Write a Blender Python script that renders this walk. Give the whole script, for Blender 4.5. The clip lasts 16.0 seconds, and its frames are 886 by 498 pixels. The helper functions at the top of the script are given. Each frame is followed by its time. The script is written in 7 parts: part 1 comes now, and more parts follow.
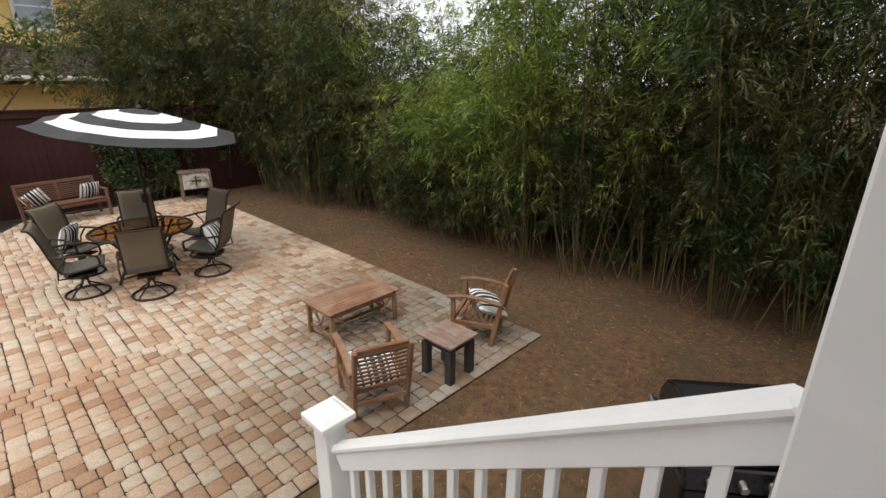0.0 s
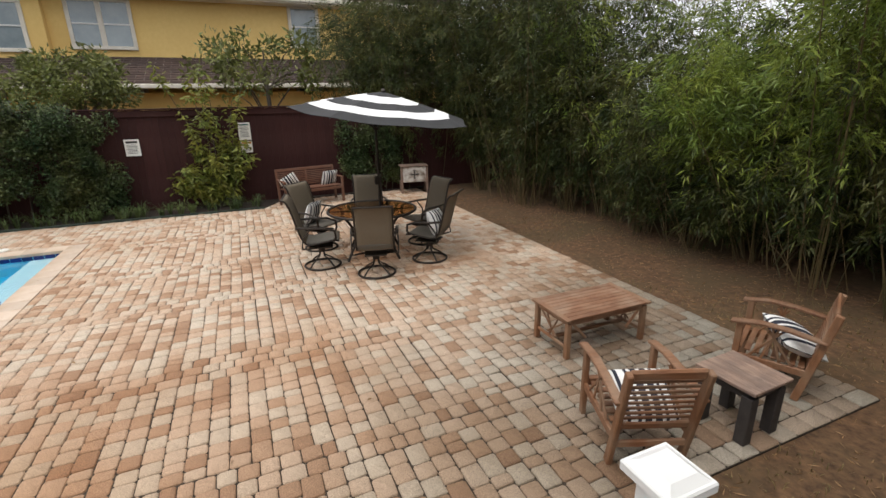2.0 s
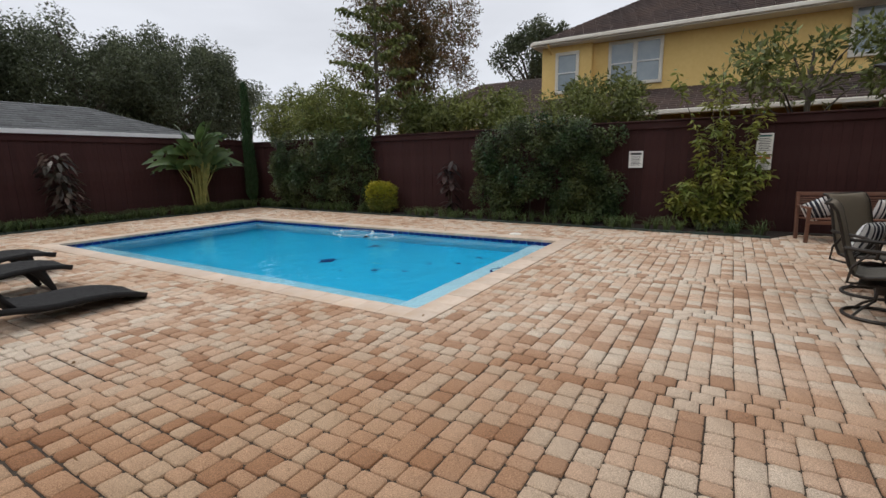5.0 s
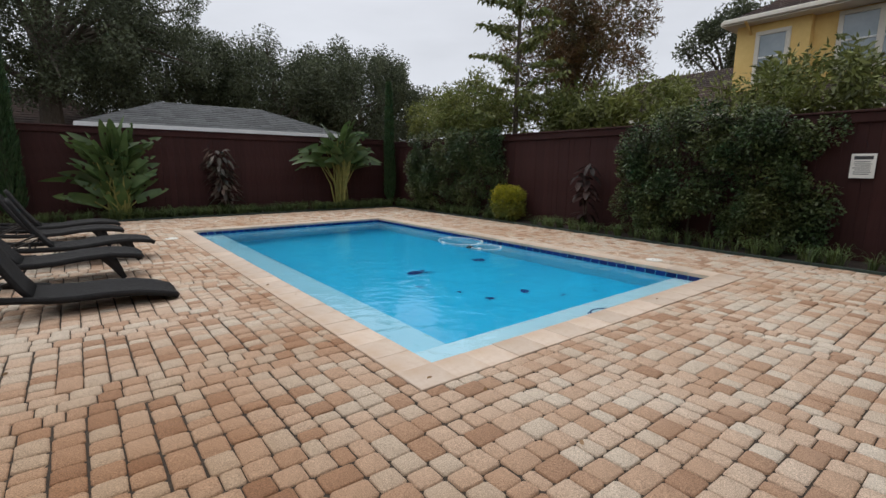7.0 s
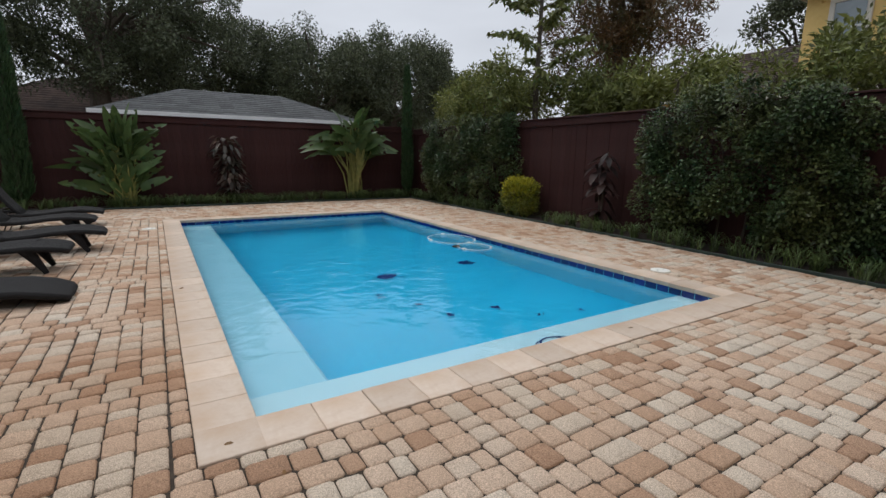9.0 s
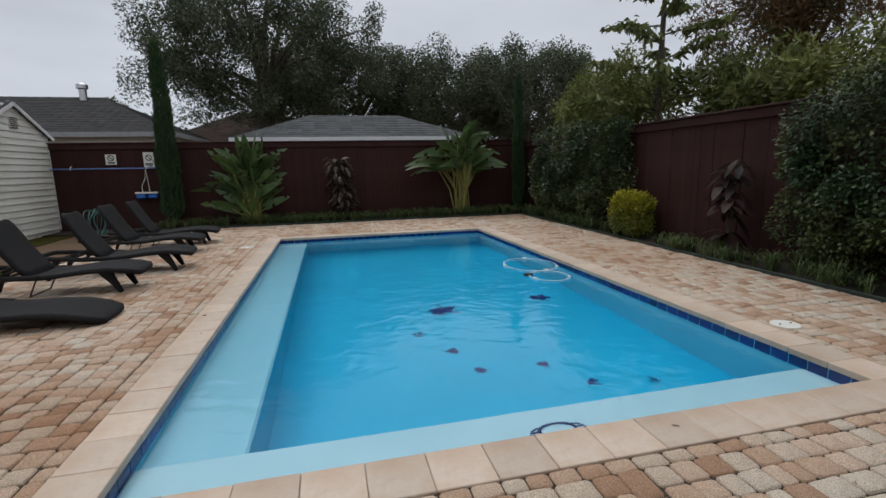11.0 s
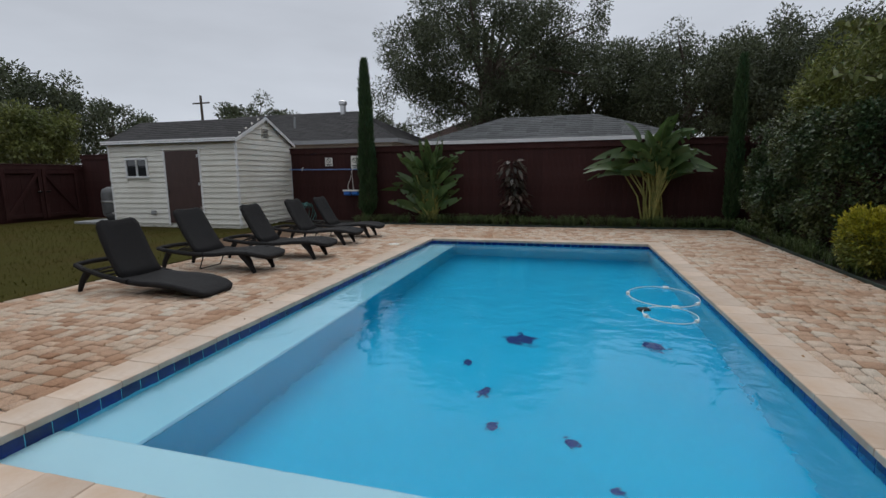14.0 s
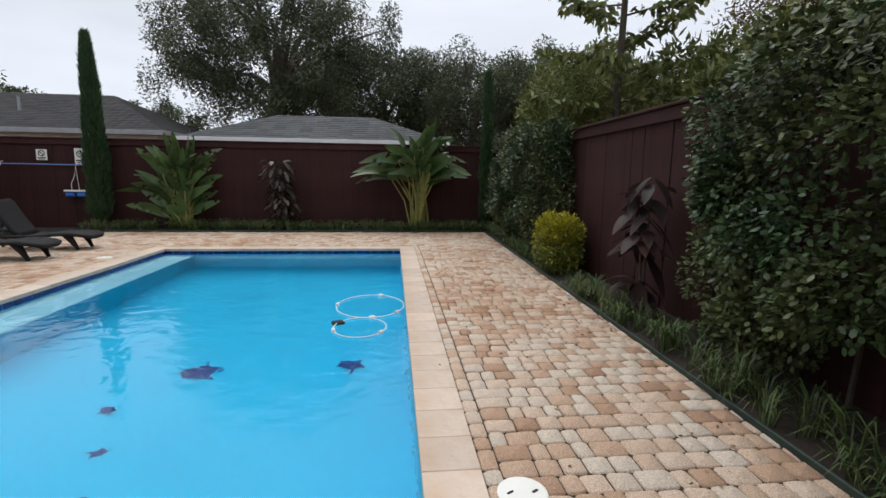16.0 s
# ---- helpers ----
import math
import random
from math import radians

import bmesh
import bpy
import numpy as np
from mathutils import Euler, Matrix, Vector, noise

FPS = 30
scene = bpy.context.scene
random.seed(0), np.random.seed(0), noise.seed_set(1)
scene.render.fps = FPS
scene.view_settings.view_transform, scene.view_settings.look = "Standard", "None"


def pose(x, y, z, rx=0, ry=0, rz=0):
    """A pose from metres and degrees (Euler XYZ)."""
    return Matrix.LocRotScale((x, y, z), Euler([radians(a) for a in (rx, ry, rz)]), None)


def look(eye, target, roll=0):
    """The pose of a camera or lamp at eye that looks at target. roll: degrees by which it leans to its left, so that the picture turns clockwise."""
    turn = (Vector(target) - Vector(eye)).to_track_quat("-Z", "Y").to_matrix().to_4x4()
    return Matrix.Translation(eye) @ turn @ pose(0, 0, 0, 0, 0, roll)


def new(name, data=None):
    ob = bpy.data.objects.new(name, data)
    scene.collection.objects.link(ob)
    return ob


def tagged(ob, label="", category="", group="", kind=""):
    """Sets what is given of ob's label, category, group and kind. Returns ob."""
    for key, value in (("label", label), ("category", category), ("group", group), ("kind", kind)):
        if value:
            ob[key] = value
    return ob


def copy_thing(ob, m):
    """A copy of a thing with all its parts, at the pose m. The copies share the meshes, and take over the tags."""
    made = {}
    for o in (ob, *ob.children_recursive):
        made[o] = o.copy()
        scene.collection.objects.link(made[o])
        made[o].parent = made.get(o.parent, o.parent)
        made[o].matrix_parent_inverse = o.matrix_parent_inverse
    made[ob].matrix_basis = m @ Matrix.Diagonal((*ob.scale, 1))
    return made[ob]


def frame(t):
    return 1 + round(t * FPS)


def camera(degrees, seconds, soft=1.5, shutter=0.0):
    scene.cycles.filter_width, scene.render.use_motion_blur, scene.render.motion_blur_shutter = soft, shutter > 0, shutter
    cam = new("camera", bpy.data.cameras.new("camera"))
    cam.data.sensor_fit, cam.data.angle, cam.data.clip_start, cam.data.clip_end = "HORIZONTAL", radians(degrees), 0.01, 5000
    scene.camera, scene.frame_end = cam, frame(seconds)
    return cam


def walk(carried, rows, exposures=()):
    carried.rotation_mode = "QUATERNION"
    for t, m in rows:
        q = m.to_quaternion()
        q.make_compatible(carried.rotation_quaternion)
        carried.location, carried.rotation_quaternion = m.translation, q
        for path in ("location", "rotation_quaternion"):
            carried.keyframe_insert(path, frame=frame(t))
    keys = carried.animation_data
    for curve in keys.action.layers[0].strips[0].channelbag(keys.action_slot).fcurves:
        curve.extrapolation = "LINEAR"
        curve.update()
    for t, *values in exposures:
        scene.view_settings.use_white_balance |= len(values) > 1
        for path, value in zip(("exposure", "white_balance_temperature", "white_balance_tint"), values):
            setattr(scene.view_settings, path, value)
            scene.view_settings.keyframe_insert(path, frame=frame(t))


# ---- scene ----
cam = camera(87.0, 16.0)
PATH = [
    (0, (-0.044, 0.078, 2.8), (-1.355, 1.434, 2.134), 0.2),
    (0.5, (-0.35, 0.063, 2.671), (-1.822, 1.211, 1.952), -0.0),
    (1, (-0.607, 0.088, 2.586), (-2.199, 1.039, 1.837), -0.5),
    (1.5, (-0.815, 0.051, 2.454), (-2.453, 0.944, 1.735), -0.6),
    (2, (-1.039, 0.002, 2.317), (-2.795, 0.745, 1.711), -1.1),
    (2.5, (-1.267, -0.123, 2.181), (-3.149, 0.308, 1.662), -1.3),
    (3, (-1.476, -0.202, 2.04), (-3.415, -0.202, 1.552), -1.8),
    (3.5, (-1.644, -0.252, 1.873), (-3.555, -0.609, 1.402), -2.0),
    (4, (-1.802, -0.33, 1.783), (-3.649, -0.964, 1.354), -2.1),
    (4.5, (-1.976, -0.313, 1.612), (-3.743, -1.165, 1.222), -2.0),
    (5, (-2.244, -0.337, 1.482), (-3.919, -1.366, 1.113), -1.0),
    (5.2, (-2.386, -0.357, 1.464), (-4.013, -1.467, 1.116), -0.9),
    (7.3, (-4.366, -0.453, 1.369), (-5.541, -2.032, 1.013), 0.6),
    (7.5, (-4.509, -0.457, 1.361), (-5.663, -2.05, 0.999), 0.7),
    (8, (-4.918, -0.499, 1.371), (-6.03, -2.119, 0.996), 0.8),
    (8.2, (-5.062, -0.501, 1.374), (-6.167, -2.125, 0.997), 0.9),
    (10.3, (-6.662, -0.678, 1.409), (-7.354, -2.515, 1.023), -0.6),
    (10.5, (-6.796, -0.719, 1.405), (-7.418, -2.582, 1.029), -0.8),
    (11, (-7.14, -0.812, 1.451), (-7.596, -2.73, 1.112), -1.3),
    (11.5, (-7.498, -0.873, 1.433), (-7.767, -2.831, 1.128), -1.8),
    (12, (-7.817, -0.96, 1.434), (-7.884, -2.935, 1.125), -1.3),
    (12.5, (-8.084, -1.136, 1.438), (-7.979, -3.108, 1.124), -0.4),
    (13, (-8.38, -1.227, 1.424), (-8.087, -3.183, 1.12), -0.6),
    (13.5, (-8.72, -1.302, 1.428), (-8.242, -3.222, 1.127), -0.5),
    (14, (-9.034, -1.489, 1.411), (-8.513, -3.397, 1.101), -0.6),
    (14.5, (-9.411, -1.644, 1.377), (-9.030, -3.581, 1.046), -0.4),
    (15, (-9.814, -1.802, 1.4), (-9.611, -3.762, 1.05), 0.3),
    (15.5, (-10.179, -1.97, 1.413), (-10.220, -3.938, 1.06), 0.8),
    (16, (-10.446, -2.081, 1.45), (-10.657, -4.045, 1.148), 0.8),
]
walk(cam, [(t, look(eye, target, roll)) for t, eye, target, roll in PATH],
     exposures=[(0.0, 0.36, 6750, 10), (1.5, 0.33, 6750, 10), (2.5, 0.07, 6600, 10), (3.5, -0.09, 6450, 10), (5.0, -0.19, 6400, 10), (7.5, -0.27, 6350, 10), (10.5, -0.52, 6200, 9), (12.0, -0.65, 6200, 9),
                (14.5, -0.63, 6150, 9), (15.2, -0.42, 6200, 9), (16.0, -0.08, 6250, 10)])

# ---- world and light: an overcast day ----
world = bpy.data.worlds.new("overcast_sky")
scene.world = world
world.use_nodes = True
wt = world.node_tree
wt.nodes.clear()


def wnode(kind, **values):
    nd = wt.nodes.new(kind)
    for k, v in values.items():
        nd.inputs[k].default_value = v
    return nd


sky = wt.nodes.new("ShaderNodeTexSky")
sky.sky_type = "NISHITA"
sky.sun_disc = False
sky.sun_elevation, sky.sun_rotation = radians(58), radians(200)
w_coord = wt.nodes.new("ShaderNodeTexCoord")
w_sep = wt.nodes.new("ShaderNodeSeparateXYZ")
wt.links.new(w_coord.outputs["Generated"], w_sep.inputs[0])
w_ramp = wt.nodes.new("ShaderNodeValToRGB")
w_ramp.color_ramp.elements[0].position = 0.0
w_ramp.color_ramp.elements[0].color = (1.00, 1.03, 1.09, 1)
w_ramp.color_ramp.elements[1].position = 1.0
w_ramp.color_ramp.elements[1].color = (1.75, 1.74, 1.72, 1)
e = w_ramp.color_ramp.elements.new(0.35)
e.color = (1.02, 1.04, 1.10, 1)
wt.links.new(w_sep.outputs["Z"], w_ramp.inputs[0])
w_map = wt.nodes.new("ShaderNodeMapping")
w_map.inputs["Scale"].default_value = (1.0, 1.0, 3.5)
wt.links.new(w_coord.outputs["Generated"], w_map.inputs[0])
w_noise = wnode("ShaderNodeTexNoise", Scale=1.6, Detail=5.0, Roughness=0.5)
wt.links.new(w_map.outputs[0], w_noise.inputs["Vector"])
w_cloud = wt.nodes.new("ShaderNodeMapRange")
w_cloud.inputs["From Min"].default_value, w_cloud.inputs["From Max"].default_value = 0.3, 0.7
w_cloud.inputs["To Min"].default_value, w_cloud.inputs["To Max"].default_value = 0.84, 1.12
wt.links.new(w_noise.outputs[0], w_cloud.inputs["Value"])
w_mul = wt.nodes.new("ShaderNodeVectorMath")
w_mul.operation = "SCALE"
wt.links.new(w_ramp.outputs[0], w_mul.inputs[0])
wt.links.new(w_cloud.outputs[0], w_mul.inputs["Scale"])
w_bg1 = wnode("ShaderNodeBackground", Strength=0.05)
w_bg2 = wnode("ShaderNodeBackground", Strength=0.95)
wt.links.new(sky.outputs[0], w_bg1.inputs["Color"])
wt.links.new(w_mul.outputs[0], w_bg2.inputs["Color"])
w_mix = wnode("ShaderNodeMixShader", Fac=0.9)
wt.links.new(w_bg1.outputs[0], w_mix.inputs[1])
wt.links.new(w_bg2.outputs[0], w_mix.inputs[2])
w_out = wt.nodes.new("ShaderNodeOutputWorld")
wt.links.new(w_mix.outputs[0], w_out.inputs[0])

sun = new("sun", bpy.data.lights.new("sun", "SUN"))
sun.data.energy, sun.data.angle, sun.data.color = 1.2, radians(35), (1.0, 0.97, 0.92)
sun.matrix_world = look((0, 0, 30), (-6, 14, 0))


# ---- materials ----
def material(name, a, b, scale=6.0, rough=0.7, bump=0.0, bump_scale=0.0, metal=0.0, random_value=0.0, island=False,
             stretch=(1, 1, 1), detail=6.0, spec=0.5, c=None, big=0.6, translucent=0.0, coat=0.0):
    """A mottled surface of colours a and b (and stains of c at the scale big), in object space."""
    m = bpy.data.materials.new(name)
    m.use_nodes = True
    t = m.node_tree
    p = t.nodes["Principled BSDF"]
    co = t.nodes.new("ShaderNodeTexCoord")
    mp = t.nodes.new("ShaderNodeMapping")
    mp.inputs["Scale"].default_value = stretch
    t.links.new(co.outputs["Object"], mp.inputs[0])
    n1 = t.nodes.new("ShaderNodeTexNoise")
    n1.inputs["Scale"].default_value, n1.inputs["Detail"].default_value = scale, detail
    n1.inputs["Roughness"].default_value = 0.65
    t.links.new(mp.outputs[0], n1.inputs["Vector"])
    r1 = t.nodes.new("ShaderNodeMapRange")
    r1.inputs["From Min"].default_value, r1.inputs["From Max"].default_value = 0.32, 0.68
    t.links.new(n1.outputs[0], r1.inputs["Value"])
    mix = t.nodes.new("ShaderNodeMix")
    mix.data_type = "RGBA"
    mix.inputs["A"].default_value, mix.inputs["B"].default_value = (*a, 1), (*b, 1)
    t.links.new(r1.outputs[0], mix.inputs["Factor"])
    col = mix.outputs["Result"]
    if c:
        n2 = t.nodes.new("ShaderNodeTexNoise")
        n2.inputs["Scale"].default_value, n2.inputs["Detail"].default_value = big, 4.0
        t.links.new(co.outputs["Object"], n2.inputs["Vector"])
        r2 = t.nodes.new("ShaderNodeMapRange")
        r2.inputs["From Min"].default_value, r2.inputs["From Max"].default_value = 0.42, 0.72
        t.links.new(n2.outputs[0], r2.inputs["Value"])
        m2 = t.nodes.new("ShaderNodeMix")
        m2.data_type = "RGBA"
        t.links.new(r2.outputs[0], m2.inputs["Factor"])
        t.links.new(col, m2.inputs["A"])
        m2.inputs["B"].default_value = (*c, 1)
        col = m2.outputs["Result"]
    if random_value:
        if island:
            src = t.nodes.new("ShaderNodeNewGeometry").outputs["Random Per Island"]
        else:
            src = t.nodes.new("ShaderNodeObjectInfo").outputs["Random"]
        rr = t.nodes.new("ShaderNodeMapRange")
        rr.inputs["To Min"].default_value, rr.inputs["To Max"].default_value = 1 - random_value, 1 + random_value
        t.links.new(src, rr.inputs["Value"])
        hs = t.nodes.new("ShaderNodeHueSaturation")
        t.links.new(col, hs.inputs["Color"])
        t.links.new(rr.outputs[0], hs.inputs["Value"])
        col = hs.outputs[0]
    t.links.new(col, p.inputs["Base Color"])
    p.inputs["Roughness"].default_value, p.inputs["Metallic"].default_value = rough, metal
    p.inputs["Specular IOR Level"].default_value = spec
    p.inputs["Coat Weight"].default_value = coat
    if bump:
        bn = t.nodes.new("ShaderNodeBump")
        bn.inputs["Strength"].default_value, bn.inputs["Distance"].default_value = bump, 0.01
        if bump_scale:
            n3 = t.nodes.new("ShaderNodeTexNoise")
            n3.inputs["Scale"].default_value, n3.inputs["Detail"].default_value = bump_scale, 5.0
            t.links.new(mp.outputs[0], n3.inputs["Vector"])
            t.links.new(n3.outputs[0], bn.inputs["Height"])
        else:
            t.links.new(n1.outputs[0], bn.inputs["Height"])
        t.links.new(bn.outputs[0], p.inputs["Normal"])
    if translucent:
        tr = t.nodes.new("ShaderNodeBsdfTranslucent")
        t.links.new(col, tr.inputs["Color"])
        mx = t.nodes.new("ShaderNodeMixShader")
        mx.inputs[0].default_value = translucent
        t.links.new(p.outputs[0], mx.inputs[1])
        t.links.new(tr.outputs[0], mx.inputs[2])
        t.links.new(mx.outputs[0], t.nodes["Material Output"].inputs[0])
    return m


def leaf_material(name, a, b, value=0.45, rough=0.5, scale=0.7, translucent=0.25, c=None, spec=0.35):
    return material(name, a, b, scale=scale, rough=rough, random_value=value, island=True, translucent=translucent, spec=spec, detail=3.0, c=c, big=1.3)


def paver_material(name, island):
    m = material(name, (0.5, 0.5, 0.5), (1, 1, 1), scale=75, rough=0.85, bump=0.9, spec=0.25)
    t = m.node_tree
    p = t.nodes["Principled BSDF"]
    grain = next(l.from_socket for l in t.links if l.to_socket == p.inputs["Base Color"])
    if island:
        src = t.nodes.new("ShaderNodeNewGeometry").outputs["Random Per Island"]
    else:
        src = t.nodes.new("ShaderNodeObjectInfo").outputs["Random"]
    ramp = t.nodes.new("ShaderNodeValToRGB")
    ramp.color_ramp.interpolation = "LINEAR"
    el = ramp.color_ramp.elements
    el[0].position, el[0].color = 0.0, (0.40, 0.25, 0.165, 1)
    el[1].position, el[1].color = 1.0, (0.65, 0.555, 0.455, 1)
    for pos, cc in ((0.14, (0.50, 0.335, 0.23, 1)), (0.32, (0.58, 0.425, 0.315, 1)), (0.6, (0.63, 0.485, 0.375, 1)), (0.8, (0.61, 0.52, 0.425, 1))):
        q = el.new(pos)
        q.color = cc
    t.links.new(src, ramp.inputs[0])
    geo = t.nodes.new("ShaderNodeNewGeometry")
    big = t.nodes.new("ShaderNodeTexNoise")
    big.inputs["Scale"].default_value, big.inputs["Detail"].default_value = 0.45, 4.0
    t.links.new(geo.outputs["Position"], big.inputs["Vector"])
    br = t.nodes.new("ShaderNodeMapRange")
    br.inputs["From Min"].default_value, br.inputs["From Max"].default_value = 0.48, 0.74
    t.links.new(big.outputs[0], br.inputs["Value"])
    warm = t.nodes.new("ShaderNodeMix")
    warm.data_type, warm.blend_type = "RGBA", "MULTIPLY"
    warm.inputs["B"].default_value = (0.80, 0.68, 0.58, 1)
    t.links.new(ramp.outputs[0], warm.inputs["A"])
    t.links.new(br.outputs[0], warm.inputs["Factor"])
    col = warm.outputs["Result"]
    # tinted areas: redder stones below the stairs, grey by the lounge corner, two darker
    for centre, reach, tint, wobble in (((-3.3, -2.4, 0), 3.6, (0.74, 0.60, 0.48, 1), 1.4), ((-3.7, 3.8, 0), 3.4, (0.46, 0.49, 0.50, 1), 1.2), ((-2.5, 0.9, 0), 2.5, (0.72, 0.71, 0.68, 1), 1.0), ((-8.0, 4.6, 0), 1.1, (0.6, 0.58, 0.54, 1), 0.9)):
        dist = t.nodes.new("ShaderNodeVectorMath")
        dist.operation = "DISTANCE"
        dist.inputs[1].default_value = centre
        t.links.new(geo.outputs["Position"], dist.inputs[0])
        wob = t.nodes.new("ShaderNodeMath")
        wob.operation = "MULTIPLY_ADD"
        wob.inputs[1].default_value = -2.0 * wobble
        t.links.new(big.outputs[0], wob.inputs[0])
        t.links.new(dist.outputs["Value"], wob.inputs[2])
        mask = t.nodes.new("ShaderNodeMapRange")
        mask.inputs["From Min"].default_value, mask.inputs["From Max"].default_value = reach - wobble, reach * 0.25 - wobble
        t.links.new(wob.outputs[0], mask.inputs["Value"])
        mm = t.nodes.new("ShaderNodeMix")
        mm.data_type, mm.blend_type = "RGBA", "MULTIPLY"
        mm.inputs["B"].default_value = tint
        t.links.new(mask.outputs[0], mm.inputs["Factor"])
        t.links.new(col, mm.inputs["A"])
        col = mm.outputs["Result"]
    fine = t.nodes.new("ShaderNodeMix")
    fine.data_type, fine.blend_type = "RGBA", "MULTIPLY"
    fine.inputs["Factor"].default_value = 0.45
    t.links.new(col, fine.inputs["A"])
    t.links.new(grain, fine.inputs["B"])
    # exposed grit: small dark and light grains
    grit = t.nodes.new("ShaderNodeTexNoise")
    grit.inputs["Scale"].default_value, grit.inputs["Detail"].default_value = 190.0, 2.0
    t.links.new(geo.outputs["Position"], grit.inputs["Vector"])
    gr = t.nodes.new("ShaderNodeMapRange")
    gr.inputs["From Min"].default_value, gr.inputs["From Max"].default_value = 0.30, 0.70
    gr.inputs["To Min"].default_value, gr.inputs["To Max"].default_value = 0.62, 1.38
    t.links.new(grit.outputs[0], gr.inputs["Value"])
    gm = t.nodes.new("ShaderNodeVectorMath")
    gm.operation = "SCALE"
    t.links.new(fine.outputs["Result"], gm.inputs[0])
    t.links.new(gr.outputs[0], gm.inputs["Scale"])
    t.links.new(gm.outputs[0], p.inputs["Base Color"])
    return m


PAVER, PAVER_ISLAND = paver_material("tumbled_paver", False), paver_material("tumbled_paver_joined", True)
JOINT = material("joint_sand", (0.022, 0.016, 0.011), (0.06, 0.043, 0.03), scale=30, rough=0.95)
COPING = material("travertine", (0.50, 0.385, 0.30), (0.59, 0.495, 0.415), scale=9, rough=0.6, bump=0.25, random_value=0.12, c=(0.47, 0.335, 0.235), big=3.5)
BAND = material("blue_waterline_tile", (0.006, 0.014, 0.10), (0.012, 0.03, 0.20), scale=6, rough=0.15, random_value=0.35)
GROUT = material("tile_grout", (0.20, 0.22, 0.30), (0.28, 0.30, 0.38), scale=20, rough=0.9)
# one plaster in five tones: water tint, light and shade painted into the colour
POOL_DEEP = material("deep_water_tint_plaster", (0.006, 0.395, 0.64), (0.008, 0.44, 0.70), scale=1.2, rough=0.7)
POOL_LEDGE = material("ledge_water_tint_plaster", (0.30, 0.54, 0.66), (0.35, 0.59, 0.71), scale=1.5, rough=0.7)
POOL_TOP = material("shallow_water_tint_plaster", (0.46, 0.60, 0.68), (0.52, 0.66, 0.73), scale=1.5, rough=0.7)
POOL_STEP = material("shaded_step_plaster", (0.006, 0.36, 0.52), (0.010, 0.41, 0.58), scale=1.2, rough=0.7)
POOL_WALL = material("lit_wall_plaster", (0.14, 0.54, 0.70), (0.17, 0.59, 0.75), scale=1.2, rough=0.7)
SOIL = material("bare_soil", (0.046, 0.0225, 0.0105), (0.168, 0.092, 0.045), scale=14, rough=0.95, bump=1.0, bump_scale=22, c=(0.078, 0.052, 0.024), big=1.1, detail=10.0)
MULCH = material("dark_mulch", (0.012, 0.009, 0.007), (0.040, 0.026, 0.018), scale=25, rough=0.95, bump=1.0)
LAWN = material("lawn", (0.034, 0.034, 0.007), (0.060, 0.054, 0.012), scale=22, rough=0.95, bump=0.8, bump_scale=90, c=(0.050, 0.038, 0.010), big=0.7, spec=0.05)
FENCE = material("brown_stained_board", (0.029, 0.0090, 0.0084), (0.043, 0.0142, 0.0132), scale=4, spec=0.22, rough=0.75, bump=0.35, stretch=(6, 6, 0.6), random_value=0.10, c=(0.050, 0.0215, 0.0195), big=1.5)
WHITE = material("white_vinyl", (0.74, 0.75, 0.76), (0.80, 0.80, 0.80), scale=3, rough=0.35, c=(0.70, 0.71, 0.71), big=2.0)
SIDING = material("cream_siding", (0.70, 0.69, 0.63), (0.78, 0.77, 0.71), scale=3, rough=0.55, random_value=0.04, c=(0.64, 0.62, 0.55), big=0.9)
TEAK = material("weathered_teak", (0.140, 0.056, 0.026), (0.255, 0.118, 0.058), scale=5, rough=0.6, bump=0.3, stretch=(1, 9, 9), random_value=0.18, c=(0.27, 0.18, 0.12), big=3)
TEAK_UP = material("weathered_teak_upright", (0.145, 0.062, 0.029), (0.26, 0.124, 0.060), scale=5, rough=0.6, bump=0.3, stretch=(9, 9, 1), random_value=0.14, c=(0.26, 0.17, 0.11), big=3)
TEAK_RED = material("reddish_teak", (0.105, 0.042, 0.024), (0.18, 0.078, 0.045), scale=5, rough=0.6, bump=0.3, stretch=(1, 9, 9), random_value=0.14, c=(0.15, 0.085, 0.06), big=3)
TEAK_LONG = material("worn_reddish_teak", (0.135, 0.058, 0.030), (0.25, 0.125, 0.070), scale=5, rough=0.6, bump=0.3, stretch=(9, 1, 9), random_value=0.12, c=(0.29, 0.19, 0.13), big=4)
GREY_WOOD = material("greyed_wood", (0.17, 0.105, 0.078), (0.32, 0.225, 0.175), scale=5, rough=0.75, bump=0.4, stretch=(1, 9, 9), random_value=0.14, c=(0.13, 0.092, 0.078), big=5)
DARK_WOOD = material("dark_stained_wood", (0.025, 0.022, 0.022), (0.05, 0.043, 0.04), scale=8, rough=0.7, bump=0.3)
BRONZE = material("bronze_metal", (0.020, 0.015, 0.012), (0.034, 0.027, 0.022), scale=12, rough=0.45, metal=0.4)
SLING = material("grey_sling_fabric", (0.085, 0.078, 0.066), (0.125, 0.115, 0.098), scale=120, rough=0.8, bump=0.3, c=(0.10, 0.09, 0.075), big=4)
SLING_BACK = material("tan_sling_fabric", (0.13, 0.105, 0.075), (0.17, 0.14, 0.10), scale=120, rough=0.8, bump=0.3)
WICKER = material("dark_resin_wicker", (0.011, 0.011, 0.012), (0.025, 0.024, 0.025), scale=60, rough=0.75, bump=1.0, stretch=(1, 2.5, 1), spec=0.18)
CANVAS_DARK = material("charcoal_canvas", (0.020, 0.021, 0.024), (0.031, 0.032, 0.036), scale=3, rough=0.85)
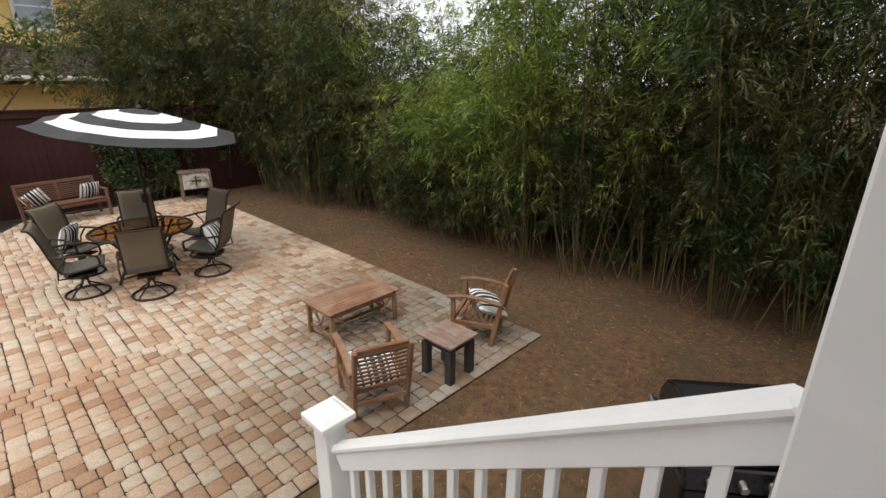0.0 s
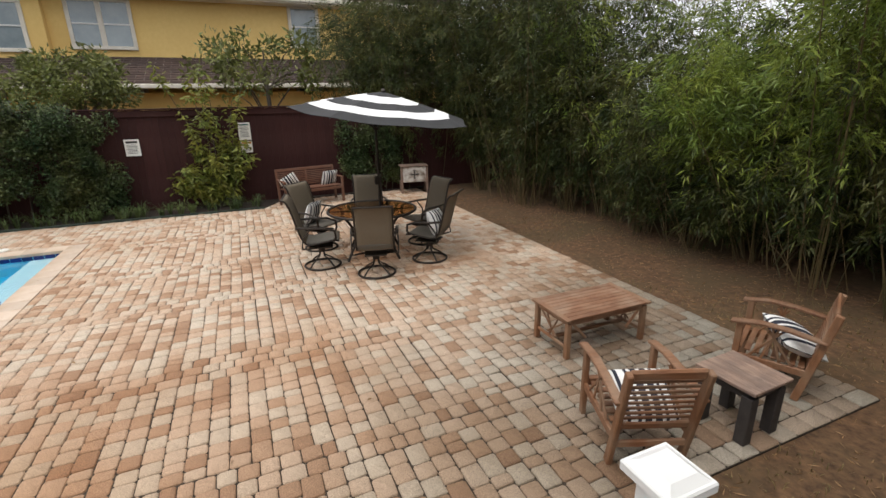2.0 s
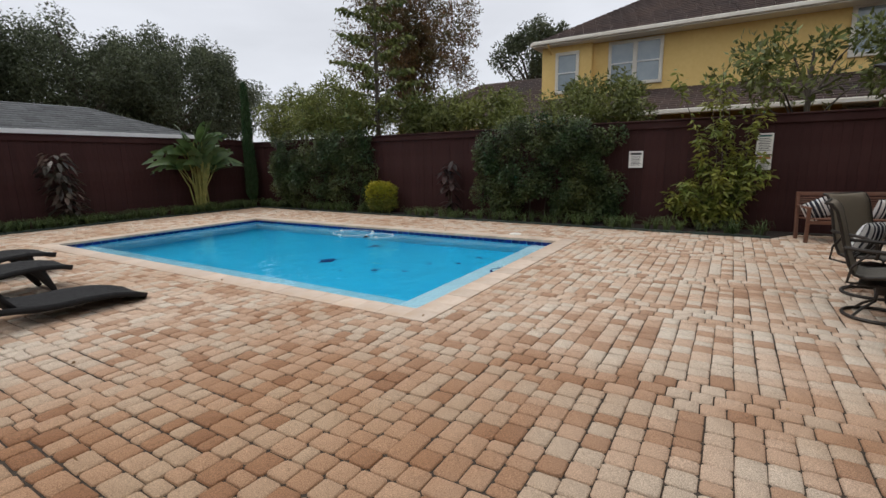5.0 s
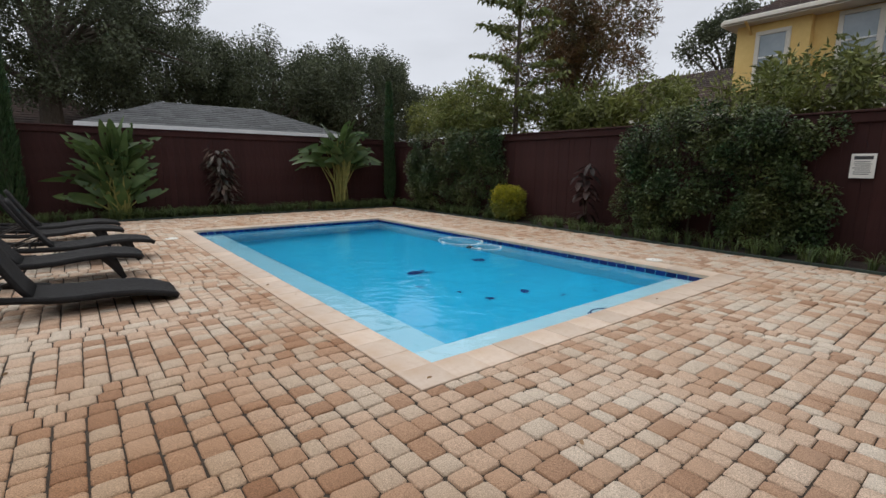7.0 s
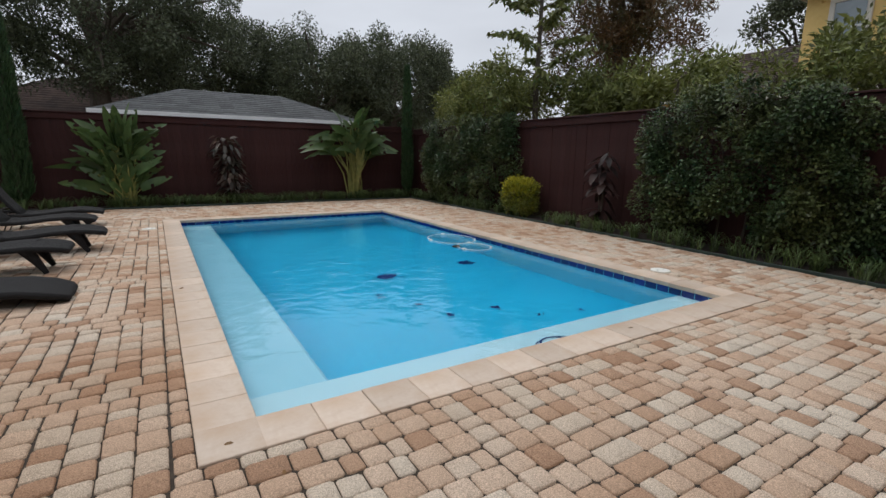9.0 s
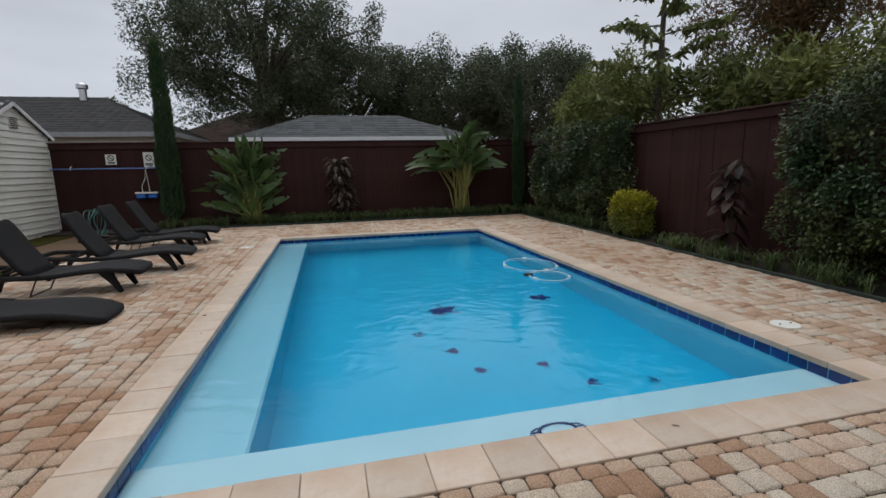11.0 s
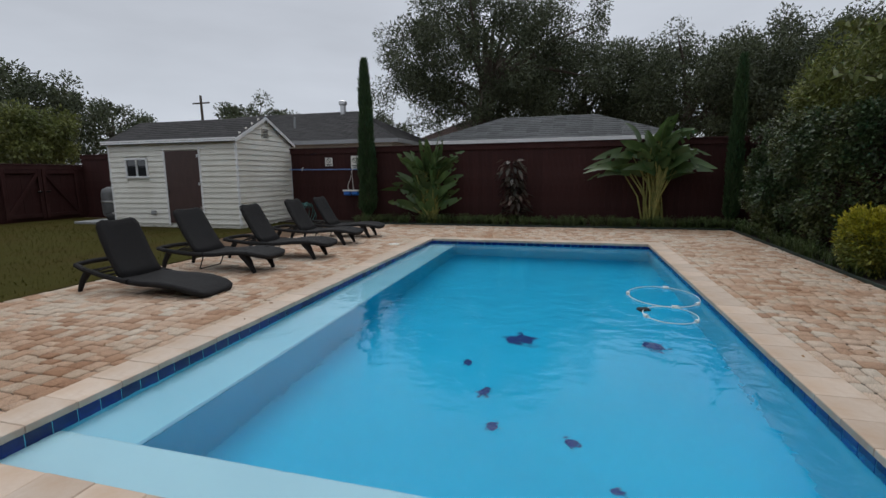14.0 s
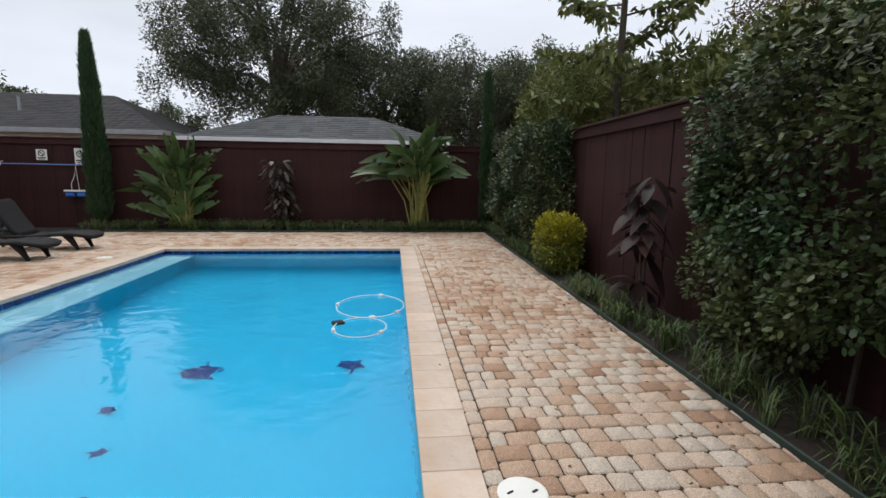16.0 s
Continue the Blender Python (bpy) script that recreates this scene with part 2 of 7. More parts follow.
CANVAS_WHITE = material("white_canvas", (0.76, 0.77, 0.79), (0.82, 0.82, 0.83), scale=3, rough=0.85)
NAVY = material("navy_cloth", (0.014, 0.016, 0.028), (0.025, 0.028, 0.045), scale=40, rough=0.9)
CLOTH_WHITE = material("white_cloth", (0.66, 0.66, 0.66), (0.76, 0.76, 0.75), scale=20, rough=0.9)
BLACK = material("black_enamel", (0.010, 0.010, 0.011), (0.018, 0.018, 0.020), scale=5, rough=0.25)
STEEL = material("brushed_steel", (0.45, 0.45, 0.46), (0.58, 0.58, 0.59), scale=20, rough=0.3, metal=1.0)
SHINGLE_GREY = material("grey_asphalt_shingle", (0.085, 0.088, 0.092), (0.14, 0.145, 0.15), scale=14, rough=0.9, random_value=0.22, island=True)
SHINGLE_DARK = material("dark_asphalt_shingle", (0.045, 0.044, 0.046), (0.080, 0.077, 0.078), scale=14, rough=0.9, random_value=0.2, island=True)
SHINGLE_BROWN = material("brown_shingle", (0.050, 0.032, 0.028), (0.085, 0.055, 0.045), scale=6, rough=0.9, random_value=0.2, island=True, c=(0.035, 0.025, 0.025), big=0.5)
STUCCO = material("yellow_stucco", (0.74, 0.52, 0.19), (0.80, 0.58, 0.23), scale=8, rough=0.9, bump=0.2, c=(0.70, 0.48, 0.17), big=0.4)
TRIM = material("off_white_trim", (0.62, 0.58, 0.50), (0.70, 0.67, 0.60), scale=4, rough=0.6)
BARK = material("grey_brown_bark", (0.05, 0.04, 0.03), (0.11, 0.09, 0.07), scale=9, rough=0.95, bump=0.8, stretch=(3, 3, 0.7))
CULM = material("bamboo_culm", (0.060, 0.056, 0.020), (0.125, 0.098, 0.042), scale=3, rough=0.5, random_value=0.4, c=(0.15, 0.10, 0.05), big=2.0)
DRY_CANE = material("dry_cane", (0.13, 0.095, 0.04), (0.27, 0.19, 0.10), scale=5, rough=0.7, random_value=0.2)
CONCRETE = material("grey_concrete", (0.24, 0.24, 0.235), (0.31, 0.31, 0.30), scale=18, rough=0.85, bump=0.3, c=(0.20, 0.20, 0.19), big=2.0)
STEM = material("green_stem", (0.14, 0.16, 0.035), (0.30, 0.26, 0.075), scale=6, rough=0.6)
EDGING = material("green_black_edging", (0.010, 0.024, 0.018), (0.018, 0.038, 0.029), scale=8, rough=0.6)
PLASTIC_WHITE = material("white_plastic", (0.74, 0.73, 0.68), (0.80, 0.79, 0.75), scale=5, rough=0.4)
PLASTIC_BLUE = material("blue_plastic", (0.01, 0.10, 0.42), (0.02, 0.16, 0.55), scale=5, rough=0.4)
POLE_BLUE = material("blue_grey_pole", (0.10, 0.18, 0.42), (0.16, 0.26, 0.52), scale=5, rough=0.35, metal=0.3)
PAINT_DISTRESSED = material("distressed_white_paint", (0.50, 0.48, 0.45), (0.68, 0.67, 0.64), scale=14, rough=0.8, c=(0.20, 0.14, 0.10), big=9)
DOOR_BROWN = material("brown_door_paint", (0.045, 0.022, 0.018), (0.062, 0.031, 0.026), scale=3, rough=0.55, stretch=(4, 4, 1))
MOSAIC = material("navy_mosaic", (0.002, 0.016, 0.12), (0.004, 0.028, 0.20), scale=60, rough=0.3)
GREY_PLASTIC = material("grey_tank", (0.24, 0.25, 0.26), (0.32, 0.33, 0.34), scale=4, rough=0.5)
DARK_TANK = material("dark_grey_tank", (0.07, 0.072, 0.075), (0.11, 0.112, 0.115), scale=4, rough=0.5)
DARK_RUBBER = material("black_rubber", (0.012, 0.012, 0.013), (0.022, 0.022, 0.023), scale=20, rough=0.8)
INK_RED = material("red_ink", (0.45, 0.04, 0.03), (0.5, 0.06, 0.05), scale=5, rough=0.8)
INK_DARK = material("dark_ink", (0.03, 0.03, 0.03), (0.06, 0.06, 0.06), scale=5, rough=0.8)
INK_ORANGE = material("orange_ink", (0.50, 0.16, 0.05), (0.55, 0.2, 0.07), scale=5, rough=0.8)
BIKE_GREEN = material("teal_hose", (0.02, 0.085, 0.08), (0.04, 0.14, 0.13), scale=5, rough=0.4)

# bamboo: light on the tops and shade below are put into two leaf tones
L_BAMBOO_LIT = leaf_material("lit_bamboo_leaf", (0.095, 0.150, 0.028), (0.180, 0.245, 0.044), value=0.55, c=(0.28, 0.32, 0.055), translucent=0.36)
L_BAMBOO_SHADED = leaf_material("shaded_bamboo_leaf", (0.025, 0.042, 0.011), (0.052, 0.075, 0.018), value=0.65, c=(0.120, 0.115, 0.034))
L_HEDGE = leaf_material("glossy_hedge_leaf", (0.026, 0.050, 0.020), (0.060, 0.096, 0.038), value=0.65, rough=0.36, scale=2, translucent=0.08, c=(0.105, 0.115, 0.040), spec=0.24)
L_OAK = leaf_material("oak_leaf", (0.052, 0.066, 0.036), (0.095, 0.112, 0.060), value=0.55)
L_LIGHT = leaf_material("light_green_leaf", (0.100, 0.126, 0.032), (0.180, 0.190, 0.048), value=0.5)
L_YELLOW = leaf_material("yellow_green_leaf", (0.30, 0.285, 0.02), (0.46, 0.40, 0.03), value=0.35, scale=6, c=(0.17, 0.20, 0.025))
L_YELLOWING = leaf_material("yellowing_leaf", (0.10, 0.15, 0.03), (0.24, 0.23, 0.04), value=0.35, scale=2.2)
L_MID = leaf_material("mid_green_leaf", (0.090, 0.115, 0.034), (0.160, 0.170, 0.048), value=0.5)
L_RUST = leaf_material("rusty_cypress_leaf", (0.10, 0.058, 0.025), (0.15, 0.075, 0.03), value=0.35, scale=0.5, c=(0.07, 0.085, 0.03))
L_CYPRESS = leaf_material("italian_cypress_leaf", (0.030, 0.066, 0.026), (0.062, 0.105, 0.042), value=0.5)
L_PALM = leaf_material("banana_like_leaf", (0.040, 0.078, 0.025), (0.100, 0.150, 0.048), value=0.55, rough=0.35, scale=1.5)
L_BURGUNDY = leaf_material("burgundy_leaf", (0.022, 0.024, 0.022), (0.055, 0.030, 0.030), value=0.5, rough=0.42, scale=5, c=(0.10, 0.050, 0.042), spec=0.15)
L_CROTON = leaf_material("croton_leaf", (0.030, 0.038, 0.026), (0.060, 0.044, 0.036), value=0.6, rough=0.3, scale=3, c=(0.17, 0.11, 0.09))
L_GRASS = leaf_material("liriope_blade", (0.040, 0.070, 0.021), (0.105, 0.140, 0.046), value=0.55, scale=2)
L_TURF = material("turf_blade", (0.040, 0.041, 0.007), (0.066, 0.060, 0.013), scale=1, rough=0.8, random_value=0.2, island=True, translucent=0.2, spec=0.05)
L_STRAW = leaf_material("straw_grass_blade", (0.115, 0.098, 0.036), (0.22, 0.16, 0.075), value=0.45, scale=1)
L_LITTER = leaf_material("dry_leaf", (0.17, 0.095, 0.040), (0.34, 0.21, 0.105), value=0.4, translucent=0.05)


def water_material():
    m = bpy.data.materials.new("pool_water")
    m.use_nodes = True
    t = m.node_tree
    p = t.nodes["Principled BSDF"]
    p.inputs["Base Color"].default_value = (0.68, 0.95, 1.0, 1)
    p.inputs["Transmission Weight"].default_value, p.inputs["IOR"].default_value = 1.0, 1.33
    p.inputs["Roughness"].default_value = 0.0
    co = t.nodes.new("ShaderNodeTexCoord")
    n1 = t.nodes.new("ShaderNodeTexNoise")
    n1.inputs["Scale"].default_value, n1.inputs["Detail"].default_value, n1.inputs["Distortion"].default_value = 4.5, 3.0, 0.6
    n2 = t.nodes.new("ShaderNodeTexNoise")
    n2.inputs["Scale"].default_value, n2.inputs["Detail"].default_value = 0.7, 2.0
    for n in (n1, n2):
        t.links.new(co.outputs["Object"], n.inputs["Vector"])
    mul = t.nodes.new("ShaderNodeMath")
    mul.operation = "MULTIPLY"
    t.links.new(n1.outputs[0], mul.inputs[0])
    t.links.new(n2.outputs[0], mul.inputs[1])
    bn = t.nodes.new("ShaderNodeBump")
    bn.inputs["Strength"].default_value, bn.inputs["Distance"].default_value = 0.38, 0.05
    t.links.new(mul.outputs[0], bn.inputs["Height"])
    t.links.new(bn.outputs[0], p.inputs["Normal"])
    return m


def glass_material(name, tint, rough=0.02):
    m = bpy.data.materials.new(name)
    m.use_nodes = True
    p = m.node_tree.nodes["Principled BSDF"]
    p.inputs["Base Color"].default_value = (*tint, 1)
    p.inputs["Transmission Weight"].default_value, p.inputs["IOR"].default_value = 1.0, 1.45
    p.inputs["Roughness"].default_value = rough
    return m


WATER = water_material()
AMBER_GLASS = glass_material("amber_table_glass", (0.55, 0.32, 0.14), 0.05)
WINDOW_GLASS = material("window_glass", (0.20, 0.25, 0.28), (0.30, 0.36, 0.39), scale=1.2, rough=0.08, spec=0.9)
DARK_GLASS = material("dark_window_glass", (0.015, 0.018, 0.02), (0.03, 0.034, 0.038), scale=1.2, rough=0.05, spec=0.9)


# ---- mesh helpers ----
def link_mesh(name, me, mat, parent=None, label="", m=None):
    if mat and not me.materials:
        me.materials.append(mat)
    ob = new(name, me)
    if parent:
        ob.parent = parent
    if m is not None:
        ob.matrix_basis = m
    if label:
        ob["label"] = label
    return ob


def part(name, bm, mat, parent=None, label="", smooth=False, m=None):
    """Links a bmesh as one mesh object under a thing or a part."""
    me = bpy.data.meshes.new(name)
    bm.normal_update()
    bm.to_mesh(me)
    bm.free()
    if smooth:
        for f in me.polygons:
            f.use_smooth = True
    return link_mesh(name, me, mat, parent, label, m)


def thing(name, m, label, category, group="", kind=""):
    ob = new(name)
    ob.empty_display_size = 0.1
    ob.matrix_basis = m
    return tagged(ob, label, category, group, kind)


def block(sx, sy, sz, x=0, y=0, z=0, rx=0, ry=0, rz=0, bevel=0.004, bm=None):
    """A box of that size about (x, y, z), turned, its edges worn."""
    b = bmesh.new()
    bmesh.ops.create_cube(b, size=1.0, matrix=Matrix.Diagonal((sx, sy, sz, 1)))
    if bevel:
        bmesh.ops.bevel(b, geom=b.edges[:], offset=min(bevel, 0.45 * min(sx, sy, sz)), segments=1, affect="EDGES")
    bmesh.ops.transform(b, matrix=pose(x, y, z, rx, ry, rz), verts=b.verts)
    return join(bm, b)


def join(bm, b):
    if bm is None:
        return b
    me = bpy.data.meshes.new("tmp")
    b.to_mesh(me)
    b.free()
    bm.from_mesh(me)
    bpy.data.meshes.remove(me)
    return bm


def tube(points, radius, seg=8, bm=None, closed=False):
    """A round bar along points; radius is one number or one for each point."""
    b = bm or bmesh.new()
    pts = [Vector(p) for p in points]
    n = len(pts)
    rad = radius if isinstance(radius, (list, tuple)) else [radius] * n
    rings = []
    side = None
    for i, p in enumerate(pts):
        if closed:
            d = pts[(i + 1) % n] - pts[i - 1]
        else:
            d = pts[min(i + 1, n - 1)] - pts[max(i - 1, 0)]
        d.normalize()
        if side is None:
            side = d.orthogonal().normalized()
        side = (side - d * side.dot(d)).normalized()
        up = d.cross(side)
        rings.append([b.verts.new(p + rad[i] * (math.cos(2 * math.pi * k / seg) * side + math.sin(2 * math.pi * k / seg) * up)) for k in range(seg)])
    for i in range(n if closed else n - 1):
        r0, r1 = rings[i], rings[(i + 1) % n]
        for k in range(seg):
            b.faces.new((r0[k], r0[(k + 1) % seg], r1[(k + 1) % seg], r1[k]))
    if not closed:
        b.faces.new(rings[0][::-1])
        b.faces.new(rings[-1])
    return b


def lathe(profile, seg=24, bm=None):
    """A turned body from (radius, height) pairs."""
    b = bm or bmesh.new()
    rings = [[b.verts.new((r * math.cos(2 * math.pi * k / seg), r * math.sin(2 * math.pi * k / seg), z)) for k in range(seg)] for r, z in profile]
    for r0, r1 in zip(rings, rings[1:]):
        for k in range(seg):
            b.faces.new((r0[k], r0[(k + 1) % seg], r1[(k + 1) % seg], r1[k]))
    b.faces.new(rings[0][::-1])
    b.faces.new(rings[-1])
    return b


def prism(outline, z0, z1, bm=None):
    """An upright prism over an outline of (x, y) pairs, counter-clockwise."""
    b = bm or bmesh.new()
    lo = [b.verts.new((x, y, z0)) for x, y in outline]
    hi = [b.verts.new((x, y, z1)) for x, y in outline]
    b.faces.new(lo[::-1])
    b.faces.new(hi)
    n = len(lo)
    for i in range(n):
        b.faces.new((lo[i], lo[(i + 1) % n], hi[(i + 1) % n], hi[i]))
    return b


def array_mesh(name, verts, faces):
    """A mesh from arrays of corners and of faces with a fixed count of corners each."""
    me = bpy.data.meshes.new(name)
    verts, faces = np.asarray(verts, np.float32), np.asarray(faces, np.int32)
    k = faces.shape[1]
    me.vertices.add(len(verts))
    me.vertices.foreach_set("co", verts.ravel())
    me.loops.add(faces.size)
    me.loops.foreach_set("vertex_index", faces.ravel())
    me.polygons.add(len(faces))
    me.polygons.foreach_set("loop_start", np.arange(len(faces), dtype=np.int32) * k)
    me.update(calc_edges=True)
    return me


RNG = np.random.default_rng(7)


def unit(v):
    return v / np.maximum(np.linalg.norm(v, axis=1, keepdims=True), 1e-6)


def leaves(name, base, way, length, width, mat, oval=False, fold=0.15, droop=0.0, normal=None):
    """Many leaves, each its own island: they start at base and run along way."""
    n = len(base)
    way = unit(np.asarray(way, float))
    length = np.broadcast_to(np.asarray(length, float), (n,))[:, None]
    width = np.broadcast_to(np.asarray(width, float), (n,))[:, None]
    side = np.cross(way, RNG.normal(size=(n, 3)) if normal is None else normal)
    side = unit(side)
    up = np.cross(side, way)
    down = np.array([[0, 0, -1.0]])
    def at(a, b, c):
        return base + way * length * a + side * width * b + up * width * c + down * (length * droop * a * a)
    if oval:
        rows = [at(0, 0, 0), at(0.3, 0.42, fold), at(0.68, 0.42, fold), at(1, 0, 0), at(0.68, -0.42, fold), at(0.3, -0.42, fold)]
    else:
        rows = [at(0, 0, 0), at(0.42, 0.5, fold), at(1, 0, 0), at(0.42, -0.5, fold)]
    k = len(rows)
    verts = np.stack(rows, 1).reshape(-1, 3)
    me = array_mesh(name, verts, np.arange(n * k).reshape(n, k))
    if mat:
        me.materials.append(mat)
    return me


def blades(name, base, azimuth, reach, rise, width, mat):
    """Arching grass-like blades in three segments."""
    n = len(base)
    d = np.stack([np.cos(azimuth), np.sin(azimuth), np.zeros(n)], 1)
    s = np.stack([-np.sin(azimuth), np.cos(azimuth), np.zeros(n)], 1)
    reach, rise, width = [np.broadcast_to(v, (n,))[:, None] for v in (reach, rise, width)]
    z = np.array([[0, 0, 1.0]])
    rows = []
    for f, h, w in ((0, 0, 0.7), (0.3, 0.8, 1.0), (0.7, 1.0, 0.8), (1.0, 0.72, 0.1)):
        c = base + d * reach * f + z * rise * h
        rows += [c - s * width * w / 2, c + s * width * w / 2]
    verts = np.stack(rows, 1).reshape(-1, 3)
    off = (np.arange(n) * 8)[:, None, None]
    quad = np.array([[0, 1, 3, 2], [2, 3, 5, 4], [4, 5, 7, 6]])[None]
    me = array_mesh(name, verts, (off + quad).reshape(-1, 4))
    if mat:
        me.materials.append(mat)
    return me


def structure(ob, label, category):
    return tagged(ob, label, category, kind="structure")


# ---- the ground, patio and pool ----
X0, X1, Y0, Y1 = -10.60, -6.00, -11.60, -2.97     # the pool's inner edge
PATIO_X0, PATIO_X1, PATIO_Y0, PATIO_Y1 = -13.36, -2.60, -14.45, 4.42
FENCE_X, FENCE_Y = -13.45, -15.35
WATER_Z = -0.095

G = 900.0
HX0, HX1, HY0, HY1 = X0 - 0.12, X1 + 0.12, Y0 - 0.12, Y1 + 0.12
bm = bmesh.new()
grid_x, grid_y = [-G, -60, HX0, HX1, 60, G], [-G, -60, HY0, HY1, 60, G]
vs = [[bm.verts.new((x, y, -0.03)) for x in grid_x] for y in grid_y]
for j in range(5):
    for i in range(5):
        if (i, j) != (2, 2):
            bm.faces.new((vs[j][i], vs[j][i + 1], vs[j + 1][i + 1], vs[j + 1][i]))
ground = structure(part("ground", bm, SOIL), "bare brown soil with thin dry grass", "ground")

# the sand bed under the pavers, with the pool cut out
bm = bmesh.new()
for a, b, c, d in ((PATIO_X0, PATIO_X1, PATIO_Y0, Y0 - 0.2), (PATIO_X0, PATIO_X1, Y1 + 0.2, PATIO_Y1), (PATIO_X0, X0 - 0.2, Y0 - 0.2, Y1 + 0.2), (X1 + 0.2, PATIO_X1, Y0 - 0.2, Y1 + 0.2)):
    block(b - a, d - c, 0.02, (a + b) / 2, (c + d) / 2, -0.024, bevel=0, bm=bm)
patio = structure(part("pavement", bm, JOINT), "patio of tumbled tan and beige concrete pavers", "patio")

# pool shell
pool = structure(thing("pool", pose(0, 0, 0), "rectangular in-ground pool, blue through its water, with shallow ledges", "pool"), "rectangular in-ground pool, blue through its water, with shallow ledges", "pool")
LEDGE_Y, LEDGE_X = -3.47, -6.58
FLOOR_A, FLOOR_B = -1.00, -1.45
bm = bmesh.new()
q = [bm.verts.new(p) for p in ((X0 - 0.05, LEDGE_Y + 0.05, FLOOR_A), (LEDGE_X + 0.05, LEDGE_Y + 0.05, FLOOR_A), (LEDGE_X + 0.05, Y0 - 0.05, FLOOR_B), (X0 - 0.05, Y0 - 0.05, FLOOR_B))]
bm.faces.new((q[3], q[2], q[1], q[0]))
part("basin_floor", bm, POOL_DEEP, pool, "plaster floor tinted with the blue of deep water")
# pale tops and darker sides carry the depth and shade as colour
for a, b, c, d, top, plaster in ((X0, X1, LEDGE_Y, Y1, -0.170, POOL_TOP), (LEDGE_X, X1, Y0, LEDGE_Y - 0.002, -0.240, POOL_LEDGE)):
    part("ledge", block(b - a, d - c, 0.05, (a + b) / 2, (c + d) / 2, top - 0.025, bevel=0.02), plaster, pool, "plaster ledge tinted with the pale blue of shallow water")
    part("ledge_wall", block(b - a - 0.01, d - c - 0.01, 1.5, (a + b) / 2, (c + d) / 2, top - 0.052 - 0.75, bevel=0), POOL_STEP, pool, "plaster step side with shade and water blue painted in")
for a, b, c, d in ((X0 - 0.15, X1 + 0.15, Y1, Y1 + 0.15), (X0 - 0.15, X1 + 0.15, Y0 - 0.15, Y0), (X0 - 0.15, X0, Y0, Y1), (X1, X1 + 0.15, Y0, Y1)):
    part("pool_wall", block(b - a, d - c, 1.6, (a + b) / 2, (c + d) / 2, -0.048 - 0.8, bevel=0), POOL_WALL, pool)
bm = bmesh.new()
w4 = [bm.verts.new(p) for p in ((X0 + 0.006, Y0 + 0.006, WATER_Z), (X1 - 0.006, Y0 + 0.006, WATER_Z), (X1 - 0.006, Y1 - 0.006, WATER_Z), (X0 + 0.006, Y1 - 0.006, WATER_Z))]
bm.faces.new(w4)
water = structure(part("water", bm, WATER), "clear blue rippled pool water", "water")
water.visible_shadow = False

# waterline tiles and coping stones
TILE = 0.152
me_tile = block(TILE - 0.005, 0.008, 0.150, bevel=0.0015)
me_t = bpy.data.meshes.new("waterline_tile")
me_tile.to_mesh(me_t)
me_tile.free()
for (ax, ay, bx, by, rz) in ((X0, Y1, X1, Y1, 0), (X0, Y0, X1, Y0, 0), (X0, Y0, X0, Y1, 90), (X1, Y0, X1, Y1, 90)):
    L = math.hypot(bx - ax, by - ay)
    k = int(L / TILE)
    for i in range(k):
        f = (i + 0.5) / k
        link_mesh("waterline_tile", me_t, BAND, pool, m=pose(ax + (bx - ax) * f, ay + (by - ay) * f, -0.122, 0, 0, rz))
COPE, COPE_W = 0.31, 0.305


def coping_mesh(w, d):
    b = block(w - 0.003, d - 0.003, 0.05, 0, 0, 0, bevel=0.0045)
    me = bpy.data.meshes.new("coping_stone")
    b.to_mesh(me)
    b.free()
    return me


for (ax, ay, bx, by, rz) in ((X0, Y1 + COPE_W / 2 - 0.02, X1, Y1 + COPE_W / 2 - 0.02, 0), (X0, Y0 - COPE_W / 2 + 0.02, X1, Y0 - COPE_W / 2 + 0.02, 0),
                             (X0 - COPE_W / 2 + 0.02, Y0, X0 - COPE_W / 2 + 0.02, Y1, 90), (X1 + COPE_W / 2 - 0.02, Y0, X1 + COPE_W / 2 - 0.02, Y1, 90)):
    L = math.hypot(bx - ax, by - ay)
    k = round(L / COPE)
    me = coping_mesh(L / k, COPE_W)
    for i in range(k):
        f = (i + 0.5) / k
        link_mesh("coping_stone", me, COPING, pool, m=pose(ax + (bx - ax) * f, ay + (by - ay) * f, -0.021 + RNG.normal() * 0.0012, 0, 0, rz + RNG.normal() * 0.15))
me = coping_mesh(COPE_W, COPE_W)
for cx in (X0 - COPE_W / 2 + 0.02, X1 + COPE_W / 2 - 0.02):
    for cy in (Y0 - COPE_W / 2 + 0.02, Y1 + COPE_W / 2 - 0.02):
        link_mesh("coping_stone", me, COPING, pool, m=pose(cx, cy, -0.021))

# planting bed along two fences, its soil and its edging
bm = bmesh.new()
EDGE_A, EDGE_B = (-12.90, PATIO_Y0), (-12.46, 0.35)
prism([(FENCE_X, PATIO_Y1 + 0.4), (FENCE_X, FENCE_Y), (2.0, FENCE_Y), (2.0, PATIO_Y0), EDGE_A, EDGE_B, (-13.20, 0.75), (-13.26, PATIO_Y1 + 0.4)], -0.06, 0.014, bm)
structure(part("planting_bed", bm, MULCH), "narrow bed of dark mulch along the fence", "soil")
bm = bmesh.new()
ex, ey = EDGE_B[0] - EDGE_A[0], EDGE_B[1] - EDGE_A[1]
block(math.hypot(ex, ey), 0.02, 0.09, (EDGE_A[0] + EDGE_B[0]) / 2, (EDGE_A[1] + EDGE_B[1]) / 2, 0.0, rz=math.degrees(math.atan2(ey, ex)), bevel=0.006, bm=bm)
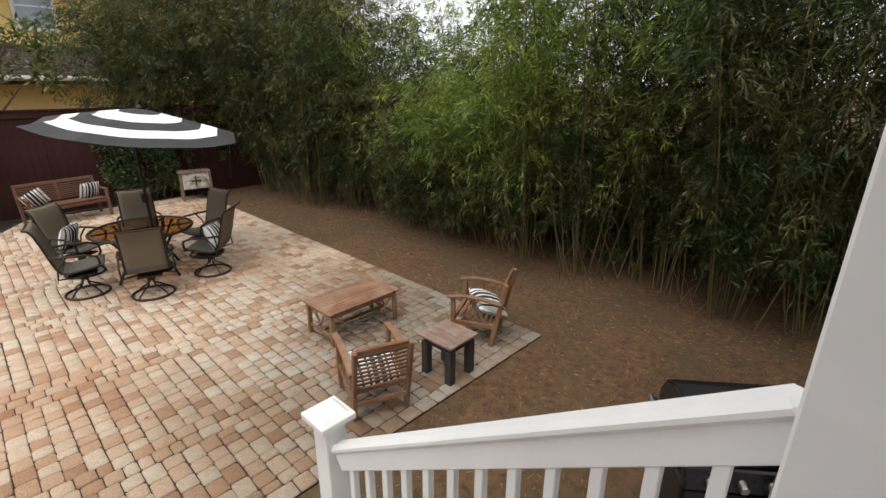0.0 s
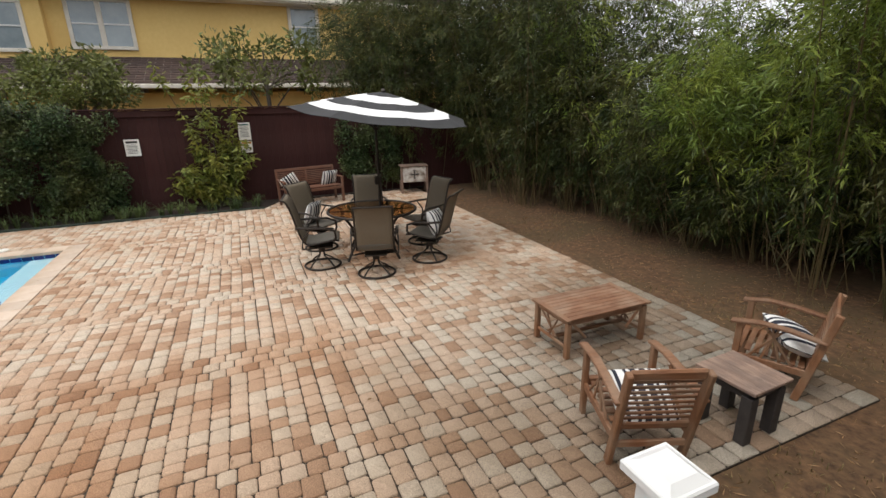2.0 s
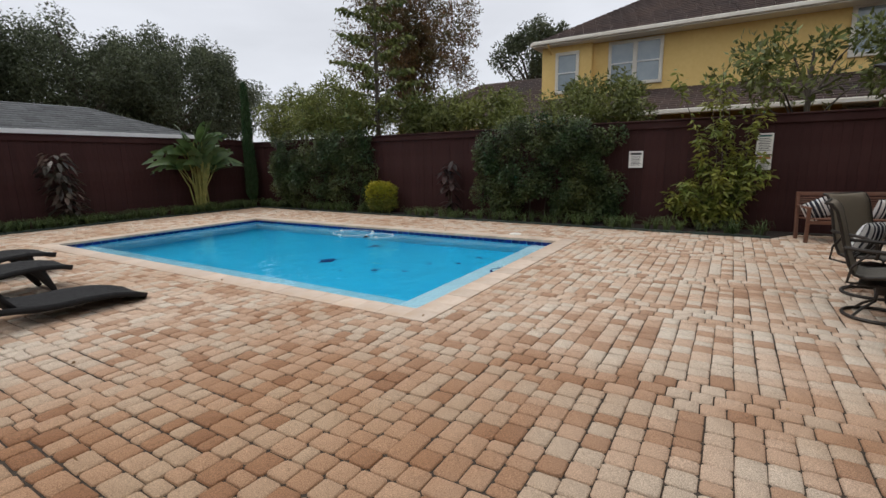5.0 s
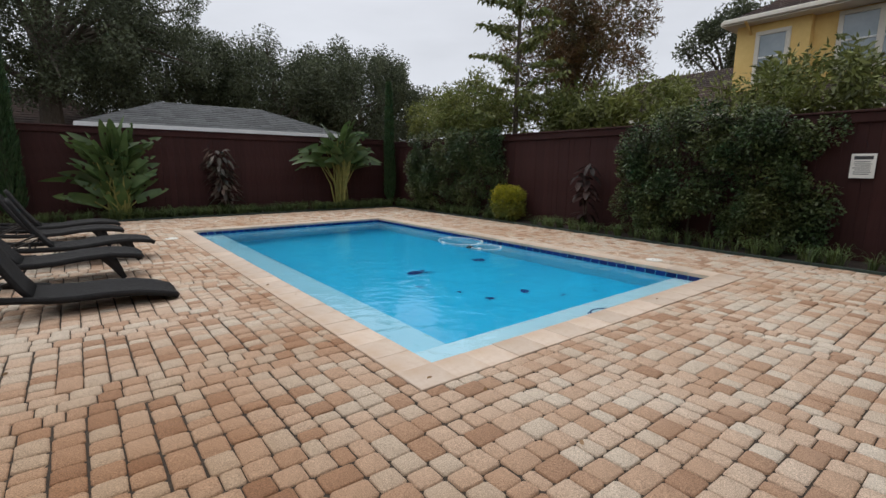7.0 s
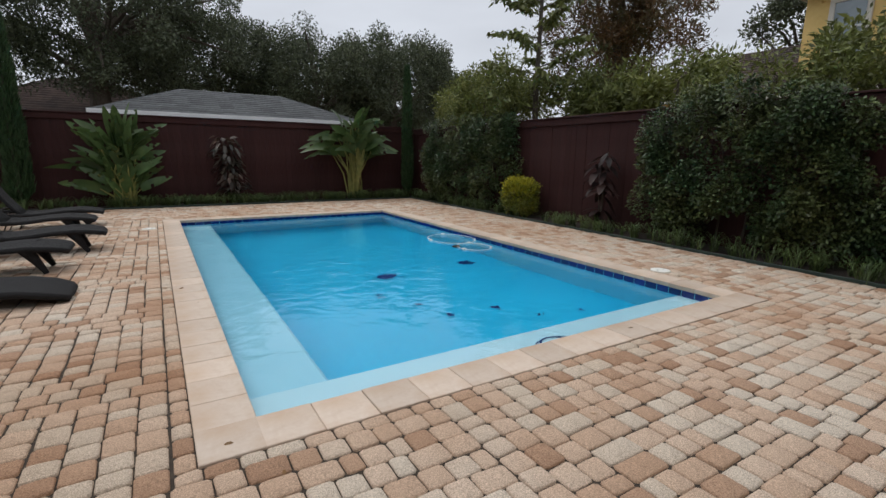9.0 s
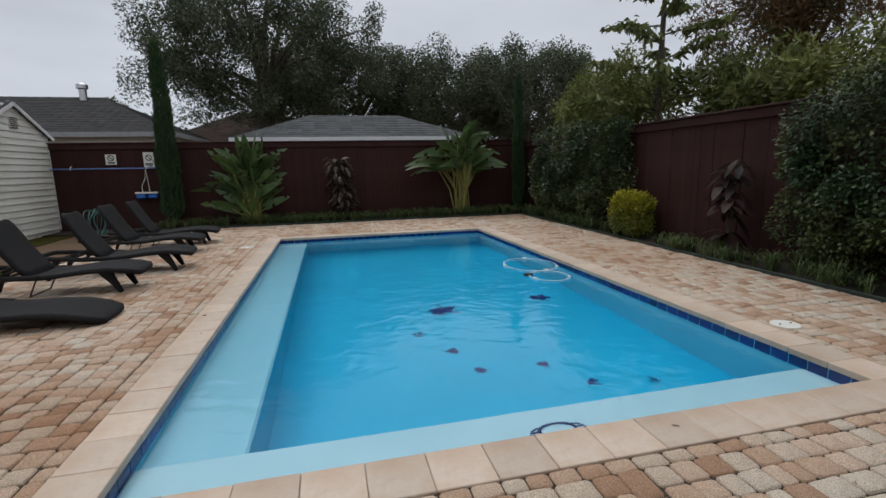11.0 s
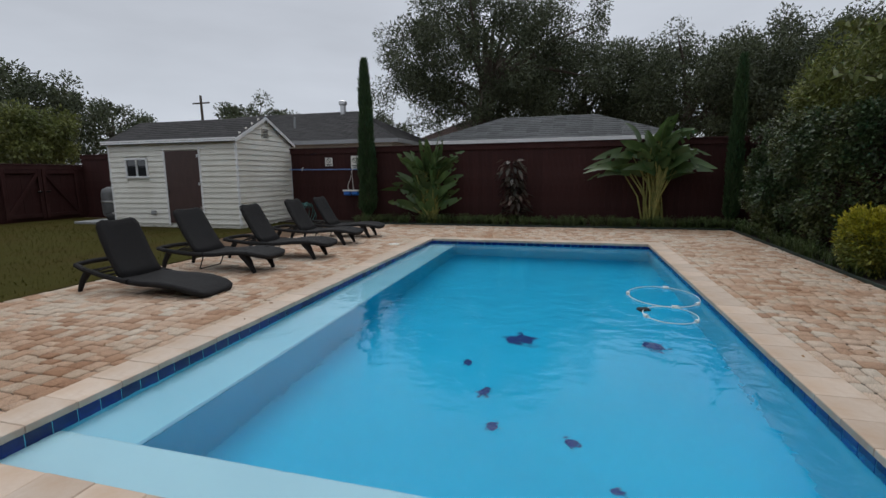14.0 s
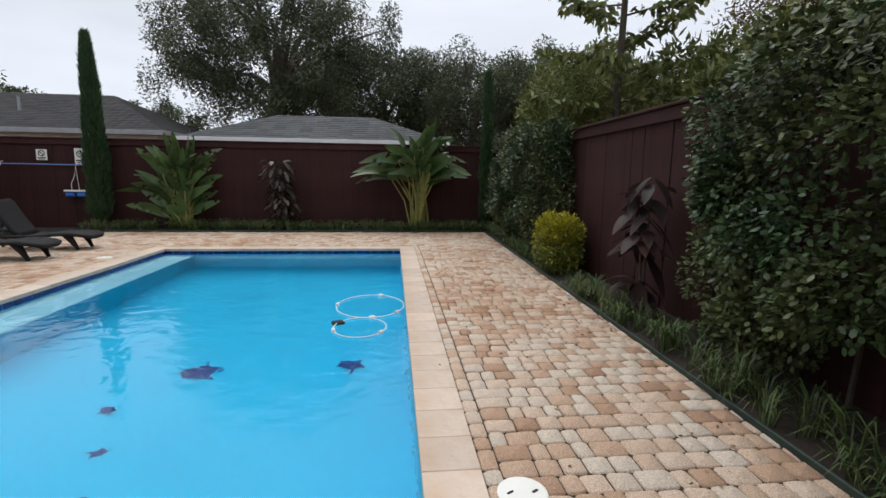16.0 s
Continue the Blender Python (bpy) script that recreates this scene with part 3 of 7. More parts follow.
block(11.6, 0.02, 0.09, EDGE_A[0] + 5.8, PATIO_Y0 - 0.005, 0.0, bevel=0.006, bm=bm)
structure(part("edging", bm, EDGING), "dark green edging strip along the bed", "edging")

# lawn by the shed
bm = bmesh.new()
prism([(-2.56, -4.4), (-2.45, -9.0), (-0.9, -10.8), (-0.8, -15.0), (9, -15.0), (9, -4.4)], -0.06, -0.012, bm)
structure(part("lawn", bm, LAWN), "short yellowish green lawn", "lawn")
n = 9000
bx = np.stack([RNG.uniform(-2.45, 8, n), RNG.uniform(-14.5, -4.5, n), np.full(n, -0.012)], 1)
bx = bx[~((bx[:, 0] < -0.9) & (bx[:, 1] < -9.5))]
me = blades("turf", bx, RNG.uniform(0, 6.28, len(bx)), RNG.uniform(0.01, 0.05, len(bx)), RNG.uniform(0.02, 0.05, len(bx)), 0.008, L_TURF)
tagged(link_mesh("turf_grass", me, L_TURF), "short green turf blades over the lawn", "grass", kind="stuff")

# ---- fences ----
def board_mesh(w, h):
    b = block(w - 0.0015, 0.018, h, 0, 0, h / 2, bevel=0.0015)
    me = bpy.data.meshes.new("board")
    b.to_mesh(me)
    b.free()
    return me


def fence(name, label, ax, ay, bx, by, h, rail_side):
    L = math.hypot(bx - ax, by - ay)
    yaw = math.degrees(math.atan2(by - ay, bx - ax))
    f = structure(thing(name, pose(ax, ay, 0, 0, 0, yaw), label, "fence"), label, "fence")
    k = round(L / 0.145)
    me = board_mesh(L / k, h)
    for i in range(k):
        link_mesh("board", me, FENCE, f, m=pose((i + 0.5) * L / k, RNG.normal() * 0.003, -0.03 + RNG.normal() * 0.004))
    part("top_rail", block(L, 0.045, 0.14, L / 2, rail_side * 0.032, h - 0.1, bevel=0.006), FENCE, f)
    part("cap", block(L, 0.13, 0.035, L / 2, rail_side * 0.02, h + 0.002 - 0.03 + 0.02, bevel=0.008), FENCE, f)
    part("backing", block(L, 0.012, h - 0.06, L / 2, -rail_side * 0.022, h / 2 - 0.03, bevel=0), FENCE, f)
    return f


fence("fence_west", "tall dark brown stained board fence", FENCE_X, FENCE_Y, FENCE_X, 9.0, 2.26, -1)
fence("fence_south", "tall dark brown stained board fence", FENCE_X, FENCE_Y, 9.0, FENCE_Y, 2.33, 1)
fence("fence_north", "dark board fence behind the bamboo", FENCE_X, 9.0, 6.0, 9.0, 1.9, -1)


# ---- house side: stairs, rail, porch column ----
DECK = 1.30
stairs = thing("porch_stairs", pose(0, 0, 0), "white painted wooden porch stairs down to the patio", "stairs")
for i in range(6):
    z = DECK - 0.186 * (i + 1)
    x = -0.12 - 0.265 * i
    part("tread", block(0.29, 1.86, 0.035, x - 0.13, 0.02, z - 0.018, bevel=0.006), GREY_WOOD, stairs)
    part("riser", block(0.02, 1.84, 0.15, x - 0.005, 0.02, z + 0.075, bevel=0.002), WHITE, stairs)
for y in (-0.93, 0.97):
    part("stringer", block(2.05, 0.04, 0.26, -0.92, y, 0.62, ry=-35, bevel=0.004), WHITE, stairs)
structure(part("stair_landing", block(1.05, 2.25, 0.06, -2.13, 0.02, -0.008, bevel=0.006), CONCRETE), "grey concrete pad at the foot of the stairs", "landing")
bm = block(3.4, 4.6, 0.05, 1.6, 0.3, DECK - 0.026, bevel=0.006)
porch = structure(part("porch_floor", bm, GREY_WOOD), "raised wooden porch floor", "floor")
bm = block(0.05, 4.6, 1.22, -0.06, 0.3, 0.6, bevel=0.004)
structure(part("porch_skirt", bm, WHITE), "white boards below the porch", "wall")
bm = block(0.18, 12, 6.4, 3.4, 3.0, 3.1, bevel=0)
structure(part("wall_house", bm, SIDING), "pale siding wall of the house", "wall")
# unseen ceiling, implied by the column; its reach is set to shade it
bm = block(3.5, 5.2, 0.12, 1.60, 0.6, DECK + 3.26, bevel=0.01)
structure(part("porch_ceiling", bm, WHITE), "plain white porch ceiling", "ceiling")
bm = block(0.32, 0.32, 3.2, 0.092, 1.14, DECK + 1.6, bevel=0.006)
column = tagged(part("porch_column", bm, WHITE), "square white porch column beside the stair rail", "column")


def stair_rail(y):
    rail = thing("stair_rail", pose(0, y + 0.015, 0), "white vinyl stair rail with square balusters", "railing")
    newel = part("newel_post", block(0.125, 0.125, 1.2, -1.86, 0, 0.58, bevel=0.005), WHITE, rail)
    b = block(0.205, 0.205, 0.04, -1.86, 0, 1.175, bevel=0.006)
    c = bmesh.new()
    lo = [c.verts.new((-1.86 + a * 0.088, d * 0.088, 1.195)) for a, d in ((-1, -1), (1, -1), (1, 1), (-1, 1))]
    hi = [c.verts.new((-1.86 + a * 0.058, d * 0.058, 1.214)) for a, d in ((-1, -1), (1, -1), (1, 1), (-1, 1))]
    c.faces.new(hi)
    for i in range(4):
        c.faces.new((lo[i], lo[(i + 1) % 4], hi[(i + 1) % 4], hi[i]))
    part("newel_cap", join(b, c), WHITE, newel)
    ax, az, bx, bz = -1.80, 1.03, -0.06, 2.255
    L, s = math.hypot(bx - ax, bz - az), math.degrees(math.atan2(bz - az, bx - ax))
    mx, mz = (ax + bx) / 2, (az + bz) / 2
    part("handrail", block(L, 0.09, 0.05, mx, 0, mz - 0.025, ry=-s, bevel=0.018), WHITE, rail)
    part("rail_body", block(L, 0.05, 0.10, mx + 0.035, 0, mz - 0.085, ry=-s, bevel=0.006), WHITE, rail)
    part("bottom_rail", block(L, 0.05, 0.07, mx + 0.02, 0, mz - 0.85, ry=-s, bevel=0.006), WHITE, rail)
    for i in range(12):
        x = -1.66 + 0.136 * i
        z = az + (x - ax) * (bz - az) / (bx - ax)
        part("baluster", block(0.036, 0.036, 0.74, x, 0, z - 0.48, bevel=0.003), WHITE, rail)
    return rail


stair_rail(1.09)

# ---- gas grill beside the porch ----
grill = thing("gas_grill", pose(-0.36, 2.85, -0.03, 0, 0, 38) @ Matrix.Diagonal((0.95, 1, 1.05, 1)), "black gas grill with a rounded lid and steel handle", "grill")
part("cabinet", block(0.74, 0.5, 0.62, 0, 0, 0.41, bevel=0.015), BLACK, grill)
part("door", block(0.35, 0.015, 0.54, -0.18, -0.26, 0.41, bevel=0.006), BLACK, grill)
part("door", block(0.35, 0.015, 0.54, 0.18, -0.26, 0.41, bevel=0.006), BLACK, grill)
part("control_panel", block(0.78, 0.06, 0.13, 0, -0.27, 0.79, rx=-18, bevel=0.012), BLACK, grill)
for k in (-0.25, -0.08, 0.08, 0.25):
    part("knob", tube([(k, -0.29, 0.79), (k, -0.34, 0.78)], 0.024, 12), STEEL, grill, "steel knob")
bm = bmesh.new()
prof = [(-0.26, 0.85), (-0.27, 0.95), (-0.22, 1.06), (-0.10, 1.12), (0.06, 1.13), (0.19, 1.08), (0.25, 0.98), (0.25, 0.85)]
la = [bm.verts.new((-0.37, y, z)) for y, z in prof]
lb = [bm.verts.new((0.37, y, z)) for y, z in prof]
bm.faces.new(la[::-1])
bm.faces.new(lb)
for i in range(len(prof)):
    j = (i + 1) % len(prof)
    bm.faces.new((la[i], la[j], lb[j], lb[i]))
bmesh.ops.recalc_face_normals(bm, faces=bm.faces)
bmesh.ops.bevel(bm, geom=bm.edges[:], offset=0.015, segments=2, affect="EDGES")
lid = part("lid", bm, BLACK, grill)
part("handle", tube([(-0.30, -0.28, 1.0), (-0.30, -0.33, 1.01), (0.30, -0.33, 1.01), (0.30, -0.28, 1.0)], 0.013, 8), STEEL, lid, "steel handle")
for sx in (-1, 1):
    part("side_handle", tube([(sx * 0.38, -0.20, 0.92), (sx * 0.45, -0.20, 0.96), (sx * 0.47, 0.0, 0.97), (sx * 0.45, 0.18, 0.96), (sx * 0.38, 0.18, 0.92)], 0.013, 8), STEEL, grill, "steel side handle")
    for y in (-0.2, 0.2):
        part("wheel", tube([(sx * 0.33 - 0.015, y, 0.05), (sx * 0.33 + 0.015, y, 0.05)], 0.05, 12), DARK_RUBBER, grill)


# ---- wooden lounge furniture ----
def pillow(name, m, label, w=0.42, stripes=6, along="x"):
    n = 18
    # a plump striped cushion: bands of cloth cut from one rounded body
    def body(u, v, s):
        a, b = 2 * u - 1, 2 * v - 1
        h = 0.085 * (max(0.0, 1 - a * a) ** 0.5) * (max(0.0, 1 - b * b) ** 0.5) + 0.004
        k = 1 - 0.07 * (a * a * b * b)
        pin = 1 - 0.06 * (1 - abs(a)) * abs(b) - 0.06 * (1 - abs(b)) * abs(a)
        return Vector((a * w / 2 * k * pin, b * w / 2 * k * pin, s * h))
    b = bmesh.new()
    for s in (-1, 1):
        for i in range(n):
            for j in range(n):
                quad = [b.verts.new(body(uu / n, vv / n, s)) for uu, vv in ((i, j), (i + 1, j), (i + 1, j + 1), (i, j + 1))]
                f = b.faces.new(quad if s > 0 else quad[::-1])
                f.material_index = int((i if along == "x" else j) / n * (2 * stripes + 1)) % 2
                f.smooth = True
    bmesh.ops.remove_doubles(b, verts=b.verts, dist=0.0012)
    me = bpy.data.meshes.new("throw_pillow")
    b.to_mesh(me)
    b.free()
    me.materials.append(CLOTH_WHITE)
    me.materials.append(NAVY)
    ob = new(name, me)
    ob.matrix_basis = m
    return tagged(ob, label, "pillow")


def slatted_armchair(m, label):
    """A low teak club chair; it faces its own +y."""
    ch = thing("wooden_armchair", m, label, "armchair", "teak armchairs")
    w, d = 0.58, 0.62
    for sx in (-1, 1):
        x = sx * w / 2
        part("front_leg", block(0.045, 0.06, 0.60, x, d / 2 - 0.03, 0.30, bevel=0.006), TEAK_UP, ch)
        part("back_leg", block(0.045, 0.065, 0.86, x * 0.97, -d / 2 - 0.02, 0.42, rx=12, bevel=0.008), TEAK_UP, ch)
        b = bmesh.new()
        pts = [(x + sx * 0.012, -d / 2 - 0.06, 0.585), (x + sx * 0.012, -d / 6, 0.625), (x + sx * 0.012, d / 5, 0.635), (x + sx * 0.012, d / 2 + 0.04, 0.60)]
        for p0, p1 in zip(pts, pts[1:]):
            a = math.degrees(math.atan2(p1[2] - p0[2], p1[1] - p0[1]))
            block(0.075, math.hypot(p1[1] - p0[1], p1[2] - p0[2]) + 0.012, 0.026, p0[0], (p0[1] + p1[1]) / 2, (p0[2] + p1[2]) / 2, rx=a, bevel=0.006, bm=b)
        part("armrest", b, TEAK, ch)
        part("side_rail", block(0.03, d - 0.06, 0.06, x, 0, 0.27, bevel=0.004), TEAK, ch)
        for a in (-38, 38, -18, 18):
            part("lattice_bar", block(0.016, 0.02, 0.36, x, a * 0.0016, 0.44, rx=a, bevel=0.003), TEAK_UP, ch)
    back = part("back_frame", block(w - 0.04, 0.035, 0.085, 0, -d / 2 - 0.085, 0.815, rx=12, bevel=0.014), TEAK, ch)
    part("back_rail", block(w - 0.04, 0.035, 0.06, 0, -d / 2 + 0.015, 0.36, rx=12, bevel=0.008), TEAK, ch)
    for i in range(8):
        z = 0.42 + 0.047 * i
        part("back_slat", block(w - 0.06, 0.014, 0.024, 0, -d / 2 + 0.02 - (z - 0.36) * 0.215, z, rx=12, bevel=0.003), TEAK, ch)
    for i in range(8):
        y = -d / 2 + 0.07 + 0.072 * i
        part("seat_slat", block(w - 0.05, 0.05, 0.018, 0, y, 0.30 + 0.006 * i, bevel=0.004), TEAK, ch)
    part("front_rail", block(w - 0.04, 0.03, 0.07, 0, d / 2 - 0.03, 0.30, bevel=0.005), TEAK, ch)
    part("lower_rail", block(w - 0.04, 0.026, 0.05, 0, -d / 2 + 0.02, 0.2, bevel=0.005), TEAK, ch)
    return ch


def facing(x, y, z, deg):
    """A pose whose own +y looks along the direction deg."""
    return pose(x, y, z, 0, 0, deg - 90)


slatted_armchair(facing(-3.09, 2.29, 0, 158) @ Matrix.Diagonal((0.86, 1.0, 0.93, 1)), "weathered teak armchair with slatted back on the patio")
slatted_armchair(facing(-3.17, 3.92, 0, 206) @ Matrix.Diagonal((0.9, 0.85, 0.92, 1)), "weathered teak armchair with lattice sides near the patio edge")
pillow("throw_pillow", facing(-3.07, 2.27, 0.43, 158) @ pose(0, -0.10, -0.005, 26, 0, 0), "navy and white striped pillow on a teak armchair", along="x")
pillow("throw_pillow", facing(-3.10, 3.90, 0.46, 206) @ pose(0.0, -0.06, -0.02, 24, -14, 35), "navy and white striped pillow on a teak armchair")

ct = thing("coffee_table", pose(-4.375, 2.99, 0), "weathered teak slatted coffee table with crossed side bars", "table")
for sx in (-1, 1):
    for sy in (-1, 1):
        part("leg", block(0.05, 0.05, 0.37, sx * 0.24, sy * 0.45, 0.185, bevel=0.006), TEAK_UP, ct)
for i in range(9):
    part("top_slat", block(0.057, 0.94, 0.02, -0.248 + 0.062 * i, 0, 0.402, bevel=0.004), TEAK_LONG, ct)
for sy in (-1, 1):
    part("top_rail", block(0.57, 0.055, 0.022, 0, sy * 0.475, 0.402, bevel=0.004), TEAK, ct)
    part("apron", block(0.46, 0.022, 0.05, 0, sy * 0.45, 0.36, bevel=0.004), TEAK, ct)
    part("stretcher", block(0.46, 0.02, 0.03, 0, sy * 0.45, 0.11, bevel=0.004), TEAK, ct)
    for a in (-52, 52, -30, 30):
        part("cross_bar", block(0.016, 0.014, 0.32, a * 0.001, sy * 0.45, 0.24, ry=a, bevel=0.003), TEAK_UP, ct)
for sx in (-1, 1):
    part("apron", block(0.022, 0.86, 0.05, sx * 0.24, 0, 0.36, bevel=0.004), TEAK, ct)
    for sy in (-1, 1):
        part("brace", block(0.018, 0.26, 0.025, sx * 0.24, sy * 0.33, 0.27, rx=sy * 48, bevel=0.003), TEAK, ct)
part("long_stretcher", block(0.04, 0.88, 0.025, 0, 0, 0.11, bevel=0.004), TEAK, ct)

st = thing("side_table", pose(-2.88, 3.09, 0, 0, 0, 2) @ Matrix.Diagonal((0.93, 0.95, 0.98, 1)), "small plank side table with thick black legs", "table")
for i in range(4):
    part("plank", block(0.475, 0.108, 0.028, 0, -0.168 + 0.112 * i, 0.438, bevel=0.005), GREY_WOOD, st)
for sx in (-1, 1):
    for sy in (-1, 1):
        part("leg", block(0.085, 0.085, 0.38, sx * 0.17, sy * 0.155, 0.19, bevel=0.006), DARK_WOOD, st)
    part("apron", block(0.03, 0.30, 0.07, sx * 0.18, 0, 0.388, bevel=0.004), DARK_WOOD, st)
for sy in (-1, 1):
    part("apron", block(0.33, 0.03, 0.07, 0, sy * 0.165, 0.388, bevel=0.004), DARK_WOOD, st)

# bench by the fence
bench = thing("garden_bench", facing(-12.62, 1.47, 0, 12), "reddish teak garden bench with slatted back", "bench")
for sx in (-1, 1):
    part("front_leg", block(0.05, 0.06, 0.58, sx * 0.70, 0.26, 0.29, bevel=0.006), TEAK_RED, bench)
    part("back_leg", block(0.05, 0.06, 0.84, sx * 0.70, -0.27, 0.42, rx=8, bevel=0.006), TEAK_RED, bench)
    part("armrest", block(0.065, 0.60, 0.028, sx * 0.70, 0.0, 0.595, bevel=0.006), TEAK_RED, bench)
for i in range(7):
    part("seat_slat", block(1.36, 0.06, 0.02, 0, -0.2 + 0.072 * i, 0.385 + 0.004 * i, bevel=0.004), TEAK_RED, bench)
part("seat_rail", block(1.36, 0.03, 0.06, 0, 0.26, 0.35, bevel=0.004), TEAK_RED, bench)
part("back_rail", block(1.42, 0.03, 0.07, 0, -0.325, 0.80, rx=8, bevel=0.008), TEAK_RED, bench)
part("back_post", block(0.05, 0.028, 0.40, 0, -0.30, 0.62, rx=8, bevel=0.004), TEAK_RED, bench)
for i in range(8):
    z = 0.44 + 0.042 * i
    part("back_slat", block(1.36, 0.014, 0.026, 0, -0.275 - (z - 0.44) * 0.14, z, rx=8, bevel=0.003), TEAK_RED, bench)
bench_m = facing(-12.62, 1.47, 0, 12)
pillow("throw_pillow", bench_m @ pose(-0.50, -0.06, 0.55, 66, 0, 8), "navy and white striped pillow leaning on the bench")
pillow("throw_pillow", bench_m @ pose(0.48, -0.06, 0.54, 66, 28, -10), "navy and white striped pillow leaning on the bench")

# distressed cabinet by the fence
ns = thing("side_cabinet", facing(-12.78, 4.16, 0, -12), "distressed white cabinet with a dark cross ornament", "cabinet")
part("body", block(0.62, 0.36, 0.40, 0, 0, 0.485, bevel=0.008), PAINT_DISTRESSED, ns)
part("top", block(0.74, 0.44, 0.03, 0, 0, 0.705, bevel=0.008), GREY_WOOD, ns)
for k in (0, 1):
    part("drawer_front", block(0.56, 0.016, 0.175, 0, 0.186, 0.39 + 0.19 * k, bevel=0.006), PAINT_DISTRESSED, ns)
for sx in (-1, 1):
    for sy in (-1, 1):
        part("leg", block(0.06, 0.06, 0.72 if sy > 0 else 0.3, sx * 0.33, sy * 0.17, 0.345 if sy > 0 else 0.15, bevel=0.006), GREY_WOOD, ns)
b = block(0.16, 0.012, 0.035, 0, 0.2, 0.49, bevel=0.006)
block(0.035, 0.012, 0.17, 0, 0.2, 0.49, bevel=0.006, bm=b)
for dx, dz in ((-0.085, 0), (0.085, 0), (0, 0.09), (0, -0.09)):
    block(0.05, 0.013, 0.05, dx, 0.2, 0.49 + dz, ry=45, bevel=0.006, bm=b)
part("ornament", b, DARK_WOOD, ns, "dark cross-shaped ornament")

# ---- dining set ----
TX, TY = -8.06, 1.78
table = thing("patio_table", pose(TX, TY, 0), "round bronze patio table with an amber glass top", "table")
part("rim", tube([(0.68 * math.cos(a), 0.68 * math.sin(a), 0.715) for a in np.linspace(0, 2 * math.pi, 48, endpoint=False)], 0.02, 8, closed=True), BRONZE, table)
part("glass_top", lathe([(0.03, 0.712), (0.665, 0.712), (0.665, 0.720), (0.03, 0.720)], 48), AMBER_GLASS, table, "amber tinted glass top")
for k in range(6):
    a = k * math.pi / 3 + 0.3
    part("top_bar", tube([(0.05 * math.cos(a), 0.05 * math.sin(a), 0.700), (0.67 * math.cos(a), 0.67 * math.sin(a), 0.700)], 0.012, 6), BRONZE, table)
for k in range(4):
    a = k * math.pi / 2 + 0.5
    part("leg", tube([(0.5 * math.cos(a) * r, 0.5 * math.sin(a) * r, z) for r, z in ((1.15, 0.70), (1.0, 0.62), (0.72, 0.42), (0.72, 0.28), (0.95, 0.12), (1.1, 0.0))], 0.02, 8), BRONZE, table)
part("leg_ring", tube([(0.36 * math.cos(a), 0.36 * math.sin(a), 0.35) for a in np.linspace(0, 2 * math.pi, 32, endpoint=False)], 0.012, 6, closed=True), BRONZE, table)

um = thing("patio_umbrella", pose(TX - 0.09, TY + 0.16, 0), "charcoal and white striped market umbrella, open", "umbrella")
part("pole", tube([(0, 0, 0.0), (0, 0, 2.0), (0.035, 0.13, 2.43)], 0.021, 12), BRONZE, um)
part("base", lathe([(0.22, 0.0), (0.22, 0.04), (0.12, 0.07), (0.04, 0.10), (0.035, 0.30)], 24), BRONZE, um)
part("crank_box", block(0.07, 0.09, 0.13, 0, -0.02, 1.15, bevel=0.012), BRONZE, um)
RIM, APEX, SPAN = 2.10, 2.41, 1.37
TILT_UM = pose(0, 0.10, 2.05, -5.5, 5.5, 0) @ pose(0, 0, -2.0)
profile = [0.0, 0.2, 0.42, 0.62, 0.8, 1.0]


def canopy_point(r, a):
    k = a / (math.pi / 4)
    f = k - math.floor(k)
    flat = math.cos(math.pi / 8) / math.cos((f - 0.5) * math.pi / 4)
    sag = 0.05 * r * math.sin(math.pi * f)
    z = APEX - (APEX - RIM) * (r ** 1.12) - sag * 0.6
    return TILT_UM @ Vector((SPAN * r * flat * math.cos(a), SPAN * r * flat * math.sin(a), z))


for i, (r0, r1) in enumerate(zip(profile, profile[1:])):
    b = bmesh.new()
    n = 64
    sub = 3
    rows = []
    for j in range(sub + 1):
        r = r0 + (r1 - r0) * j / sub
        rows.append([b.verts.new(canopy_point(max(r, 0.02), 2 * math.pi * k / n + 0.0001)) for k in range(n)])
    for ra, rb in zip(rows, rows[1:]):
        for k in range(n):
            b.faces.new((ra[k], rb[k], rb[(k + 1) % n], ra[(k + 1) % n]))
    ob = part("canopy_band", b, CANVAS_WHITE if i % 2 else CANVAS_DARK, um, "white canvas band" if i % 2 else "charcoal canvas band", smooth=False)
    sol = ob.modifiers.new("thickness", "SOLIDIFY")
    sol.thickness = 0.004
for k in range(8):
    a = k * math.pi / 4
    part("rib", tube([canopy_point(r, a) - Vector((0, 0, 0.02)) for r in (0.03, 0.3, 0.6, 1.0)], 0.008, 6), BRONZE, um)
    part("strut", tube([(0.03 * math.cos(a), 0.03 * math.sin(a), 1.95), canopy_point(0.55, a) - Vector((0, 0, 0.025))], 0.007, 6), BRONZE, um)
part("hub", lathe([(0.045, 1.92), (0.045, 1.98), (0.025, 2.0)], 16), BRONZE, um)
part("finial", lathe([(0.02, 2.40), (0.04, 2.42), (0.03, 2.44), (0.012, 2.46)], 12), BRONZE, um, m=TILT_UM)


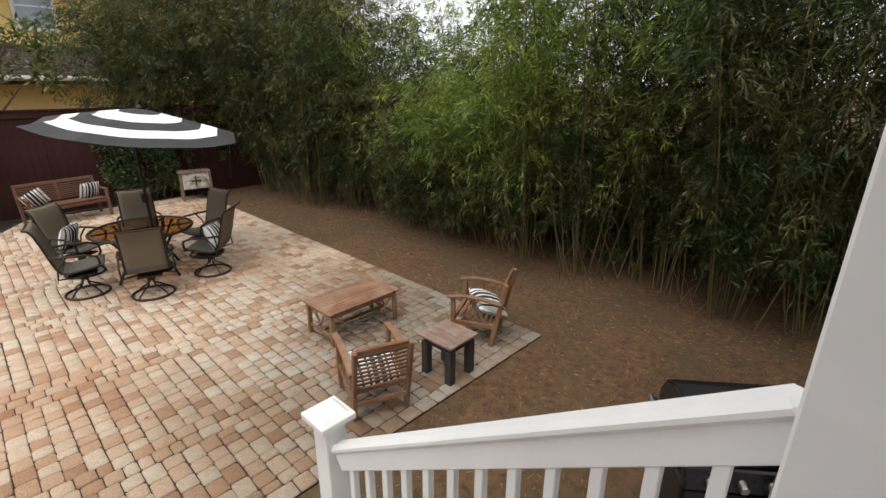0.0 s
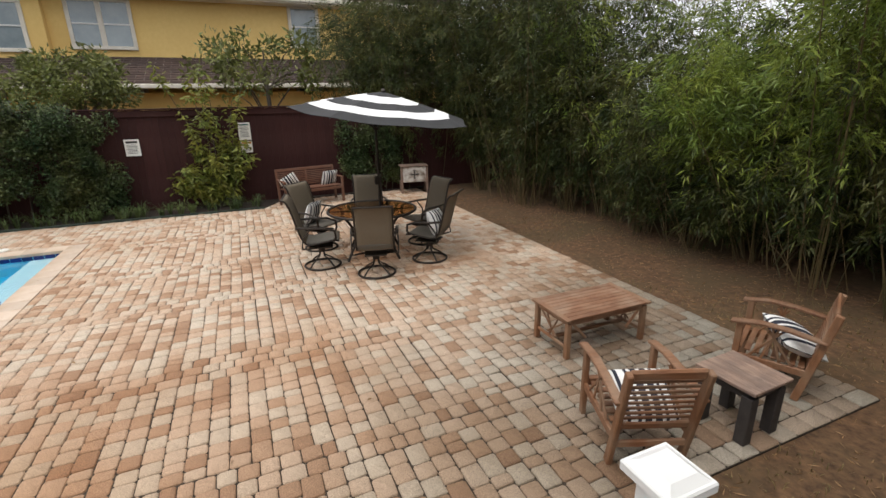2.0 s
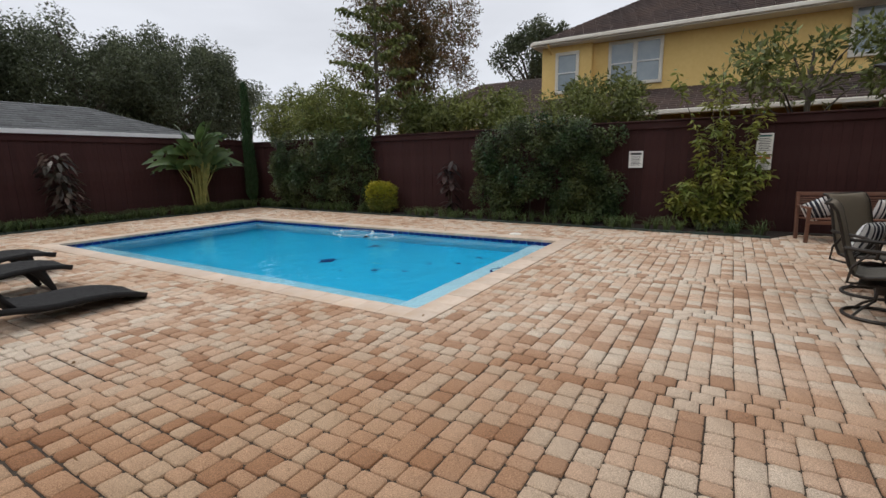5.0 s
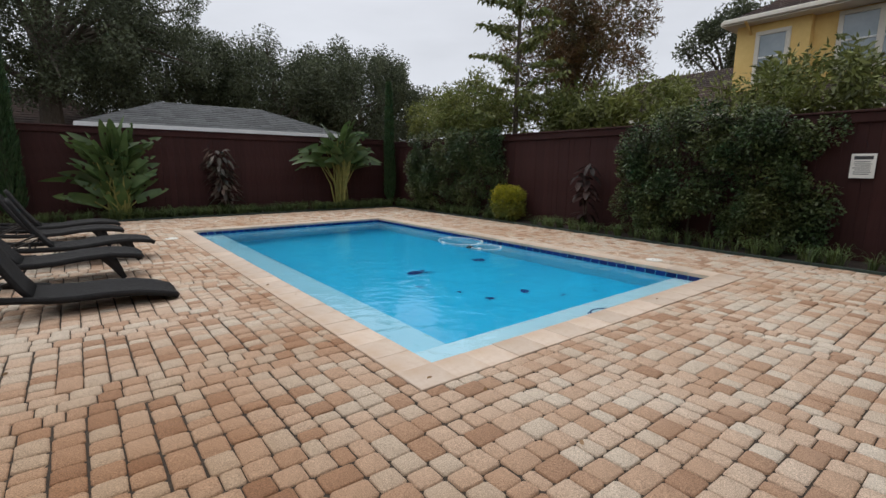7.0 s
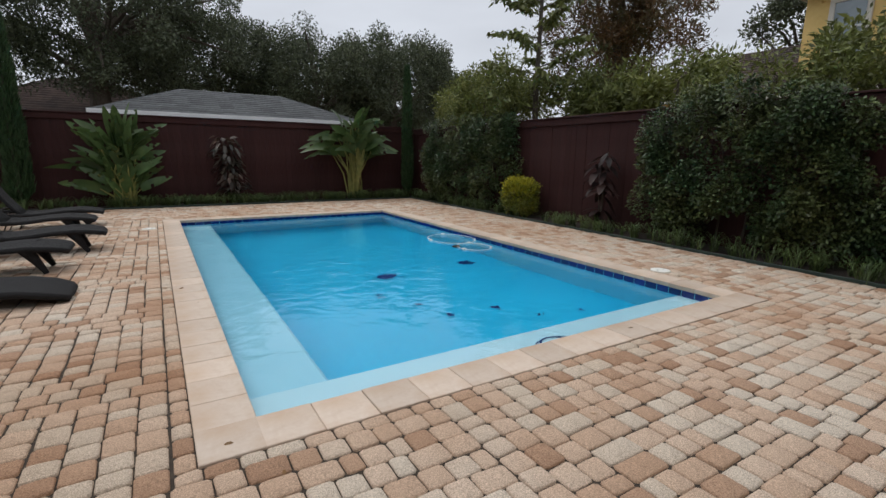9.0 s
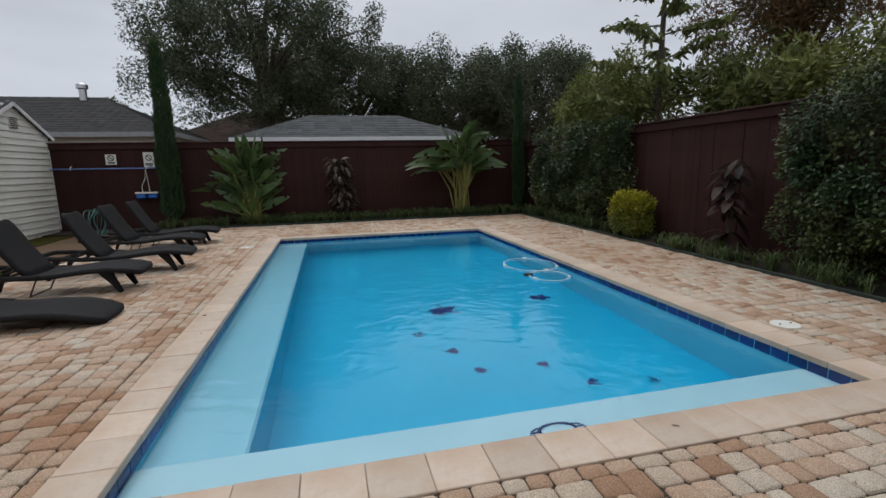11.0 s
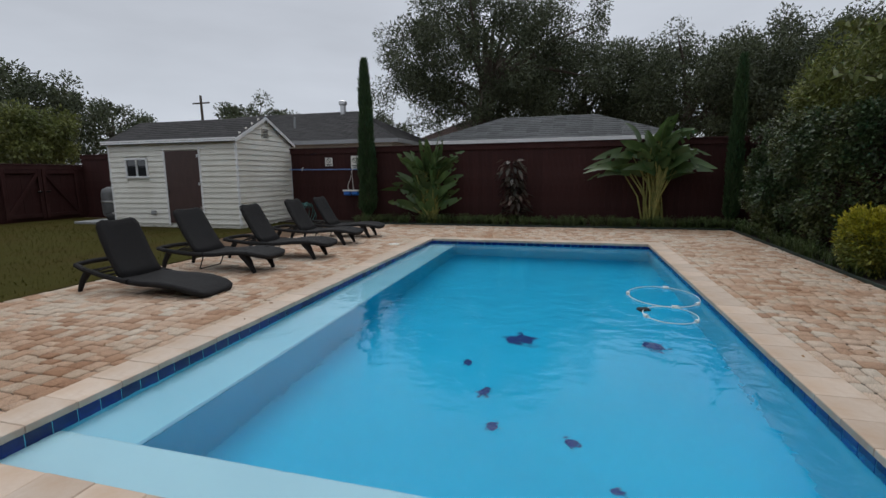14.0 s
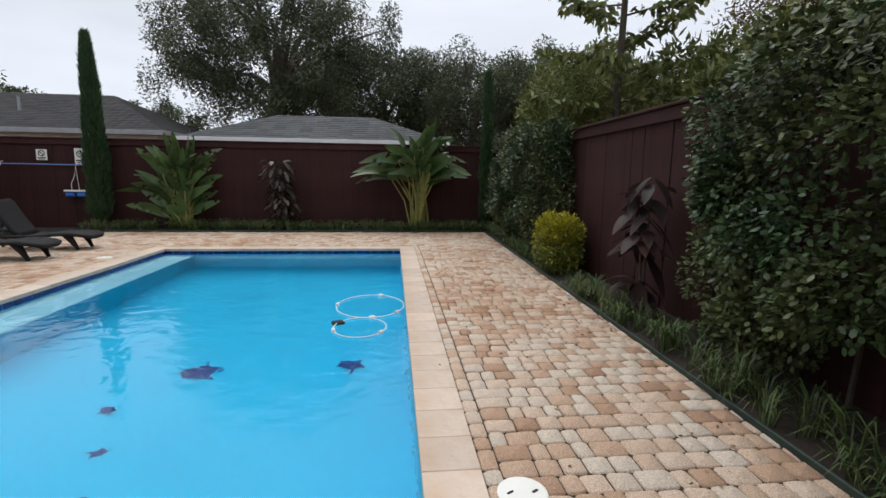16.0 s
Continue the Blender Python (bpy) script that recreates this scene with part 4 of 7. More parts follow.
def sling_chair(m):
    """A padded swivel chair on a ring base; it faces its own +y."""
    ch = thing("swivel_chair", m, "bronze swivel patio chair with grey padded sling", "chair", "chairs round the patio table")
    part("base_ring", tube([(0.26 * math.cos(a), 0.26 * math.sin(a), 0.018) for a in np.linspace(0, 2 * math.pi, 32, endpoint=False)], 0.016, 8, closed=True), BRONZE, ch)
    for k in range(4):
        a = k * math.pi / 2 + math.pi / 4
        c, s = math.cos(a), math.sin(a)
        part("base_leg", tube([(0.25 * c, 0.25 * s, 0.02), (0.17 * c, 0.17 * s, 0.09), (0.05 * c, 0.05 * s, 0.16), (0.035 * c, 0.035 * s, 0.24)], 0.012, 6), BRONZE, ch)
    part("hub", lathe([(0.05, 0.22), (0.05, 0.28), (0.03, 0.30)], 12), BRONZE, ch)
    part("seat_plate", block(0.30, 0.34, 0.02, 0, 0, 0.315, bevel=0.004), BRONZE, ch)
    # the sling: seat and back in one curved line
    line = [(0.27, 0.435), (0.20, 0.45), (0.05, 0.425), (-0.12, 0.40), (-0.20, 0.42), (-0.245, 0.50), (-0.29, 0.66), (-0.335, 0.84), (-0.375, 0.98), (-0.42, 1.04), (-0.46, 1.05)]
    for lo, hi, nm in ((0, 5, "seat"), (5, 11, "backrest")):
        b = bmesh.new()
        pts = line[max(lo - 1, 0):hi] if nm == "backrest" else line[lo:hi + 1]
        fine = []
        for (y0, z0), (y1, z1) in zip(pts, pts[1:]):
            for j in range(3):
                f = j / 3
                fine.append((y0 + (y1 - y0) * f, z0 + (z1 - z0) * f))
        fine.append(pts[-1])
        grid = []
        for i, (y, z) in enumerate(fine):
            puff = 0.012 * abs(math.sin(math.pi * i / 6.0))
            row = []
            for k in range(9):
                u = k / 8 * 2 - 1
                row.append(b.verts.new((u * 0.235, y + (puff * (1 - u * u) if nm == "backrest" else 0), z + (puff * (1 - u * u) if nm == "seat" else 0) - 0.01 * (1 - u * u))))
            grid.append(row)
        for ra, rb in zip(grid, grid[1:]):
            for k in range(8):
                b.faces.new((ra[k], ra[k + 1], rb[k + 1], rb[k]))
        ob = part(nm, b, SLING if nm == "seat" else SLING_BACK, ch, smooth=True)
        sol = ob.modifiers.new("thickness", "SOLIDIFY")
        sol.thickness, sol.offset = 0.022, 0
    for sx in (-1, 1):
        part("side_frame", tube([(sx * 0.25, y, z) for y, z in line], 0.014, 8), BRONZE, ch)
        part("armrest", tube([(sx * 0.27, -0.29, 0.66), (sx * 0.31, -0.15, 0.655), (sx * 0.32, 0.10, 0.645), (sx * 0.31, 0.22, 0.60), (sx * 0.295, 0.235, 0.50), (sx * 0.265, 0.20, 0.44)], 0.017, 8), BRONZE, ch)
        part("arm_back_post", tube([(sx * 0.31, -0.10, 0.655), (sx * 0.315, -0.22, 0.50), (sx * 0.31, -0.24, 0.36), (sx * 0.25, -0.14, 0.34), (sx * 0.15, -0.05, 0.325)], 0.012, 6), BRONZE, ch)
    part("top_bar", tube([(-0.25, -0.46, 1.05), (0.25, -0.46, 1.05)], 0.014, 8), BRONZE, ch)
    return ch


seats = [(-7.82, 0.92, 78), (-7.14, 1.56, 165), (-7.40, 2.47, 228), (-8.32, 2.72, 285), (-8.98, 1.98, 350), (-8.74, 1.05, 40)]
chair = sling_chair(facing(seats[0][0], seats[0][1], 0, seats[0][2]))
for x, y, d in seats[1:]:
    copy_thing(chair, facing(x, y, 0, d))
pillow("throw_pillow", facing(-8.74, 1.05, 0, 40) @ pose(0, -0.12, 0.60, 70, 0, 10), "navy and white striped pillow on a patio chair", w=0.38)
pillow("throw_pillow", facing(-7.40, 2.47, 0, 228) @ pose(0, -0.12, 0.60, 70, 0, -12), "navy and white striped pillow on a patio chair", w=0.38)


# ---- loungers ----
def lounger(m, label, legs=True):
    """A wicker chaise; its foot is at -x, its head at +x."""
    ch = thing("sun_lounger", m, label, "sun lounger", "sun loungers by the pool")
    W = 0.66
    line = [(-1.02, 0.255), (-0.98, 0.285), (-0.85, 0.315), (-0.65, 0.335), (-0.40, 0.325), (-0.15, 0.295), (0.05, 0.285), (0.16, 0.29)]

    def sheet(pts, taper, th, w=W):
        b = bmesh.new()
        grid = []
        for i, (x, z) in enumerate(pts):
            half = w / 2 * taper(i, len(pts))
            row = [b.verts.new((x, half * u, z - 0.016 * (1 - u * u))) for u in np.linspace(-1, 1, 9)]
            grid.append(row)
        for ra, rb in zip(grid, grid[1:]):
            for k in range(8):
                b.faces.new((ra[k], rb[k], rb[k + 1], ra[k + 1]))
        return b

    foot = [0.62, 0.84, 0.97, 1, 1, 1, 1, 1]
    ob = part("seat", sheet(line, lambda i, n: foot[i], 0.05), WICKER, ch, smooth=True)
    sol = ob.modifiers.new("thickness", "SOLIDIFY")
    sol.thickness, sol.offset = 0.055, -1
    back = [(0.16, 0.29), (0.24, 0.38), (0.36, 0.56), (0.46, 0.74), (0.53, 0.88), (0.56, 0.935), (0.575, 0.95)]
    tip = [1, 1, 1, 0.99, 0.95, 0.84, 0.66]
    ob = part("backrest", sheet(back, lambda i, n: tip[i] * 0.9, 0.04), WICKER, ch, smooth=True)
    sol = ob.modifiers.new("thickness", "SOLIDIFY")
    sol.thickness, sol.offset = 0.045, -1
    for sy in (-1, 1):
        part("side_rail", tube([(0.05, sy * 0.325, 0.265), (0.4, sy * 0.325, 0.275), (0.75, sy * 0.32, 0.31), (0.93, sy * 0.27, 0.325), (0.97, sy * 0.15, 0.325)], 0.033, 8), WICKER, ch)
        part("back_leg", tube([(0.70, sy * 0.30, 0.28), (0.80, sy * 0.30, 0.12), (0.84, sy * 0.30, 0.0)], [0.045, 0.035, 0.025], 8), WICKER, ch)
        part("strut", tube([(0.30, sy * 0.22, 0.42), (0.62, sy * 0.24, 0.29)], 0.012, 6), BRONZE, ch)
        if legs:
            part("front_leg", tube([(-0.62, sy * 0.26, 0.30), (-0.70, sy * 0.24, 0.16), (-0.78, sy * 0.23, 0.0)], [0.075, 0.05, 0.028], 8), WICKER, ch)
    part("head_rail", tube([(0.97, -0.17, 0.325), (0.985, 0, 0.325), (0.97, 0.17, 0.325)], 0.033, 8), WICKER, ch)
    for k in range(3):
        part("cross_bar", tube([(0.42 + 0.16 * k, -0.31, 0.275), (0.42 + 0.16 * k, 0.31, 0.275)], 0.014, 6), WICKER, ch)
    if legs:
        part("brace", tube([(0.10, -0.24, 0.27), (0.22, -0.22, 0.02), (0.22, 0.22, 0.02), (0.10, 0.24, 0.27)], 0.010, 6), BRONZE, ch)
    return ch


first = lounger(pose(-3.72, -7.60, 0, 0, 0, 0), "dark wicker sun lounger with raised back on the patio")
for x, y, a in ((-3.98, -8.80, 4), (-3.72, -10.52, 0), (-3.74, -11.66, 3)):
    copy_thing(first, pose(x, y, 0, 0, 0, a))
lounger(pose(-3.02, -6.18, 0.0, 0, -6.6, 0) @ pose(-0.84, 0, 0), "dark wicker sun lounger resting with its foot end on the patio", legs=False)


# ---- the shed ----
SX, SY, SL, SD, SH = -0.05, -12.72, 4.5, 2.6, 2.45
shed = thing("garden_shed", pose(0, 0, 0), "cream lap-sided garden shed with dark shingle roof", "shed")
xa, xb, ya, yb = SX, SX + SL, SY - SD, SY
part("wall_core", block(SL - 0.03, SD - 0.03, SH - 0.08, (xa + xb) / 2, (ya + yb) / 2, SH / 2 + 0.04, bevel=0), SIDING, shed)
lap = 0.152
DX0, DX1, DZ1 = 1.20, 2.38, 2.22
WX0, WX1, WZ0, WZ1 = 3.02, 3.84, 1.44, 2.02


def siding_board(x0, x1, z, front=True):
    L = x1 - x0
    if front:
        b = block(L, 0.014, lap + 0.012, (x0 + x1) / 2, yb + 0.014, z + lap / 2, rx=10, bevel=0.002)
    else:
        b = block(0.014, L, lap + 0.012, xa - 0.014, (x0 + x1) / 2, z + lap / 2, ry=10, bevel=0.002)
    part("siding_board", b, SIDING, shed)


k = 0
z = 0.10
while z < SH - 0.02:
    cuts = [(xa, xb)]
    for c0, c1, z0, z1 in ((DX0, DX1, 0.0, DZ1), (WX0, WX1, WZ0, WZ1)):
        if z + lap > z0 and z < z1:
            cuts = [seg for a, b in cuts for seg in ((a, min(b, c0)), (max(a, c1), b)) if seg[1] - seg[0] > 0.02]
    for a, b in cuts:
        siding_board(a, b, z)
    siding_board(ya, yb, z, False)
    z += lap
PEAK = SH + 0.68
ym = (ya + yb) / 2
while z < PEAK - 0.05:
    h = (PEAK - z) / 0.68 * SD / 2
    siding_board(ym - h, ym + h, z, False)
    z += lap
b = bmesh.new()
v = [b.verts.new(p) for p in ((xa + 0.005, ya, SH), (xa + 0.005, yb, SH), (xa + 0.005, ym, PEAK - 0.01), (xb, ya, SH), (xb, yb, SH), (xb, ym, PEAK - 0.01))]
for f in ((0, 2, 1), (3, 4, 5), (0, 1, 4, 3), (1, 2, 5, 4), (2, 0, 3, 5)):
    b.faces.new([v[i] for i in f])
part("gable", b, SIDING, shed)
for x, y in ((xa, yb), (xa, ya), (xb, yb)):
    part("corner_board", block(0.06, 0.06, SH, x, y, SH / 2 + 0.05, bevel=0.004), WHITE, shed)
door = part("door", block(DX1 - DX0 - 0.02, 0.04, DZ1 - 0.14, (DX0 + DX1) / 2, yb + 0.015, 0.12 + (DZ1 - 0.14) / 2, bevel=0.004), DOOR_BROWN, shed, "dark brown shed door")
for z in (0.55, 1.25, 2.05):
    part("hinge", block(0.06, 0.012, 0.09, DX0 + 0.03, yb + 0.04, z, bevel=0.003), STEEL, door)
part("handle", block(0.03, 0.03, 0.12, DX1 - 0.07, yb + 0.05, 1.05, bevel=0.006), DARK_WOOD, door)
for x in (DX0 - 0.03, DX1 + 0.03):
    part("door_casing", block(0.06, 0.03, DZ1, x, yb + 0.02, DZ1 / 2 + 0.05, bevel=0.004), WHITE, shed)
win = part("window_frame", block(WX1 - WX0, 0.05, 0.05, (WX0 + WX1) / 2, yb + 0.03, WZ1 - 0.025, bevel=0.005), WHITE, shed)
for sx, sz, x, z in ((WX1 - WX0 + 0.06, 0.06, (WX0 + WX1) / 2, WZ0 + 0.02), (0.05, WZ1 - WZ0, WX0 + 0.025, (WZ0 + WZ1) / 2), (0.05, WZ1 - WZ0, WX1 - 0.025, (WZ0 + WZ1) / 2), (0.03, WZ1 - WZ0, (WX0 + WX1) / 2, (WZ0 + WZ1) / 2)):
    part("sash", block(sx, 0.05, sz, x, yb + 0.031, z, bevel=0.005), WHITE, win)
for x in (WX0 + 0.21, WX1 - 0.21):
    part("pane", block(0.33, 0.01, WZ1 - WZ0 - 0.06, x, yb + 0.02, (WZ0 + WZ1) / 2, bevel=0), DARK_GLASS, win, "dark glass pane")
part("eave_board", block(SL + 0.24, 0.03, 0.10, (xa + xb) / 2, yb + 0.14, SH + 0.02, bevel=0.004), WHITE, shed)
part("skirt_board", block(SL - 0.04, 0.02, 0.15, (xa + xb) / 2, yb - 0.012, 0.045, bevel=0.003), SIDING, shed)
part("skirt_board", block(0.02, SD - 0.04, 0.15, xa + 0.012, ym, 0.045, bevel=0.003), SIDING, shed)
vent = part("gable_vent", block(0.02, 0.30, 0.30, xa - 0.03, ym, SH + 0.28, bevel=0.003), SIDING, shed)
for i in range(6):
    part("louvre", block(0.03, 0.26, 0.012, xa - 0.045, ym, SH + 0.165 + 0.045 * i, ry=-30, bevel=0), DARK_WOOD, vent)
part("outlet_box", block(0.14, 0.08, 0.12, 2.94, yb + 0.06, 0.42, bevel=0.012), GREY_PLASTIC, shed)


def shingled_plane(corners, rows, mat, parent, name="roof_slope", tab=0.33, thick=0.012):
    """Courses of shingle tabs over a slope with corners eave-a, eave-b, ridge-b, ridge-a."""
    a, b, c, d = [Vector(p) for p in corners]
    nrm = (b - a).cross(d - a).normalized()
    if nrm.z < 0:
        nrm = -nrm
    verts, faces = [], []
    for i in range(rows):
        f0, f1 = i / rows, (i + 1.12) / rows
        l0, r0 = a.lerp(d, f0), b.lerp(c, f0)
        l1, r1 = a.lerp(d, min(f1, 1)), b.lerp(c, min(f1, 1))
        L = (r0 - l0).length
        k = max(1, int(L / tab))
        off = (i % 2) * 0.5
        edges = [0.0] + [min(max((j + off) / k, 0), 1) for j in range(1 if off == 0 else 0, k)] + [1.0]
        edges = sorted(set(edges))
        for u0, u1 in zip(edges, edges[1:]):
            g = 0.004 / max(L, 0.1)
            p = [l0.lerp(r0, u0 + g), l0.lerp(r0, u1 - g), l1.lerp(r1, u1 - g), l1.lerp(r1, u0 + g)]
            h = thick * (1.3 + 0.3 * RNG.random())
            base = len(verts)
            verts += [p[0] + nrm * h, p[1] + nrm * h, p[2] + nrm * 0.002, p[3] + nrm * 0.002, p[0] - nrm * 0.002, p[1] - nrm * 0.002]
            faces += [(base, base + 1, base + 2, base + 3), (base + 4, base + 5, base + 1, base)]
    me = array_mesh(name, [tuple(v) for v in verts], faces)
    return tagged(link_mesh(name, me, mat, parent), kind="stuff")


def roof_slab(corners, mat, parent, th=0.08):
    """The boards under a slope."""
    b = bmesh.new()
    top = [b.verts.new(p) for p in corners]
    low = [b.verts.new((p[0], p[1], p[2] - th)) for p in corners]
    b.faces.new(top)
    b.faces.new(low[::-1])
    n = len(top)
    for i in range(n):
        b.faces.new((top[i], low[i], low[(i + 1) % n], top[(i + 1) % n]))
    bmesh.ops.recalc_face_normals(b, faces=b.faces)
    return part("roof_deck", b, mat, parent)


ov = 0.15
zo = SH + 0.02 - ov * 0.68 / (SD / 2) + 0.06
for c in (((xa - 0.1, yb + ov, zo), (xb + 0.1, yb + ov, zo), (xb + 0.1, ym, PEAK + 0.07), (xa - 0.1, ym, PEAK + 0.07)),
          ((xb + 0.1, ya - ov, zo), (xa - 0.1, ya - ov, zo), (xa - 0.1, ym, PEAK + 0.07), (xb + 0.1, ym, PEAK + 0.07))):
    roof_slab(c, SHINGLE_DARK, shed, 0.05)
    shingled_plane([(p[0] + (0.02 if p[0] > 2 else -0.02), p[1], p[2] + 0.005) for p in c], 11, SHINGLE_DARK, shed)
for s in (1, -1):
    p0, p1 = Vector((xa - 0.105, ym + s * (SD / 2 + ov), zo - 0.03)), Vector((xa - 0.105, ym, PEAK + 0.03))
    part("rake_board", block(0.025, (p1 - p0).length, 0.09, p0.x, (p0.y + p1.y) / 2, (p0.z + p1.z) / 2, rx=-s * math.degrees(math.atan2(p1.z - p0.z, abs(p1.y - p0.y))), bevel=0.003), WHITE, shed)


# ---- neighbouring houses ----
def house_window(parent, x, y0, y1, z0, z1, split=1):
    w = part("window", block(0.10, y1 - y0 + 0.24, 0.12, x, (y0 + y1) / 2, z0 - 0.06, bevel=0.01), TRIM, parent)
    for sy, sz, y, z in ((y1 - y0 + 0.24, 0.12, (y0 + y1) / 2, z1 + 0.06), (0.12, z1 - z0, y0 - 0.06, (z0 + z1) / 2), (0.12, z1 - z0, y1 + 0.06, (z0 + z1) / 2)):
        part("frame", block(0.09, sy, sz, x, y, z, bevel=0.01), TRIM, w)
    k = split
    for i in range(k):
        a, b = y0 + (y1 - y0) * i / k, y0 + (y1 - y0) * (i + 1) / k
        if i:
            part("mullion", block(0.09, 0.16, z1 - z0, x + 0.001, a, (z0 + z1) / 2, bevel=0.01), TRIM, w)
            a += 0.08
        if i < k - 1:
            b -= 0.08
        zm = (z0 + z1) / 2
        part("pane", block(0.02, b - a, z1 - z0, x - 0.01, (a + b) / 2, zm, bevel=0), WINDOW_GLASS, w, "pale curtained glass pane")
        part("sash_bar", block(0.05, b - a, 0.05, x + 0.01, (a + b) / 2, zm, bevel=0.005), WHITE, w)


yh = thing("yellow_house", pose(-22.0, 0, 0), "two-storey yellow stucco house with brown hip roof", "house")
part("wall", block(9.0, 16.9, 6.0, -4.5, 1.35, 3.0, bevel=0), STUCCO, yh)
part("wall", block(0.30, 2.0, 2.1, 0.15, -6.35, 4.95, bevel=0.01), STUCCO, yh)
house_window(yh, 0.33, -6.65, -5.95, 4.2, 5.55)
house_window(yh, 0.05, -4.65, -2.95, 4.35, 5.75, 2)
house_window(yh, 0.05, 2.55, 3.5, 4.55, 5.85)
house_window(yh, 0.05, -3.7, -2.9, 2.1, 3.0)
house_window(yh, 0.05, 2.6, 3.4, 2.1, 2.95)
E1 = 6.05
for c, rows in ((((0.75, -7.6, E1), (0.75, 10.5, E1), (-4.5, 5.0, E1 + 2.9), (-4.5, -2.6, E1 + 2.9)), 26), (((-9.7, -7.6, E1), (0.75, -7.6, E1), (-4.5, -2.6, E1 + 2.9), (-4.5, -2.6, E1 + 2.9)), 26)):
    roof_slab(c, TRIM, yh, 0.10)
    shingled_plane([(p[0], p[1], p[2] + 0.01) for p in c], rows, SHINGLE_BROWN, yh, thick=0.02, tab=0.5)
part("gutter", block(0.13, 18.1, 0.14, 0.80, 1.45, E1 - 0.02, bevel=0.02), TRIM, yh, "off-white gutter")
part("gutter", block(10.4, 0.13, 0.14, -4.5, -7.66, E1 - 0.02, bevel=0.02), TRIM, yh)
part("soffit", block(0.75, 17.6, 0.03, 0.40, 1.2, E1 - 0.12, bevel=0), TRIM, yh)
part("downpipe", tube([(0.78, -6.95, E1 - 0.1), (0.12, -6.95, E1 - 0.5), (0.12, -6.95, 3.6)], 0.045, 8), STUCCO, yh)
# lower roof along the garden side
E2 = 2.95
c = ((2.6, -9.6, E2), (2.6, 10.0, E2), (0.0, 10.0, E2 + 1.05), (0.0, -9.6, E2 + 1.05))
roof_slab(c, TRIM, yh, 0.10)
shingled_plane([(p[0], p[1], p[2] + 0.01) for p in c], 12, SHINGLE_BROWN, yh, thick=0.02, tab=0.5)
part("gutter", block(0.13, 19.6, 0.14, 2.66, 0.2, E2 - 0.02, bevel=0.02), TRIM, yh)
part("wall", block(1.6, 17.0, E2 - 0.2, 0.9, 0.8, (E2 - 0.2) / 2, bevel=0), STUCCO, yh)
c = ((0.5, -15.0, 3.4), (0.5, -7.4, 3.4), (-4.5, -7.4, 5.6), (-4.5, -12.5, 5.6))
roof_slab(c, TRIM, yh, 0.10)
shingled_plane([(p[0], p[1], p[2] + 0.01) for p in c], 18, SHINGLE_BROWN, yh, thick=0.02, tab=0.5)
part("wall", block(5.0, 7.2, 3.35, -2.2, -11.2, 1.67, bevel=0), STUCCO, yh)


def hip_building(name, m, L, D, wall_h, rise, overhang, wall_mat, roof_mat, label, rows, fascia=None):
    h = thing(name, m, label, "house")
    part("wall", block(L, D, wall_h, 0, 0, wall_h / 2, bevel=0), wall_mat, h)
    a, d = L / 2 + overhang, D / 2 + overhang
    r = max(a - d, 0.2)
    p = [(-a, d, wall_h), (a, d, wall_h), (a, -d, wall_h), (-a, -d, wall_h)]
    ra, rb = (-r, 0, wall_h + rise), (r, 0, wall_h + rise)
    for c in ((p[1], p[0], ra, rb), (p[2], p[1], rb, rb), (p[3], p[2], rb, ra), (p[0], p[3], ra, ra)):
        shingled_plane([(q[0], q[1], q[2] + 0.012) for q in c], rows, roof_mat, h, tab=0.4, thick=0.014)
    b = bmesh.new()
    lo = [b.verts.new(q) for q in p]
    hi = [b.verts.new(ra), b.verts.new(rb)]
    b.faces.new((lo[1], lo[0], hi[0], hi[1]))
    b.faces.new((lo[2], lo[1], hi[1]))
    b.faces.new((lo[3], lo[2], hi[1], hi[0]))
    b.faces.new((lo[0], lo[3], hi[0]))
    b.faces.new(lo)
    part("roof_deck", b, roof_mat, h)
    for sx, sy, x, y in ((2 * a + 0.05, 0.04, 0, d + 0.02), (2 * a + 0.05, 0.04, 0, -d - 0.02), (0.04, 2 * d, a + 0.02, 0), (0.04, 2 * d, -a - 0.02, 0)):
        part("fascia", block(sx, sy, 0.20, x, y, wall_h - 0.08, bevel=0.004), fascia or WHITE, h, "painted fascia board")
    return h


hip_building("neighbour_garage", pose(-8.2, -18.7, 0), 7.1, 3.9, 2.50, 0.92, 0.35, SIDING, SHINGLE_GREY, "low garage with grey hip roof and white fascia", 12)
nh = hip_building("neighbour_house", pose(7.2, -27.5, 0), 15.0, 7.0, 3.25, 1.95, 0.5, SIDING, SHINGLE_DARK, "single-storey house with dark grey hip roof", 22, GREY_PLASTIC)
part("vent_pipe", tube([(-1.2, 2.2, 3.9), (-1.2, 2.2, 4.75)], 0.06, 8), GREY_PLASTIC, nh)
part("chimney_cap", lathe([(0.16, 5.0), (0.16, 5.5), (0.24, 5.55), (0.24, 5.72), (0.1, 5.8)], 12), STEEL, nh, "metal roof vent", m=pose(-3.3, 0.4, 0))
hip_building("far_house", pose(-2.0, -42, 0), 12, 9, 3.6, 2.6, 0.5, SIDING, SHINGLE_BROWN, "far house with brown roof", 16)

pole = thing("utility_pole", pose(30.5, -46, 0), "far wooden utility pole with crossarm", "pole")
part("shaft", tube([(0, 0, 0), (0.1, 0, 10.4)], [0.18, 0.12], 8), BARK, pole)
part("crossarm", block(2.2, 0.12, 0.14, 0.1, 0, 9.6, bevel=0.01), BARK, pole)

